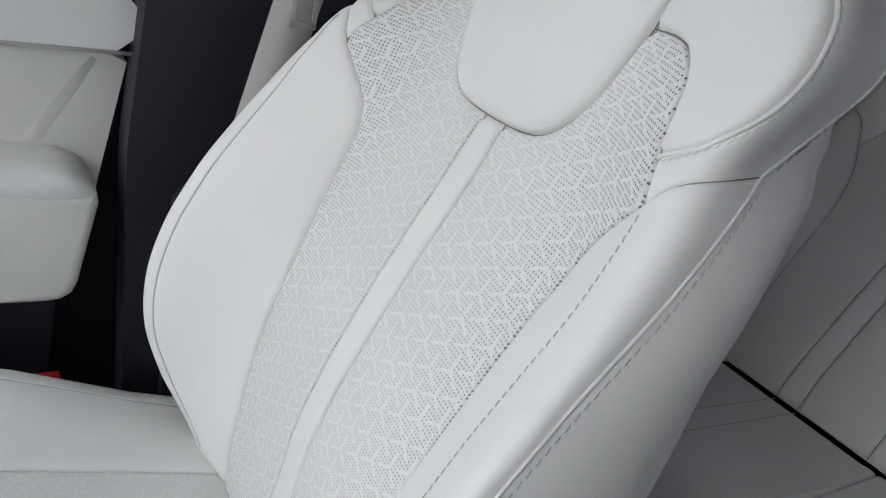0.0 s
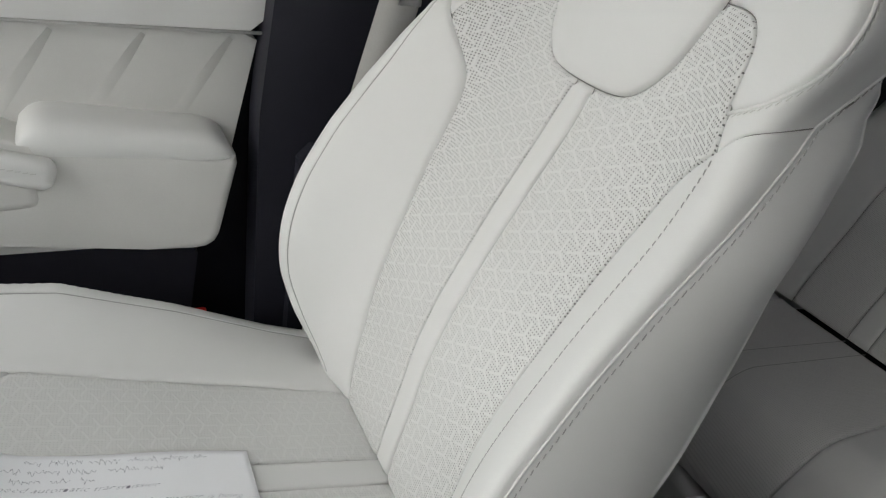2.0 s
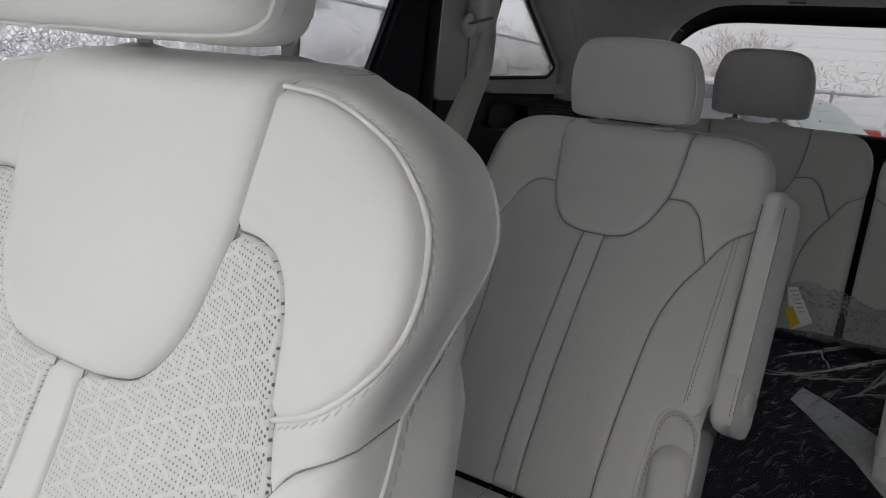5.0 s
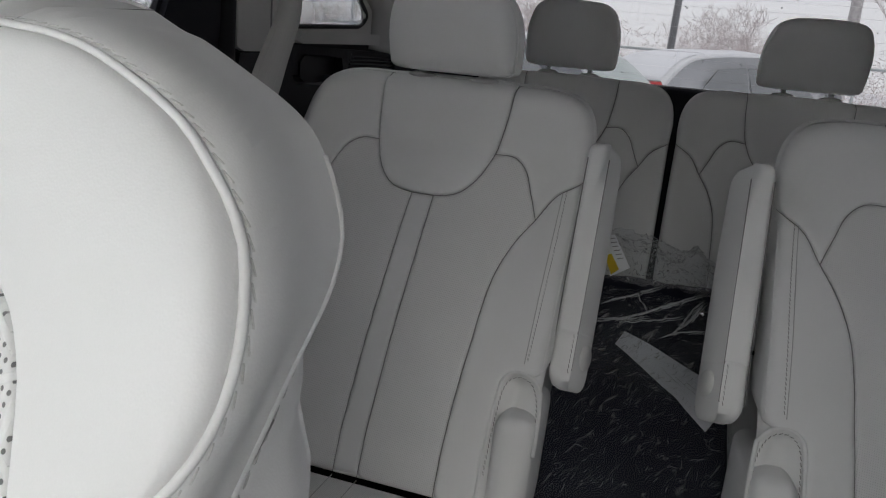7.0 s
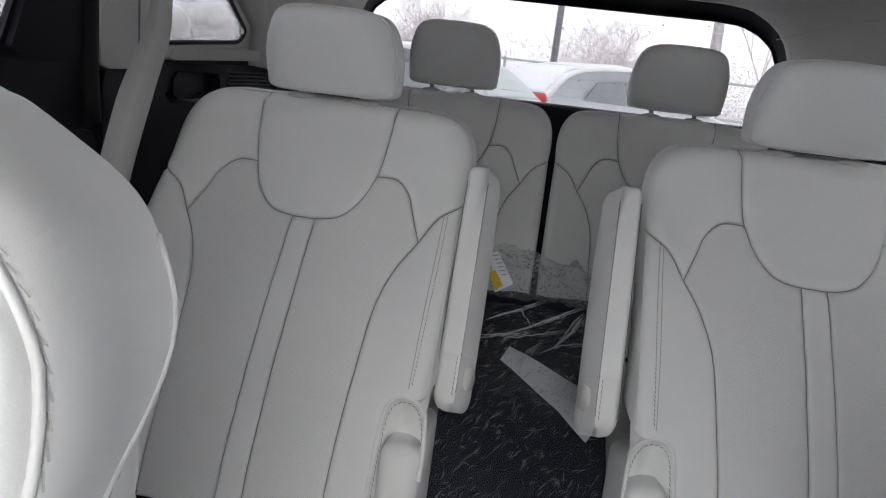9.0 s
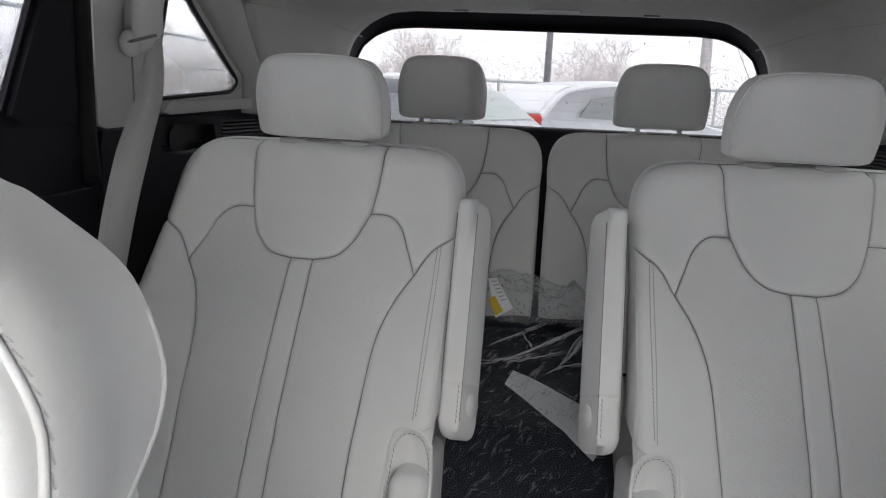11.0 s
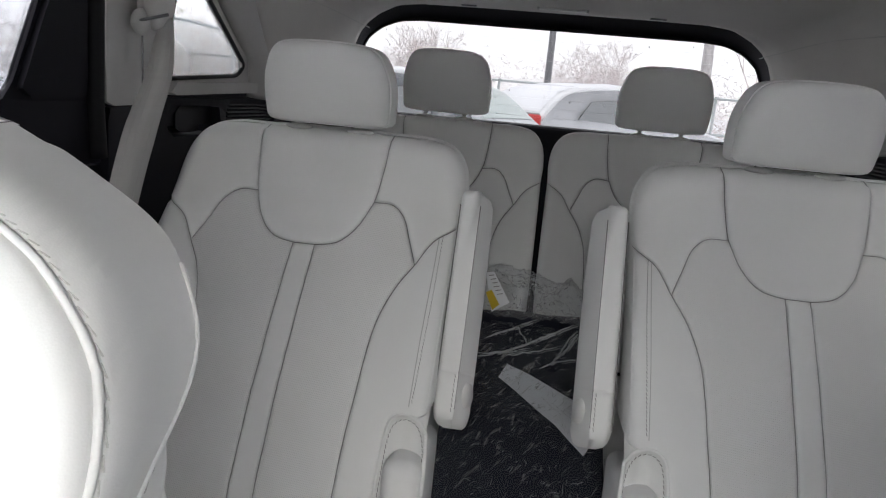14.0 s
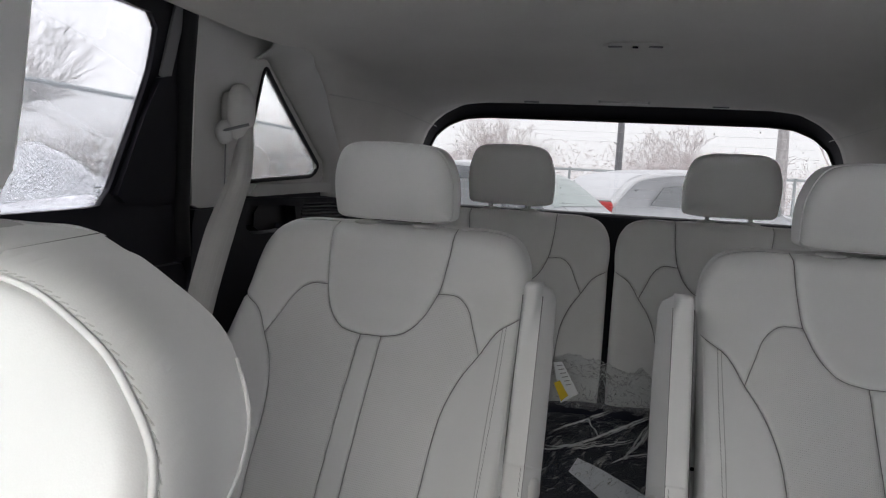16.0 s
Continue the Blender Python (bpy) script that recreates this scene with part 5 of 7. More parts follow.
# tailgate: black ring, glass and lower trim
tail = tagged(new("tailgate"), "tailgate with a wide tinted window in a black frame", "tailgate", kind="structure")
half = [(0, 1.590), (0.40, 1.588), (0.495, 1.575), (0.555, 1.545), (0.592, 1.513), (0.618, 1.475), (0.636, 1.42), (0.647, 1.35), (0.652, 1.20)]
ring_out = even(np.array([(-x, z) for x, z in half[::-1]] + half[1:]), 0.02)
inner = [(0, 1.530), (0.42, 1.530), (0.495, 1.524), (0.553, 1.500), (0.598, 1.464), (0.627, 1.41), (0.634, 1.30), (0.630, 1.215)]
ring_in = even(np.array([(-x, z) for x, z in inner[::-1]] + inner[1:]), 0.02)
k = len(ring_out)
ring_in = np.stack([np.interp(np.linspace(0, 1, k), np.linspace(0, 1, len(ring_in)), ring_in[:, j]) for j in (0, 1)], 1)
rows = []
for s in np.linspace(0, 1, 6):
    q = ring_out * (1 - s) + ring_in * s
    rows.append(np.stack([q[:, 0], np.full(k, 2.146 + 0.116 * s ** 0.7) + 0.30 * np.clip(1.5 - q[:, 1], 0, 1) * s, q[:, 1]], 1))
mesh_object("window_frame", np.vstack(rows), [(r * k + i, r * k + i + 1, (r + 1) * k + i + 1, (r + 1) * k + i) for r in range(5) for i in range(k - 1)], BLACK, tail, "black plastic window frame")
tube("window_seal", np.stack([ring_in[:, 0], np.full(k, 2.258) + 0.30 * np.clip(1.5 - ring_in[:, 1], 0, 1), ring_in[:, 1]], 1), 0.006, RUBBER, tail)
gv = np.array([(x, 2.266 + 0.30 * max(0, 1.5 - z), z) for x, z in ring_in * 1.01])
pane = mesh_object("pane", gv, [tuple(range(k))], TINTED, tail, "tinted tail window", False)
pane.visible_shadow = False
for j in range(9):
    z = 1.262 + j * 0.029
    w = float(np.interp(z, [1.23, 1.30, 1.40, 1.45, 1.49, 1.52], [0.60, 0.60, 0.60, 0.58, 0.535, 0.42]))
    part("heating_wire", rod_bm((-w, 2.262 + 0.3 * max(0, 1.5 - z), z), (w, 2.262 + 0.3 * max(0, 1.5 - z), z), 0.00022, segs=5), SATIN_GREY, tail)
rnd = random.Random(31)
verts, faces = [], []
for _ in range(70):
    x, z, r = rnd.uniform(-0.56, 0.56), rnd.uniform(1.26, 1.515), rnd.choice((0.0011, 0.0014, 0.0018, 0.0026))
    y, base = 2.2585 + 0.30 * max(0, 1.5 - z), len(verts)
    verts += [(x + r * math.cos(a) * 0.8, y, z + r * math.sin(a)) for a in np.linspace(0, 2 * math.pi, 9)[:-1]] + [(x, y - 0.5 * r, z)]
    faces += [(base + i, base + (i + 1) % 8, base + 8) for i in range(8)]
drops = mesh_object("water_drops", verts, faces, SATIN_GREY, tail, "grey drops of melted snow on the glass")
drops["kind"] = "stuff"
part("tail_trim", box_bm((1.40, 0.10, 0.94), (0, 2.38, 0.765), 0.02), BLACK, tail, "black lower tailgate trim")

# floor and the closed front of the cabin
tagged(mesh_object("floor", [(-0.74, -1.25, FLOOR_Z), (0.74, -1.25, FLOOR_Z), (0.74, 2.4, FLOOR_Z), (-0.74, 2.4, FLOOR_Z), (-0.74, -1.25, FLOOR_Z - 0.03), (0.74, -1.25, FLOOR_Z - 0.03), (0.74, 2.4, FLOOR_Z - 0.03), (-0.74, 2.4, FLOOR_Z - 0.03)],
                   [(0, 1, 2, 3), (7, 6, 5, 4), (0, 4, 5, 1), (1, 5, 6, 2), (2, 6, 7, 3), (3, 7, 4, 0)], CARPET, None, "", False), "black carpeted cabin floor", "floor", kind="structure")
# unseen end wall, coloured pale so that it bounces light onto the front cushion
dash = part("wall_front", box_bm((1.46, 0.10, 0.68), (0, -1.20, 0.72), 0.03), DOOR_TRIM)
tagged(dash, "unseen plain front bulkhead, cream to bounce light onto the cushion", "dashboard", kind="structure")
# the unseen windscreen is tinted dark to weaken light from the front
shield = mesh_object("window_front_screen", [(-0.66, -1.55, 1.06), (0.66, -1.55, 1.06), (0.60, -1.0, 1.53), (-0.60, -1.0, 1.53)], [(0, 1, 2, 3)], SCREEN, None, "", False)
tagged(shield, "unseen windscreen glass, darkened to dim the front light", "window", kind="structure")
cowl = part("cowl", box_bm((1.4, 0.42, 0.05), (0, -1.36, 1.04), 0.01), BLACK)
tagged(cowl, "plain black dashboard top", "dashboard", kind="structure")
for side, tag in ((-1, "passenger"), (1, "driver")):
    rail = part("trim_roof_" + tag, box_bm((0.135, 2.32, 0.010), (side * 0.703, 0.16, 1.582), 0.002), HEADLINER)
    tagged(rail, "grey roof edge trim above the doors", "trim", kind="structure")
# added out of view: a dark block against side light, a cream board for bounce
light_blocker = part("wall_light_blocker", box_bm((0.49, 0.30, 1.17), (0.490, -0.01, 0.985), 0.05), GREY_CLOTH)
bounce_wall = part("wall_light_bounce", box_bm((0.48, 0.06, 0.84), (0.475, 0.174, 0.82), 0.02), LEATHER)
tagged(bounce_wall, "unseen cream board added to bounce light onto the second row", "wall", kind="structure")
tagged(light_blocker, "unseen dark grey block added to keep light off the front seat's side", "wall", kind="structure")
outer = part("roof_outer", box_bm((1.60, 3.28, 0.02), (0, 0.66, 1.655), 0.006), BLACK)
tagged(outer, "plain outer roof skin over the lining", "roof", kind="structure")
for side, tag in ((-1, "passenger"), (1, "driver")):
    lip = part("trim_gutter_" + tag, box_bm((0.02, 3.28, 0.075), (side * 0.79, 0.66, 1.607), 0.004), BLACK)
    tagged(lip, "dark roof gutter above the doors", "trim", kind="structure")

# ---- things in the cabin ----
def ribbon(name, centre, half, normal, mat, parent, thick=0.0012, label=""):
    """A flat strap along a line; half: half its width, as a vector or one for each point."""
    c = np.asarray(centre, float)
    h = np.broadcast_to(np.asarray(half, float), c.shape)
    nrm = np.broadcast_to(np.asarray(normal, float), c.shape)
    rows = [c - h + nrm * thick, c + h + nrm * thick, c + h - nrm * thick, c - h - nrm * thick]
    n = len(c)
    v = np.vstack(rows)
    f = []
    for k in range(4):
        for i in range(n - 1):
            f.append((k * n + i, k * n + i + 1, ((k + 1) % 4) * n + i + 1, ((k + 1) % 4) * n + i))
    f += [(0, n, 2 * n, 3 * n), (n - 1, 4 * n - 1, 3 * n - 1, 2 * n - 1)]
    return mesh_object(name, v, f, mat, parent, label, True)


def belt_anchor(parent, at, s=1.0):
    """The guide loop that a shoulder belt hangs from."""
    x, y, z = at
    bm = bmesh.new()
    bmesh.ops.create_uvsphere(bm, u_segments=28, v_segments=18, radius=1)
    for q in bm.verts:
        q.co = Vector([math.copysign(abs(c) ** 0.72, c) for c in q.co])
        q.co = Vector((x - 0.014 + q.co.x * 0.017, y + 0.010 + q.co.y * 0.028 * s, z + 0.026 + q.co.z * 0.048 * s))
    part("guide_cover", bm, PILLAR_TRIM, parent, "grey plastic guide cover", True)
    bm = bmesh.new()
    bmesh.ops.create_uvsphere(bm, u_segments=20, v_segments=12, radius=1)
    for q in bm.verts:
        q.co = Vector((x - 0.031 + q.co.x * 0.015, y - 0.012 * s + q.co.y * 0.017 * s, z - 0.010 + q.co.z * 0.021 * s))
    part("guide_loop", bm, PILLAR_TRIM, parent, "", True)
    part("guide_bar", rod_bm((x - 0.030, y - 0.026, z - 0.010), (x + 0.016, y - 0.014, z + 0.004), 0.0026, segs=10), SATIN_GREY, parent, "", True)


belt = thing("rear_seat_belt", "grey woven seat belt hanging down the light grey pillar", "seat belt")
belt_anchor(belt, (-0.634, 1.076, 1.388))
part("guide_foot", box_bm((0.05, 0.05, 0.06), (-0.660, 1.100, 1.420), 0.014, 4), PILLAR_TRIM, belt, "", True)
line = spline([(-0.635, 1.086, 1.386), (-0.630, 1.068, 1.345), (-0.628, 1.05, 1.297), (-0.630, 1.0, 1.213), (-0.630, 0.95, 1.11), (-0.628, 0.90, 0.98), (-0.63, 0.87, 0.86), (-0.64, 0.85, 0.72)], 0.012)
zz = line[:, 2]
half = np.stack([np.interp(zz, [1.0, 1.11, 1.21, 1.30, 1.35, 1.386], [0.010, 0.013, 0.0200, 0.0235, 0.0165, 0.008]), np.interp(zz, [1.0, 1.11, 1.21, 1.30, 1.386], [0.021, 0.0195, 0.011, -0.002, 0.007]), np.interp(zz, [1.11, 1.25, 1.386], [-0.008, -0.003, 0.005])], 1)
ribbon("webbing", line, half, (0.45, -0.85, -0.2), WEBBING, belt, label="ribbed grey webbing")
for k in (-0.6, -0.2, 0.2, 0.6):
    tube("rib", line + half * k + np.array([0.0004, -0.0010, 0]), 0.0004, WEBBING, belt, 5)
part("slot_cover", box_bm((0.003, 0.0025, 0.12), (-0.6965, 1.122, 1.315), 0.001), SATIN_GREY, belt, "narrow dark slot")

belt = thing("front_seat_belt", "grey woven seat belt with a metal tongue on the pillar", "seat belt")
line = even(np.array([(-0.668, 0.100, 1.38), (-0.662, 0.093, 1.24), (-0.656, 0.085, 1.15), (-0.640, 0.045, 1.00), (-0.630, 0.02, 0.88), (-0.635, 0.01, 0.70), (-0.68, 0.01, 0.52)]), 0.02)
ribbon("webbing", line, (0.004, 0.0235, 0.002), (0.98, -0.1, 0.1), WEBBING, belt, label="grey webbing")
belt_anchor(belt, (-0.664, 0.100, 1.375))
part("tongue_grip", box_bm((0.016, 0.064, 0.030), (-0.650, 0.083, 1.158), 0.010, 4, pose(0, 0, 0, 4)), PILLAR_TRIM, belt, "grey plastic tongue grip", True)
for y in (0.060, 0.107):
    bm = bmesh.new()
    bmesh.ops.create_uvsphere(bm, u_segments=16, v_segments=10, radius=1)
    bmesh.ops.scale(bm, vec=(0.010, 0.010, 0.017), verts=bm.verts)
    bmesh.ops.translate(bm, vec=(-0.650, y, 1.160), verts=bm.verts)
    part("tongue_side", bm, PILLAR_TRIM, belt, "", True)
for y in (0.074, 0.097):
    part("tongue_bar", box_bm((0.002, 0.005, 0.036), (-0.647, y, 1.128), 0.0006), DULL_METAL, belt, "satin steel tongue")
part("tongue_bar", box_bm((0.002, 0.028, 0.007), (-0.647, 0.0855, 1.112), 0.0006), DULL_METAL, belt, "satin steel tongue")

lamp = thing("buckle", "red button of a black seat belt buckle beside the front cushion", "seat belt buckle")
part("buckle_body", box_bm((0.03, 0.05, 0.07), (-0.692, -0.144, 0.641), 0.008), BLACK, lamp)
part("button", box_bm((0.02, 0.026, 0.010), (-0.690, -0.146, 0.684), 0.003), RED, lamp, "red push button")

con = thing("centre_console", "cream leather console armrest with stitched edges between the front seats", "console")
part("lid", box_bm((0.27, 0.37, 0.064), (-0.018, -0.002, 0.804), 0.020, 5, pose(0, 0, 0, 0, 0, -4)), LEATHER, con, "padded leather lid", True)
part("box", box_bm((0.19, 0.90, 0.36), (-0.012, -0.22, 0.585), 0.02), BLACK, con, "black console body")
turn = pose(-0.018, -0.002, 0.804, 0, 0, -4)
for sx in (-1, 1):
    for off in (0.124, 0.114):
        lift = 0.0304 if off > 0.12 else 0.0326
        thread_row(np.array([tuple(turn @ Vector((sx * off, -0.165, lift))), tuple(turn @ Vector((sx * off, 0.155, lift)))]), (0, 0, 1), THREAD, con)

# handwritten sheet on the front cushion
def on_cushion(u, y):
    ui = np.interp(y, [-0.45, -0.2, 0.05], [0.175, 0.142, 0.115])
    s = np.clip((np.abs(u) - ui) / (0.262 - ui), 0, 1)
    rise = np.interp(y, [-0.5, -0.42, -0.357, -0.3, -0.244, -0.18, -0.11, -0.07, 0.1], [0.0, 0.022, 0.047, 0.055, 0.047, 0.039, 0.025, 0.017, 0.0])
    return 0.667 - 0.235 * y - 3.2 * np.clip(-0.40 - y, 0, 1) ** 2 + rise * (0.3 * s + 0.7 * smooth01(s))


note = thing("handwritten_note", "white paper sheet of handwritten lines lying on the front cushion", "paper")
CORNER, ALONG, DOWN = np.array([-0.030, -0.139]), np.array([-0.02, -1.0]), np.array([1.0, 0.0])


def sheet(a, b):
    """A point of the sheet: a along its top edge towards the dashboard, b down the page."""
    a, b = np.asarray(a, float), np.asarray(b, float)
    p = CORNER + a[..., None] * ALONG + b[..., None] * DOWN
    z = on_cushion(np.clip(p[..., 0], -0.2, 0.13), p[..., 1]) + 0.009 + 0.002 * np.sin(a * 30) + 0.024 * smooth01((a - 0.19) / 0.08) * np.exp(-b * 7)
    return np.stack([-0.374 + p[..., 0], p[..., 1], z], -1)


ga, gb = np.meshgrid(np.linspace(0, 0.279, 47), np.linspace(0, 0.216, 37))
v = sheet(ga.ravel(), gb.ravel())
nu = ga.shape[1]
page = mesh_object("page", v, [(r * nu + i, r * nu + i + 1, (r + 1) * nu + i + 1, (r + 1) * nu + i) for r in range(ga.shape[0] - 1) for i in range(nu - 1)], PAPER, note)
sol = page.modifiers.new("thickness", "SOLIDIFY")
sol.thickness = 0.0003
rnd = random.Random(4)
WRITING = [(0.010, 0.03, 0.19), (0.021, 0.08, 0.21), (0.032, 0.13, 0.20), (0.070, 0.0, 0.245), (0.134, 0.16, 0.235), (0.15, 0.07, 0.235), (0.166, 0.08, 0.235), (0.184, 0.11, 0.235), (0.20, 0.07, 0.235)]
verts, faces = [], []
for b0, lo, hi in WRITING:
    # words of pen strokes, from the reader's left (towards the dashboard) to the right
    a = hi
    while a > lo + 0.008:
        word = rnd.uniform(0.008, 0.026)
        k = max(8, int(word / 0.0007))
        q = np.linspace(0, 1, k)
        aa = a - q * word
        bb = b0 + 0.0013 * np.sin(q * k * 0.9 + rnd.random() * 6) * (0.6 + 0.8 * np.array([rnd.random() for _ in range(k)])) + (0.0028 * (np.array([rnd.random() for _ in range(k)]) > 0.86)) - 0.0026 * (np.array([rnd.random() for _ in range(k)]) > 0.86)
        pts = sheet(np.clip(aa, 0.002, 0.276), bb) + np.array([0, 0, 0.0013])
        for i in range(k - 1):
            d = pts[i + 1] - pts[i]
            o = np.array([-d[1], d[0], 0])
            o = o / max(np.linalg.norm(o), 1e-9) * 0.00013
            base = len(verts)
            verts += [pts[i] - o, pts[i] + o, pts[i + 1] + o, pts[i + 1] - o]
            faces.append((base, base + 1, base + 2, base + 3))
        a -= word + rnd.uniform(0.004, 0.009)
# the lines that can be read
for b0, a0, a1, words in ((0.042, 0.222, 0.085, "8 speed automatic transmission"), (0.060, 0.250, 0.015, "The electronic control unit senses the traction is being"), (0.079, 0.245, 0.002, "engage the AWD system, otherwise, the vehicle drives in"),
                          (0.088, 0.240, 0.095, "FWD to save on fuel economy"), (0.105, 0.240, 0.112, "20 inch gloss black alloy wheels"), (0.118, 0.238, 0.082, "281 horsepower 311 lb feet of torque")):
    cu = bpy.data.curves.new("words", "FONT")
    cu.body, cu.size, cu.shear, cu.offset, cu.resolution_u = words, 1.0, 0.5, -0.025, 2
    tmp = new("words", cu)
    bpy.context.view_layer.update()
    me = tmp.evaluated_get(bpy.context.evaluated_depsgraph_get()).to_mesh()
    co = np.array([tuple(v.co) for v in me.vertices])
    polys = [tuple(p.vertices) for p in me.polygons]
    wide = co[:, 0].max()
    jig = np.array([noise.noise(Vector((x * 0.7, b0 * 90, 0))) for x in co[:, 0]])
    pts = sheet(a0 + (a1 - a0) * co[:, 0] / wide, b0 + 0.0022 - co[:, 1] * 0.0082 + 0.0012 * jig) + np.array([0, 0, 0.0014])
    base = len(verts)
    verts += list(pts)
    faces += [tuple(base + i for i in q) for q in polys]
    bpy.data.objects.remove(tmp)
    bpy.data.curves.remove(cu)
ink = mesh_object("pen_writing", verts, faces, INK, note, "dark pen strokes", False)
ink["kind"] = "stuff"

# wrapped floor mats in the aisle
def pile_z(x, y):
    return np.interp(y, [0.62, 0.80, 1.0, 1.17, 1.35, 1.50, 1.62], [0.40, 0.47, 0.645, 0.745, 0.785, 0.825, 0.84])


def mat_z(x, y):
    """The mats lie heaped higher inside the bag's end."""
    return pile_z(x, y) + np.interp(y, [1.455, 1.50, 1.62], [0.0, 0.022, 0.030]) * (0.75 + 2.0 * np.clip(x + 0.05, -0.1, 0.12))


def lump(x, y, f, seed=0.0):
    return np.array([noise.noise(Vector((a * f, b * f, seed))) for a, b in zip(np.ravel(x), np.ravel(y))]).reshape(np.shape(x))


mats = thing("wrapped_floor_mats", "black floor mats wrapped in crumpled clear plastic on the aisle floor", "floor mat")
gx, gy = np.meshgrid(np.linspace(-0.145, 0.145, 60), np.linspace(0.62, 1.520, 146))
gy = gy + (0.010 * lump(gx, gx * 0, 14, 2)) * np.clip((gy - 1.44) / 0.07, 0, 1)
gz = mat_z(gx, gy) + 0.012 * lump(gx, gy, 7) + 0.004 * lump(gx, gy, 30, 3)
nu = gx.shape[1]
quad = [(r * nu + i, r * nu + i + 1, (r + 1) * nu + i + 1, (r + 1) * nu + i) for r in range(gx.shape[0] - 1) for i in range(nu - 1)]
m = mesh_object("moulded_mat", np.stack([gx.ravel(), gy.ravel(), gz.ravel()], 1), quad, MAT_BLACK, mats, "black moulded mats")
sol = m.modifiers.new("thickness", "SOLIDIFY")
sol.thickness, sol.offset = 0.03, -1
film = bpy.data.materials.new("clear_plastic_film")
film.use_nodes = True
fn, fl = film.node_tree.nodes, film.node_tree.links
fn.clear()
ft, fg, fm = fn.new("ShaderNodeBsdfTransparent"), fn.new("ShaderNodeBsdfGlossy"), fn.new("ShaderNodeMixShader")
ft.inputs[0].default_value = (0.94, 0.95, 0.96, 1)
fg.inputs["Roughness"].default_value = 0.04
ff, fk = fn.new("ShaderNodeFresnel"), fn.new("ShaderNodeMath")
ff.inputs[0].default_value = 1.55
fk.operation = "MULTIPLY"
fk.inputs[1].default_value = 1.0
fk.use_clamp = True
# several layers lie on one another where the film is drawn into folds
fy, fr = fn.new("ShaderNodeTexNoise"), fn.new("ShaderNodeMapRange")
fy.inputs["Scale"].default_value, fy.inputs["Detail"].default_value, fy.inputs["Distortion"].default_value = 26, 6, 0.6
fr.inputs[1].default_value, fr.inputs[2].default_value = 0.60, 0.68
fr.inputs[3].default_value, fr.inputs[4].default_value = 0.9, 7.0
fl.new(fy.outputs[0], fr.inputs[0])
fl.new(fr.outputs[0], fk.inputs[1])
fl.new(ff.outputs[0], fk.inputs[0])
fl.new(fk.outputs[0], fm.inputs[0])
fb, fo = fn.new("ShaderNodeBump"), fn.new("ShaderNodeOutputMaterial")
fx, fc = fn.new("ShaderNodeTexNoise"), fn.new("ShaderNodeTexCoord")
fx.inputs["Scale"].default_value, fx.inputs["Detail"].default_value = 30, 6
fb.inputs["Strength"].default_value, fb.inputs["Distance"].default_value = 0.6, 0.010
fmap = fn.new("ShaderNodeMapping")
fmap.vector_type = "TEXTURE"
fmap.inputs["Rotation"].default_value, fmap.inputs["Scale"].default_value = (0, 0, radians(57)), (1.0, 0.28, 1.0)
fl.new(fc.outputs["Object"], fmap.inputs["Vector"])
fl.new(fmap.outputs[0], fx.inputs["Vector"])
fl.new(fmap.outputs[0], fy.inputs["Vector"])
fl.new(fx.outputs[0], fb.inputs["Height"])
fl.new(fb.outputs[0], fg.inputs["Normal"])
fl.new(fb.outputs[0], ff.inputs["Normal"])
fd, fh = fn.new("ShaderNodeBsdfDiffuse"), fn.new("ShaderNodeMixShader")
fd.inputs[0].default_value, fh.inputs[0].default_value = (0.80, 0.83, 0.90, 1), 0.012
fl.new(ft.outputs[0], fh.inputs[1])
fl.new(fd.outputs[0], fh.inputs[2])
fl.new(fh.outputs[0], fm.inputs[1])
fl.new(fg.outputs[0], fm.inputs[2])
fl.new(fm.outputs[0], fo.inputs[0])
def ridged(x, y, f, seed):
    """Sharp crests, as crumpled film has."""
    return (1 - 2.2 * np.abs(lump(x, y, f, seed))) ** 3


def film_z(x, y):
    a, b = 0.78 * x + 0.62 * y, 0.78 * y - 0.62 * x
    return pile_z(x, y) + 0.013 + 0.012 * lump(x, y, 7) + 0.0022 * ridged(a * 0.5, b, 30, 8) + 0.0010 * ridged(a * 0.6, b, 75, 5)


def bag_z(x, y):
    """The bag's puffed end: it stands up behind the mats and sinks to one side."""
    rise = smooth01((y - 1.452) / 0.065)
    return pile_z(x, y) + 0.040 + rise * (0.036 + 0.007 * ridged(x, y, 11, 2)) + 0.0062 * ridged(x * 1.3, y, 30, 6) + 0.0030 * ridged(x, y, 80, 1) - 0.24 * rise * np.clip(x + 0.03, 0, 1) + 0.035 * np.exp(-((x - 0.085) / 0.022) ** 2 - ((y - 1.56) / 0.04) ** 2)


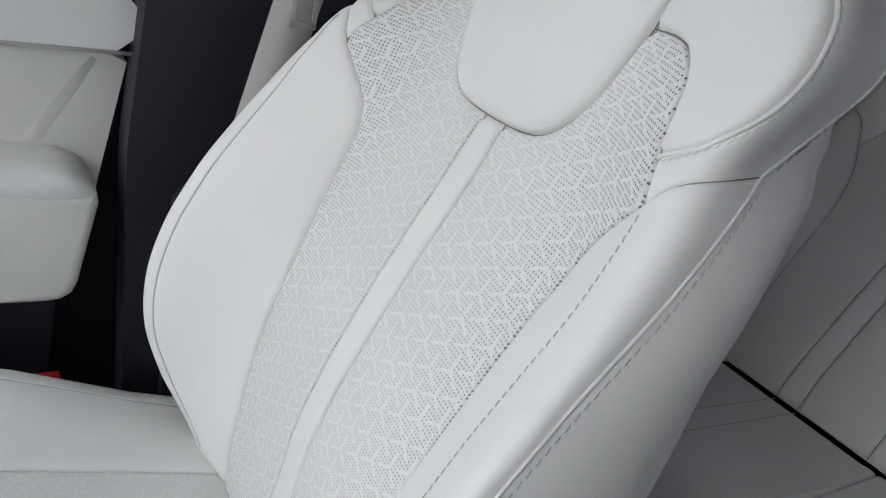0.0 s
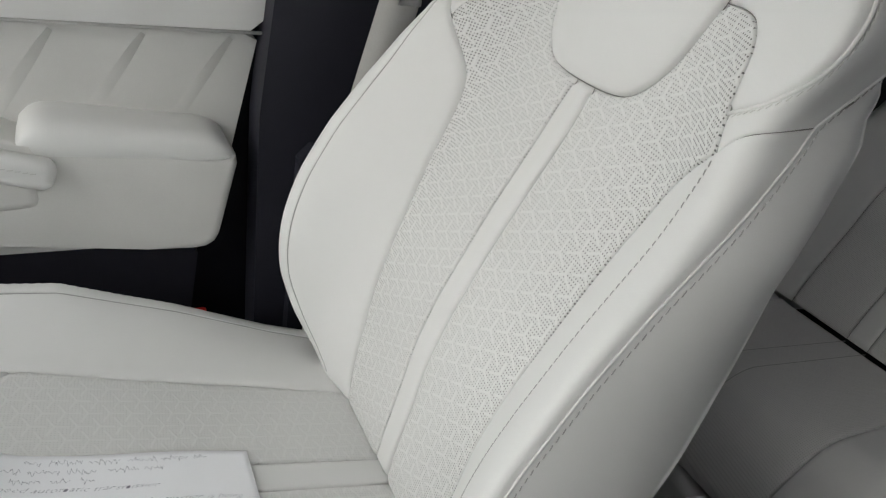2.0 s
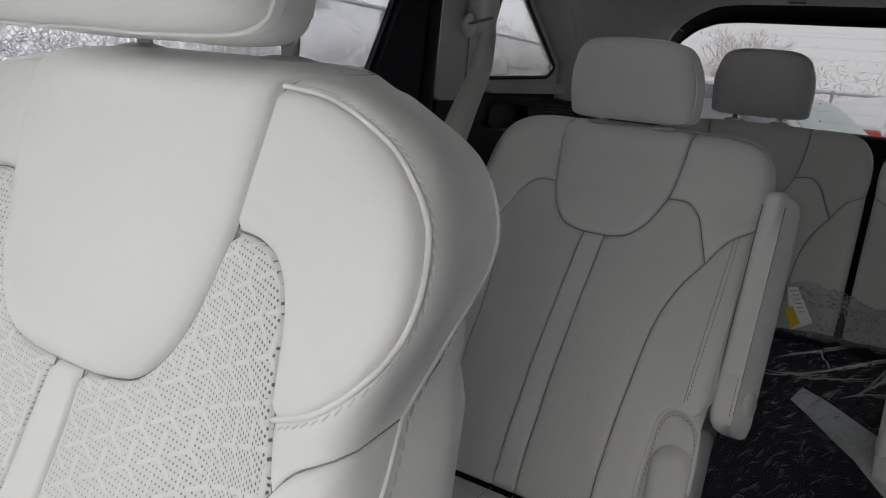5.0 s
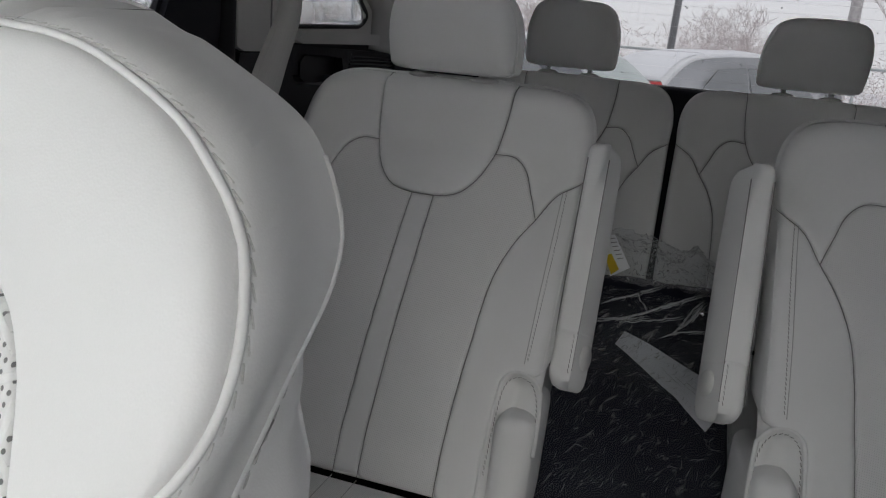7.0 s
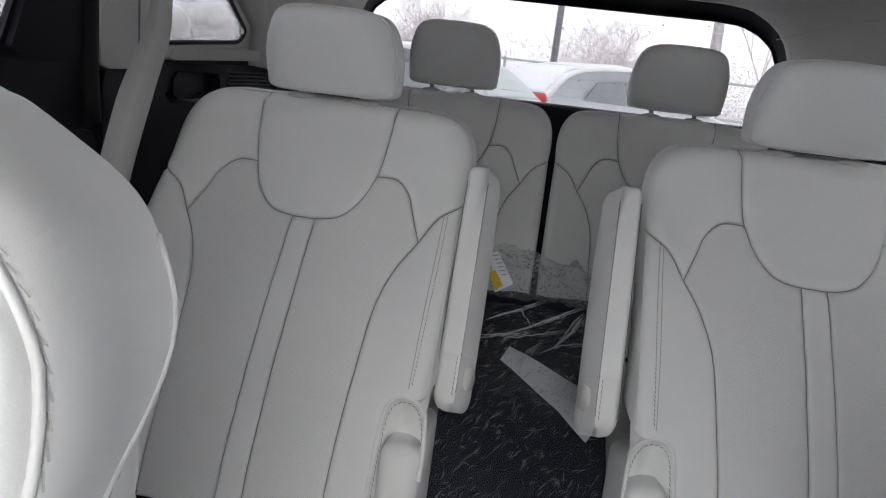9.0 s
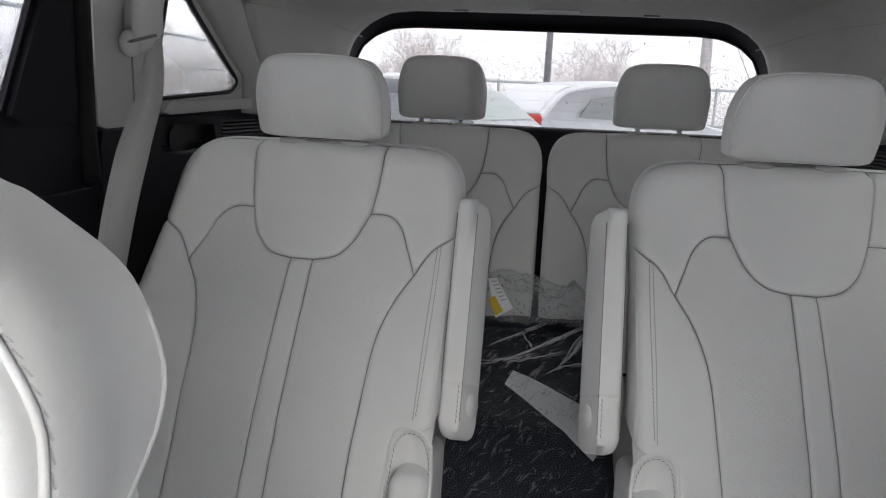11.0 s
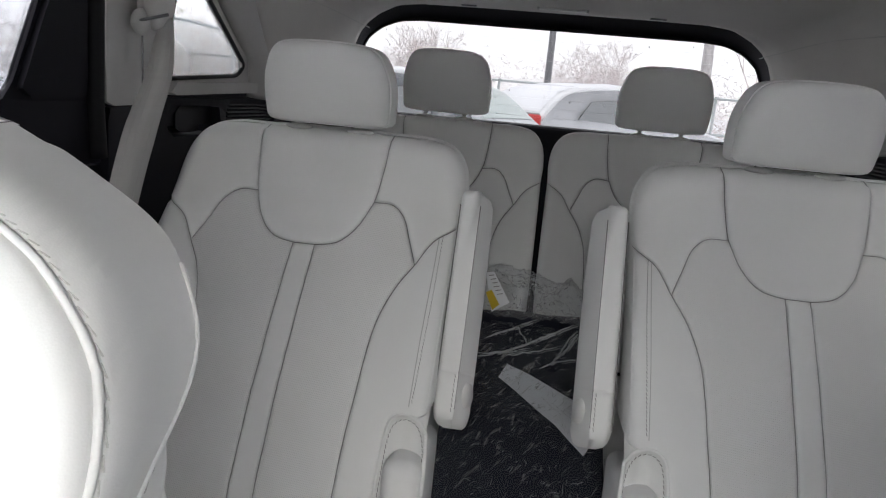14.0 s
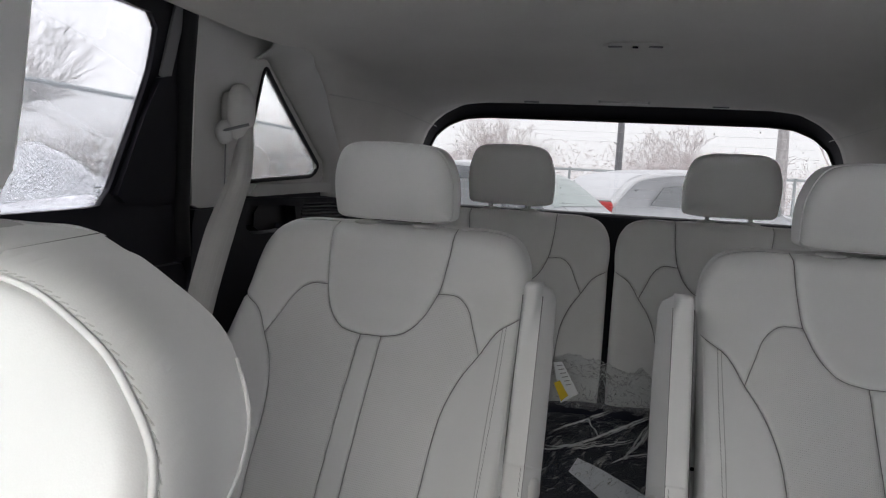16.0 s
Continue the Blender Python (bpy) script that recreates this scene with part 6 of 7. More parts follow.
def creases(name, lines, mat, parent, label):
    """Thin round strokes for folds and glints along many lines, each (points, radius), tapered at both ends, in one
    mesh.
    """
    v, f = [], []
    for pts, r in lines:
        n = len(pts)
        d = np.gradient(pts, axis=0)
        d /= np.maximum(np.linalg.norm(d, axis=1), 1e-9)[:, None]
        a = np.cross(d, (0.1, 0.2, 1.0))
        a /= np.maximum(np.linalg.norm(a, axis=1), 1e-9)[:, None]
        b = np.cross(a, d)
        rr = r * np.clip(np.minimum(np.arange(n), np.arange(n)[::-1]) / max(1, n * 0.22), 0.12, 1)
        base = len(v)
        for k in range(6):
            w = k * math.pi / 3
            v += list(pts + rr[:, None] * (math.cos(w) * a + math.sin(w) * b))
        f += [(base + k * n + i, base + k * n + i + 1, base + ((k + 1) % 6) * n + i + 1, base + ((k + 1) % 6) * n + i) for k in range(6) for i in range(n - 1)]
    ob = mesh_object(name, v, f, mat, parent, label)
    ob.visible_shadow = False
    return ob


rnd = random.Random(9)
FOLDS = [[(-0.099, 1.379), (-0.024, 1.444), (0.020, 1.485)], [(-0.024, 1.444), (-0.012, 1.412), (-0.002, 1.39)], [(-0.12, 1.335), (-0.059, 1.347), (-0.004, 1.385), (0.053, 1.439), (0.107, 1.485)],
         [(0.040, 1.315), (0.081, 1.389), (0.107, 1.453)], [(0.058, 1.348), (0.080, 1.41), (0.108, 1.464)], [(-0.13, 1.315), (-0.04, 1.352), (0.01, 1.378)], [(-0.06, 1.33), (0.02, 1.365), (0.07, 1.40)], [(0.02, 1.30), (0.07, 1.345), (0.12, 1.365)]]
lines3 = []
for q in FOLDS:
    p = spline(q, 0.004)
    p = p + np.array([[0.0022 * noise.noise(Vector((a * 60, b * 60, 3))), 0.003 * noise.noise(Vector((a * 60, b * 60, 9)))] for a, b in p])
    lines3.append(p)
gx, gy = np.meshgrid(np.linspace(-0.15, 0.15, 150), np.linspace(0.62, 1.475, 400))
gz = film_z(gx, gy)
# the film is pulled up along the main folds
flat = np.stack([gx.ravel(), gy.ravel()], 1)
for p in lines3:
    d = np.min(np.linalg.norm(flat[:, None, :] - p[None, ::3, :], axis=2), axis=1).reshape(gx.shape)
    gz += 0.010 * np.clip(1 - d / 0.014, 0, 1)
nu = gx.shape[1]
quad = [(r * nu + i, r * nu + i + 1, (r + 1) * nu + i + 1, (r + 1) * nu + i) for r in range(gx.shape[0] - 1) for i in range(nu - 1)]
wrap = mesh_object("plastic_wrap", np.stack([gx.ravel(), gy.ravel(), gz.ravel()], 1), quad, film, mats, "creased clear plastic wrap")
wrap.visible_shadow = False
# glints on the film's folds, put in as part white, part mirror-like colour
glint = bpy.data.materials.new("film_fold_glint")
glint.use_nodes = True
gn, gl = glint.node_tree.nodes, glint.node_tree.links
gn.clear()
g0, g1, g2, g3 = gn.new("ShaderNodeBsdfTransparent"), gn.new("ShaderNodeBsdfGlossy"), gn.new("ShaderNodeMixShader"), gn.new("ShaderNodeOutputMaterial")
g1.inputs["Color"].default_value, g1.inputs["Roughness"].default_value = (0.97, 0.98, 1.0, 1), 0.05
g4, g5, g6 = gn.new("ShaderNodeTexNoise"), gn.new("ShaderNodeMapRange"), gn.new("ShaderNodeTexCoord")
g4.inputs["Scale"].default_value, g4.inputs["Detail"].default_value = 90, 3
g5.inputs[1].default_value, g5.inputs[2].default_value, g5.inputs[3].default_value, g5.inputs[4].default_value = 0.33, 0.45, 0.15, 1.0
gl.new(g6.outputs["Object"], g4.inputs["Vector"])
gl.new(g4.outputs[0], g5.inputs[0])
gl.new(g5.outputs[0], g2.inputs[0])
gl.new(g0.outputs[0], g2.inputs[1])
g7, g8 = gn.new("ShaderNodeBsdfDiffuse"), gn.new("ShaderNodeMixShader")
g7.inputs[0].default_value, g8.inputs[0].default_value = (0.95, 0.96, 0.98, 1), 0.62
gl.new(g7.outputs[0], g8.inputs[1])
gl.new(g1.outputs[0], g8.inputs[2])
gl.new(g8.outputs[0], g2.inputs[2])
gl.new(g2.outputs[0], g3.inputs[0])
for p, r in zip(lines3, (0.0022, 0.0016, 0.0024, 0.0026, 0.0019, 0.0014, 0.0013, 0.0015)):
    z = film_z(p[:, 0], p[:, 1]) + 0.0105
    creases("film_fold", [(np.stack([p[:, 0], p[:, 1], z], 1), r), (np.stack([p[:, 0] + 0.003, p[:, 1] - 0.004, z - 0.002], 1)[len(p) // 2:], r * 0.5)], glint, mats, "folded film edge with its glint painted white")


def scribble(count, x0, x1, y0, y1, way, sway, size, height, radius, curl=0.9):
    """Short bent strokes, painted glints strewn over a sheet."""
    out = []
    for _ in range(count):
        x, y, w = rnd.uniform(x0, x1), rnd.uniform(y0, y1), rnd.uniform(*size)
        a, bend = rnd.gauss(way, sway), rnd.gauss(0, curl)
        t = np.linspace(0, 1, 8)
        ang = a + bend * (t > rnd.uniform(0.3, 0.7)) + 0.25 * bend * t
        px, py = x + np.cumsum(np.cos(ang)) * w / 8, y + np.cumsum(np.sin(ang)) * w / 8
        px, py = np.clip(px, x0, x1), np.clip(py, y0, y1)
        out.append((np.stack([px, py, height(px, py) + 0.001], 1), rnd.uniform(*radius)))
    return out


# small pale strokes stand in for sparkle on the wrap
small = creases("small_glint", scribble(620, -0.145, 0.145, 0.78, 1.33, 0.85, 0.30, (0.003, 0.022), film_z, (0.00015, 0.0005), 0.5) + scribble(110, -0.145, 0.145, 1.33, 1.46, 0.75, 0.25, (0.004, 0.022), film_z, (0.0002, 0.0007), 0.35), glint, mats, "fine white strokes painted as glints on the film")
small["kind"] = "stuff"
# the crumpled end of the bag
bag = film.copy()
bag.name = "crumpled_plastic_film"
bn, bl = bag.node_tree.nodes, bag.node_tree.links
for k in bn:
    if k.type == "TEX_NOISE":
        k.inputs["Scale"].default_value = 36
    if k.type == "BUMP":
        k.inputs["Strength"].default_value = 0.35
    if k.type == "MAP_RANGE":
        k.inputs[3].default_value, k.inputs[4].default_value = 1.2, 5.0
milk, haze = bn.new("ShaderNodeBsdfDiffuse"), bn.new("ShaderNodeMixShader")
milk.inputs[0].default_value = (0.85, 0.86, 0.88, 1)
haze.inputs[0].default_value = 0.085
top = bn["Mix Shader"]
bl.new(bn["Transparent BSDF"].outputs[0], haze.inputs[1])
bl.new(milk.outputs[0], haze.inputs[2])
bl.new(haze.outputs[0], top.inputs[1])
gx, gy = np.meshgrid(np.linspace(-0.16, 0.16, 96), np.linspace(1.440, 1.62, 54))
jit = np.random.default_rng(5)
gx = gx + jit.uniform(-0.4, 0.4, gx.shape) * 0.0034
gy = gy + jit.uniform(-0.3, 0.4, gy.shape) * 0.0033 + (0.020 * lump(gx, gx * 0, 26, 4) + 0.010 * lump(gx, gx * 0, 75, 7) + 0.008) * np.clip((1.50 - gy) / 0.06, 0, 1)
gz = bag_z(gx, gy) + jit.normal(0, 0.0007, gx.shape)
nu = gx.shape[1]
tri = []
for r in range(gx.shape[0] - 1):
    for i in range(nu - 1):
        a, b, c, d = r * nu + i, r * nu + i + 1, (r + 1) * nu + i + 1, (r + 1) * nu + i
        tri += [(a, b, c), (a, c, d)] if (r * 7 + i * 3) % 2 else [(a, b, d), (b, c, d)]
bagged = mesh_object("bag_end", np.stack([gx.ravel(), gy.ravel(), gz.ravel()], 1), tri, bag, mats, "crumpled clear plastic bag end", False)
bagged.visible_shadow = False
# more pale strokes for sparkle, on the bag's end
small = creases("bag_glint", scribble(280, -0.15, 0.15, 1.452, 1.58, 0.9, 1.0, (0.003, 0.019), bag_z, (0.0003, 0.0013), 0.9) + scribble(40, -0.15, 0.06, 1.53, 1.60, 0.2, 0.6, (0.006, 0.026), bag_z, (0.0003, 0.0011), 0.7), glint, mats, "white strokes painted as glints on the crumpled bag")
small["kind"] = "stuff"


def flat_piece(name, corners, mat, lift, label):
    """A flat sheet lying on the pile, given by its corners seen from above."""
    (a, b, c, d) = (np.array(p, float) for p in corners)
    s, t = np.meshgrid(np.linspace(0, 1, 14), np.linspace(0, 1, 14))
    s, t = s[..., None], t[..., None]
    p = (1 - s) * (1 - t) * a + s * (1 - t) * b + s * t * c + (1 - s) * t * d
    x, y = p[..., 0].ravel(), p[..., 1].ravel()
    z = pile_z(x, y) + lift + 0.012 * lump(x, y, 7)
    return mesh_object(name, np.stack([x, y, z], 1), [(r * 14 + i, r * 14 + i + 1, (r + 1) * 14 + i + 1, (r + 1) * 14 + i) for r in range(13) for i in range(13)], mat, mats, label)


flat_piece("white_sheet", [(-0.052, 1.29), (-0.038, 1.335), (0.16, 1.205), (0.11, 1.115)], PAPER, 0.009, "white printed sheet under the film")
def tag_piece(name, corners, mat, label):
    """A small stiff label standing in the bag's front, given by its corners."""
    bm = bmesh.new()
    a = [bm.verts.new(p) for p in corners]
    b = [bm.verts.new((p[0], p[1] + 0.0006, p[2])) for p in corners]
    bm.faces.new(a)
    bm.faces.new(b[::-1])
    for i in range(4):
        bm.faces.new((a[i], b[i], b[(i + 1) % 4], a[(i + 1) % 4]))
    bmesh.ops.recalc_face_normals(bm, faces=bm.faces)
    return part(name, bm, mat, mats, label)


tag_piece("label_card", [(-0.106, 1.4605, 0.943), (-0.088, 1.4605, 0.946), (-0.048, 1.4405, 0.887), (-0.084, 1.4405, 0.862)], PAPER, "white label card with fine print")
tag_piece("yellow_label", [(-0.1015, 1.4505, 0.901), (-0.089, 1.4505, 0.908), (-0.069, 1.4345, 0.882), (-0.083, 1.4345, 0.868)], YELLOW, "yellow warning label")
for k in range(6):
    q = k * 0.0072
    tag_piece("print_bar", [(-0.0985 + q * 0.62, 1.4565 - q * 0.32, 0.9375 - q), (-0.0870 + q * 0.62, 1.4565 - q * 0.32, 0.9405 - q), (-0.0868 + q * 0.62, 1.4563 - q * 0.32, 0.9393 - q), (-0.0983 + q * 0.62, 1.4563 - q * 0.32, 0.9363 - q)], SATIN_GREY, "grey printed line")
for k in range(3):
    flat_piece("print_bar", [(0.034 + k * 0.022, 1.243 - k * 0.013), (0.0355 + k * 0.022, 1.242 - k * 0.013), (0.072 + k * 0.022, 1.200 - k * 0.013), (0.0705 + k * 0.022, 1.201 - k * 0.013)], SATIN_GREY, 0.0098, "grey printed line")

# roof fittings
rl = thing("rear_roof_lamp", "slim pale lamp in the roof lining above the tail window", "lamp")
part("lens", box_bm((0.125, 0.014, 0.007), (0, 1.961, 1.5525), 0.0025), DOOR_TRIM, rl, "", True)
for sx in (-1, 1):
    part("end_cap", box_bm((0.006, 0.018, 0.009), (sx * 0.065, 1.961, 1.5525), 0.002), PILLAR_TRIM, rl)
hook = thing("roof_anchor", "flat oval roof fitting with a small dark slot", "roof fitting")
bm = bmesh.new()
bmesh.ops.create_uvsphere(bm, u_segments=28, v_segments=10, radius=1)
bmesh.ops.scale(bm, vec=(0.066, 0.034, 0.0045), verts=bm.verts)
bmesh.ops.translate(bm, vec=(0.012, 1.402, 1.5955), verts=bm.verts)
part("bezel", bm, HEADLINER, hook, "", True)
part("slot", box_bm((0.011, 0.008, 0.004), (0.010, 1.392, 1.5905), 0.0015), RUBBER, hook, "dark slot")
for sx in (-1, 1):
    part("wing", box_bm((0.026, 0.008, 0.003), (0.010 + sx * 0.038, 1.394, 1.5915), 0.001, m=pose(0, 0, 0, 0, 0, sx * 12)), SATIN_GREY, hook)
for sx in (-0.253, 0.252):
    clip = thing("roof_clip", "small flat clip cover in the grey roof lining", "clip", "roof clips")
    part("cover", box_bm((0.042, 0.012, 0.004), (sx, 1.993, 1.5495), 0.0015), SATIN_GREY, clip)
for sx in (-1, 1):
    joint = tagged(tube("trim_seam", spline([(sx * 0.645, 1.470, 1.4935), (sx * 0.6315, 1.638, 1.5015), (sx * 0.6105, 1.801, 1.5035), (sx * 0.573, 2.055, 1.4875), (sx * 0.561, 2.13, 1.482)], 0.03), 0.0011, PILLAR_TRIM, None, 6), "thin joint line in the roof lining", "trim", kind="structure")
# small unreadable maker's print in the corner of the rear door glass
stamp = thing("glass_print", "tiny dark printed lines in the window's corner", "label")
for k, w in enumerate((0.015, 0.008, 0.016, 0.017, 0.012)):
    z = 1.279 - k * 0.0058
    part("print_line", box_bm((0.0006, w, 0.0008 if k else 0.0019), (-(wall_x(0.835, z) + 0.0035), 0.836 - k * 0.001, z), 0.0), SATIN_GREY, stamp)

# ---- outdoors ----
v = [(-600, -600, -0.02), (600, -600, -0.02), (600, 600, -0.02), (-600, 600, -0.02)]
g = mesh_object("ground", v, [(0, 1, 2, 3)], SNOW, None, "", False)
tagged(g, "snow-covered parking ground", "ground", kind="structure")


def bank(name, x0, x1, y0, y1, height, label, nx=40, ny=90, seed=1.0):
    gx, gy = np.meshgrid(np.linspace(x0, x1, nx), np.linspace(y0, y1, ny))
    s = np.maximum(np.sin(math.pi * (gx - x0) / (x1 - x0)), 0) ** 0.8 * np.minimum(1, np.minimum(gy - y0, y1 - gy) / 1.5)
    h = height(gx, gy) * s + 0.14 * s * lump(gx, gy, 1.1, seed) + 0.05 * s * lump(gx, gy, 5, seed)
    ob = mesh_object(name, np.stack([gx.ravel(), gy.ravel(), np.maximum(h, -0.03).ravel()], 1), [(r * nx + i, r * nx + i + 1, (r + 1) * nx + i + 1, (r + 1) * nx + i) for r in range(ny - 1) for i in range(nx - 1)], SNOW, None)
    return tagged(ob, label, "snow bank")


bank("snow_bank", -6.5, -3.4, -2, 24, lambda x, y: 0.92 + 0.05 * np.sin(y), "low bank of ploughed white snow before the fence", seed=2.0)
bank("snow_bank", -9.8, -6.8, -2, 24, lambda x, y: 1.02 + 0.46 * np.exp(-((y - 8.85) / 0.6) ** 2), "heaped white snow bank behind the fence", seed=5.0)

fence = thing("chain_link_fence", "galvanised chain-link fence with a round top rail behind a snow bank", "fence")
part("top_rail", rod_bm((-6.6, -4, 2.2), (-6.6, 26, 2.2), 0.032, segs=10), GALVANISED, fence, "", True)
for y in np.arange(-3.4, 26, 3.05):
    part("post", rod_bm((-6.63, y, -0.1), (-6.63, y, 2.22), 0.038, segs=10), GALVANISED, fence, "", True)
verts, faces = [], []
for y in np.arange(1.0, 25, 0.072):
    for s in (1, -1):
        a, b = Vector((-6.57 + 0.004 * s, y, 0.3)), Vector((-6.57 + 0.004 * s, y + s * 1.7, 2.18))
        base = len(verts)
        for p in (a, b):
            verts += [p + Vector((0, 0.0032, -0.0032 * s)), p + Vector((0.0032, 0, 0)), p + Vector((0, -0.0032, 0.0032 * s))]
        faces += [(base, base + 1, base + 4, base + 3), (base + 1, base + 2, base + 5, base + 4), (base + 2, base, base + 3, base + 5)]
mesh = mesh_object("wire_mesh", verts, faces, GALVANISED, fence, "woven wire mesh", False)
mesh["kind"] = "stuff"


def tree(name, base, height, label, seed, spread=0.55, levels=6, mat=BARK, lean=(0, 0), trunk_r=0.16, stems=1, twigs=(0.62, 0.8), thin=0.003):
    """A bare winter tree: a tapered trunk, and a crown of ever finer branches."""
    rnd = random.Random(seed)
    th = thing(name, label, "tree")
    tv, tf, cv, cf = [], [], [], []

    def limb(a, d, length, r, depth):
        v, f = (tv, tf) if depth == 0 else (cv, cf)
        segs = 4 if depth > 1 else 7
        steps = 3 if depth < 3 else 2
        p, dirn = a, d
        ring = None
        r0 = r
        for s in range(steps + 1):
            up = Vector((0.3, 0.2, 1)) if abs(dirn.z) < 0.9 else Vector((1, 0, 0))
            x = dirn.cross(up).normalized()
            y = dirn.cross(x)
            rr = r0 * (1 - 0.4 * s / steps)
            idx = []
            for k in range(segs):
                w = 2 * math.pi * k / segs
                v.append(p + rr * (math.cos(w) * x + math.sin(w) * y))
                idx.append(len(v) - 1)
            if ring:
                for k in range(segs):
                    f.append((ring[k], ring[(k + 1) % segs], idx[(k + 1) % segs], idx[k]))
            ring = idx
            if s < steps:
                dirn = (dirn + Vector((rnd.gauss(0, 0.10), rnd.gauss(0, 0.10), rnd.gauss(0.03, 0.07)))).normalized()
                p = p + dirn * (length / steps)
                if depth >= 1 and depth < levels and s < steps - 1 and rnd.random() < 0.8:
                    side = (dirn + Vector((rnd.gauss(0, 1), rnd.gauss(0, 1), rnd.gauss(0.2, 0.5))) * spread * 0.8).normalized()
                    limb(p, side, length * rnd.uniform(0.5, 0.7), max(rr * 0.5, thin), depth + 1)
        if depth < levels:
            for _ in range(3 if depth < 3 else 2):
                side = (dirn + Vector((rnd.gauss(0, 1), rnd.gauss(0, 1), rnd.gauss(0.1, 0.6))) * spread).normalized()
                limb(p, side, length * rnd.uniform(*twigs), max(rr * 0.62, thin), depth + 1)

    for k in range(stems):
        way = Vector((lean[0], lean[1], 1)) if stems == 1 else Vector((rnd.gauss(0, 0.22), rnd.gauss(0, 0.22), 1))
        limb(Vector(base) + Vector((rnd.gauss(0, 0.15), rnd.gauss(0, 0.15), 0)) * (stems > 1), way.normalized(), height * (0.28 if stems == 1 else 0.16), trunk_r, 0)
    mesh_object("trunk", tv, tf, mat, th)
    mesh_object("crown", cv, cf, mat, th, "bare branching twigs").data.materials[0] = mat
    return th


tree("bare_tree", (-14.9, 13.0, 0.4), 8.0, "bare grey winter tree with fine upswept twigs behind the fence", 3, spread=0.40, levels=6, mat=GREY_TWIG, trunk_r=0.05, stems=5, twigs=(0.70, 0.90), thin=0.0046)
tree("bare_tree", (-3.8, 22, 0), 6, "bare winter tree dusted with snow", 8, spread=0.6, levels=6, mat=FROSTED, trunk_r=0.07, stems=3, twigs=(0.68, 0.86), thin=0.0045)
tree("bare_tree", (1.9, 21, 0), 6, "bare winter tree dusted with snow", 5, spread=0.6, levels=6, mat=FROSTED, trunk_r=0.06, stems=2, twigs=(0.68, 0.86), thin=0.0045)
tree("bare_tree", (3.05, 14.5, 0), 11, "thick-trunked bare tree beyond the parked cars", 12, spread=0.5, levels=6, trunk_r=0.15, mat=FROSTED_BARK, thin=0.006)
tree("bare_tree", (6.5, 24, 0), 7, "bare winter tree dusted with snow", 21, spread=0.6, levels=6, mat=FROSTED, trunk_r=0.09, thin=0.006)


def thicket(name, centre, size, count, label, seed, mat=SNOWY_TWIG, fine=1.0):
    """A snowy hedge: a tangle of short twigs."""
    rnd = random.Random(seed)
    v, f = [], []
    for _ in range(count):
        x, y = rnd.uniform(-1, 1), rnd.uniform(-1, 1)
        top = (1 - 0.5 * x * x) * (0.75 + 0.35 * noise.noise(Vector((x * 3, y * 6 + seed, seed))))
        p = Vector((centre[0] + x * size[0] / 2, centre[1] + y * size[1] / 2, centre[2] + rnd.random() ** (0.8 if fine > 0.76 else 1.5) * size[2] * top))
        d = Vector((rnd.gauss(0, 1), rnd.gauss(0, 1), rnd.gauss(0.5, 0.8))).normalized() * rnd.uniform(0.10, 0.34) * fine
        w = d.cross(Vector((rnd.gauss(0, 1), rnd.gauss(0, 1), 1))).normalized() * rnd.uniform(0.004, 0.018) * fine
        b = len(v)
        v += [p - w, p + w, p + d + w * 0.4, p + d - w * 0.4]
        f.append((b, b + 1, b + 2, b + 3))
    ob = mesh_object(name, v, f, mat, None, "", False)
    return tagged(ob, label, "shrubs", kind="stuff")


FROSTED_BROWN = material("frosted_brown_twigs", (0.52, 0.43, 0.39), 0.9, grain=0.3, grain_size=6)
BROWN = material("dry_brown_leaves", (0.27, 0.20, 0.15), 0.9, grain=0.3, grain_size=6)
thicket("snowy_hedge", (-12.6, 14.0, 0), (4.4, 24, 2.7), 26000, "snow-dusted tangled hedge behind the fence", 1, fine=0.8)
thicket("snowy_hedge", (-12.3, 14.0, 0), (4.0, 24, 2.5), 15000, "brown leafless stems in the hedge", 6, BROWN, 0.7)
thicket("snowy_hedge", (-12.6, 14.0, 0.2), (4.4, 24, 2.0), 9000, "lumps of snow caught in the hedge", 9, SNOW, 0.55)
thicket("leafy_hedge", (-9.0, 18.6, 0.4), (1.6, 9.0, 3.3), 17000, "brown-leaved hedge dusted with snow by the fence", 14, BROWN, 0.6)
thicket("leafy_hedge", (-9.0, 18.6, 0.4), (1.6, 9.0, 3.3), 9000, "snow caught on the brown hedge", 15, SNOW, 0.5)
thicket("far_thicket", (1, 27, 0), (30, 3.0, 3.3), 42000, "far frosted wood beyond the parking ground", 2, FROSTED, 0.75)
thicket("far_thicket", (1, 26, 0), (30, 2.0, 2.2), 16000, "brown scrub before the far wood", 4, FROSTED_BROWN, 0.6)

pole = thing("lamp_post", "dark slender lamp post beyond the parked cars", "post")
part("shaft", rod_bm((0.06, 15.0, 0), (0.06, 15.0, 7.0), 0.075, 0.055), material("dark_painted_steel", (0.20, 0.20, 0.21), 0.5), pole, "", True)
rail = thing("rail_fence", "low galvanised rail fence behind the parked cars", "fence")
for z in (1.75, 0.9):
    part("rail", rod_bm((-12, 18.0, z), (14, 18.0, z), 0.03, segs=8), GALVANISED, rail, "", True)
for x in np.arange(-11.5, 14, 2.6):
    part("post", rod_bm((x, 18.0, 0), (x, 18.0, 1.8), 0.035, segs=8), GALVANISED, rail, "", True)


CAR_SILVER = material("silver_car_paint", (0.50, 0.52, 0.54), 0.3, metal=0.3)
CAR_GLASS = material("frosted_car_glass", (0.40, 0.46, 0.45), 0.1)
CAR_DARK = material("dark_car_glass", (0.20, 0.21, 0.22), 0.2)
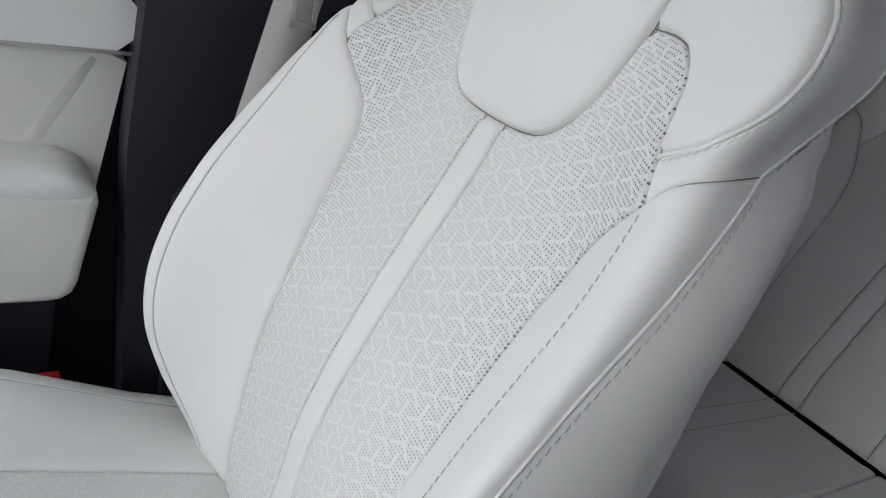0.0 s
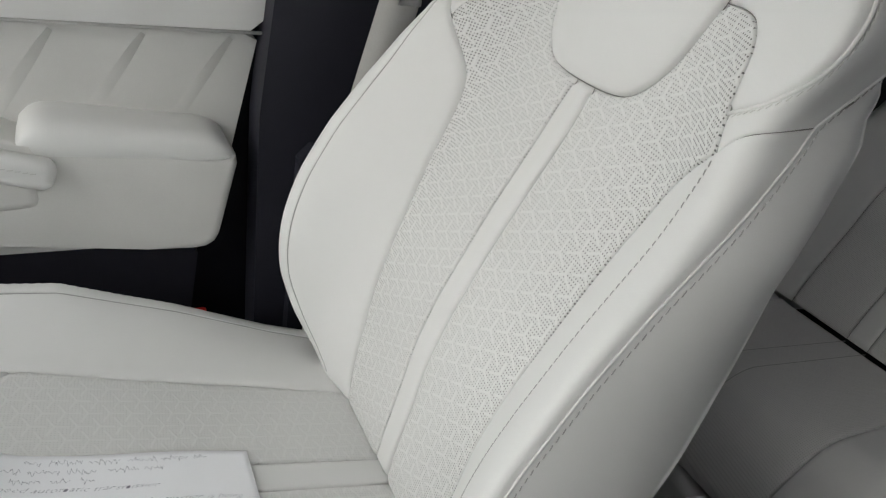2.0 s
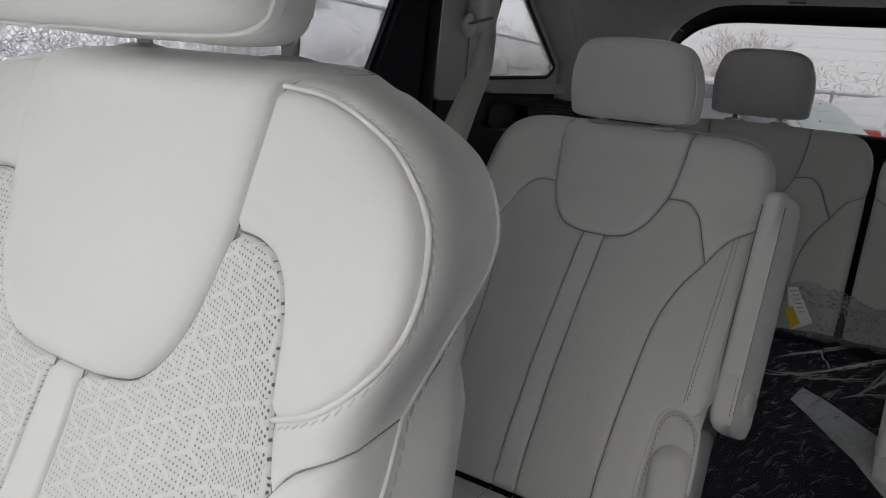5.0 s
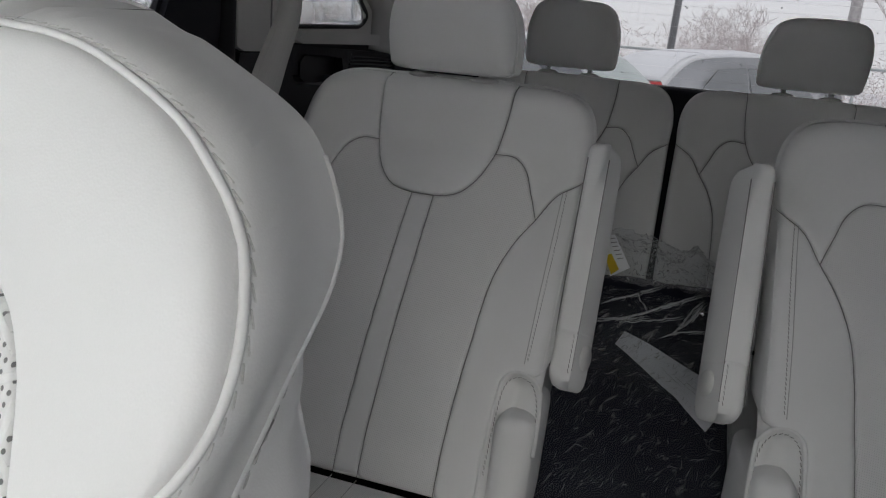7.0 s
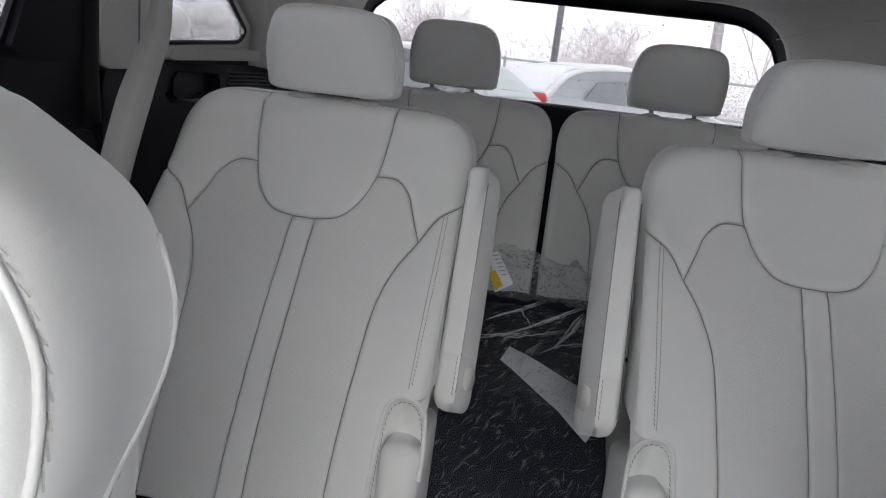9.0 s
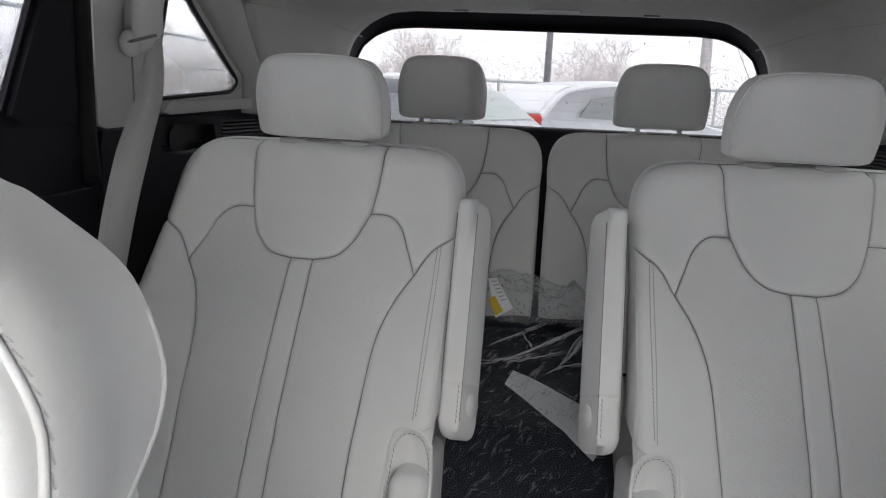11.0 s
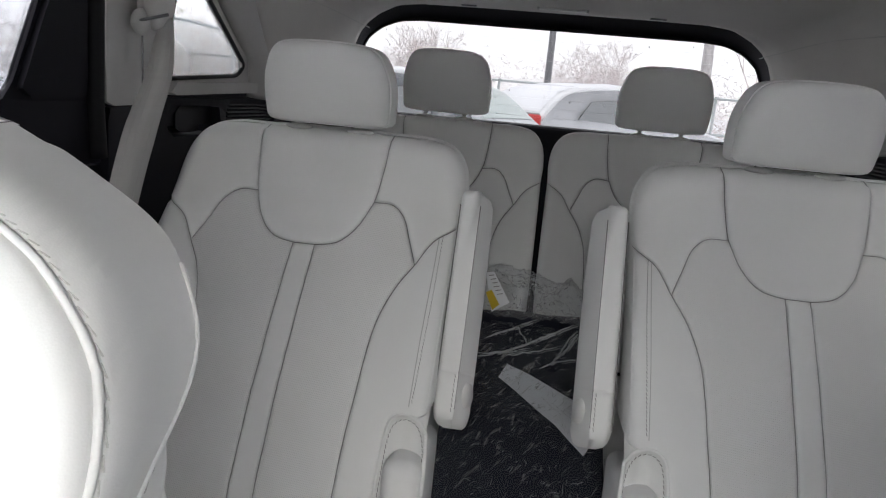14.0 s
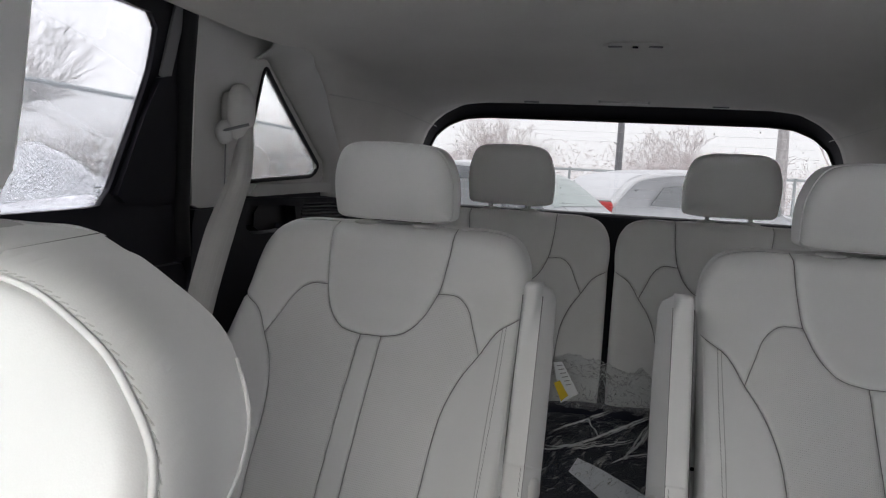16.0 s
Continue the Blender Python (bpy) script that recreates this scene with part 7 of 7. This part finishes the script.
CAR_RED = material("red_lamp_plastic", (0.5, 0.03, 0.03), 0.3)


def parked_car(m, paint, label, tall=1.0, frost=True):
    """A snow-covered car: a body lofted from its side outline, snow, windows, lamps and wheels. Its front points along its y."""
    car = thing("parked_car", label, "car", "parked cars")
    side = spline([(-2.18, 0.35), (-2.26, 0.62), (-2.22, 0.90), (-2.02, 1.06), (-1.62, 1.36), (-1.15, 1.47), (-0.3, 1.53), (0.35, 1.49), (0.78, 1.36), (1.18, 1.06), (1.34, 0.99), (1.9, 0.90), (2.2, 0.78), (2.28, 0.58), (2.22, 0.35)], 0.04) * np.array([1, tall])
    k = len(side)
    rows = []
    for w in np.linspace(-1, 1, 17):
        sq = math.copysign(abs(w) ** 0.75, w)
        inset = 1 - 0.26 * np.clip(side[:, 1] / tall - 0.98, 0, 1) / 0.5
        ends = 1 - 0.10 * np.clip(np.abs(side[:, 0]) - 1.7, 0, 1) / 0.5
        rows.append(np.stack([0.91 * sq * inset * ends, side[:, 0], side[:, 1] - 0.06 * abs(w) ** 5], 1))
    quads = lambda a, b: [(r * b + i, r * b + i + 1, (r + 1) * b + i + 1, (r + 1) * b + i) for r in range(a - 1) for i in range(b - 1)]
    mesh_object("body", np.vstack(rows), quads(17, k) + [tuple(range(k)), tuple(range(16 * k, 17 * k))[::-1]], paint, car)

    def strip(name, y0, y1, half, lift, mat, text, thick=0.0):
        sel = [i for i in range(k) if y0 <= side[i, 0] <= y1 and side[i, 1] > 0.74 * tall]
        rs = []
        for r, w in zip(rows, np.linspace(-1, 1, 17)):
            if abs(w) <= half:
                ripple = np.array([noise.noise(Vector((a * 2.6, b * 2.6, y0))) for a, b in zip(r[sel, 0], r[sel, 1])])
                rs.append(np.stack([r[sel, 0], r[sel, 1], r[sel, 2] + lift + (0.4 * thick) * ripple], 1))
        ob = mesh_object(name, np.vstack(rs), quads(len(rs), len(sel)), mat, car, text)
        if thick:
            so = ob.modifiers.new("thickness", "SOLIDIFY")
            so.thickness, so.offset = thick, 1
        return ob

    strip("roof_snow", -1.25, 0.42, 0.94, 0.012, SNOW, "settled snow", 0.06)
    strip("bonnet_snow", 1.24, 2.12, 0.92, 0.012, SNOW, "settled snow", 0.05)
    strip("windscreen", 0.46, 1.16, 0.80, 0.008, CAR_GLASS, "pale green frosted windscreen")
    strip("tail_window", -2.0, -1.3, 0.78, 0.008, SNOW if frost else CAR_GLASS, "snow-covered tail window")
    for sx in (-1, 1):
        for shape in ([(-1.42, 1.08), (-1.12, 1.32), (-0.62, 1.37), (-0.62, 1.06)], [(-0.57, 1.06), (-0.57, 1.37), (0.18, 1.37), (0.52, 1.20), (0.62, 1.06)]):
            bm = bmesh.new()
            near = [bm.verts.new((sx * (0.910 * (1 - 0.26 * max(0, z - 0.98) / 0.5) + 0.006), y, (z - 0.045) * tall)) for y, z in shape]
            deep = [bm.verts.new((v.co.x - sx * 0.02, v.co.y, v.co.z)) for v in near]
            bm.faces.new(near)
            bm.faces.new(deep[::-1])
            for i in range(len(shape)):
                bm.faces.new((near[i], deep[i], deep[(i + 1) % len(shape)], near[(i + 1) % len(shape)]))
            part("side_window", bm, CAR_DARK, car, "dark side window")
        lamp = part("tail_lamp", box_bm((0.30, 0.20, 0.17), (sx * 0.70, -2.11, 0.985 * tall), 0.05, 4, pose(0, 0, 0, 0, 0, -sx * 28)), CAR_RED, car, "red tail lamp", True)
        part("lamp_lens", box_bm((0.20, 0.20, 0.05), (sx * 0.70, -2.13, 1.055 * tall), 0.02, 3, pose(0, 0, 0, 0, 0, -sx * 28)), CAR_DARK, lamp, "dark lens", True)
        for y in (-1.38, 1.42):
            wheel = part("wheel", rod_bm((sx * 0.78, y, 0.33), (sx * 0.92, y, 0.33), 0.33, segs=24), RUBBER, car, "black tyre", True)
            part("rim", rod_bm((sx * 0.91, y, 0.33), (sx * 0.935, y, 0.33), 0.21, segs=16), DULL_METAL, wheel, "metal rim")
        part("mirror", box_bm((0.22, 0.11, 0.15), (sx * 0.99, 0.86, 1.04 * tall), 0.04, 4), CAR_DARK, car, "dark door mirror", True)
    car.matrix_world = m
    return car


parked_car(pose(-1.42, 8.75, -0.02, 0, 0, -112), CAR_SILVER, "silver parked car with a frosted green windscreen", 1.03)
parked_car(pose(1.05, 11.6, 0.03, 0, 0, -50), material("white_car_paint", (0.74, 0.75, 0.77), 0.3), "white parked car under settled snow", 1.05)
parked_car(pose(-4.3, 12.9, 0, 0, 0, 78), material("dark_blue_car_paint", (0.05, 0.06, 0.10), 0.25), "dark blue parked car under snow", 0.98)
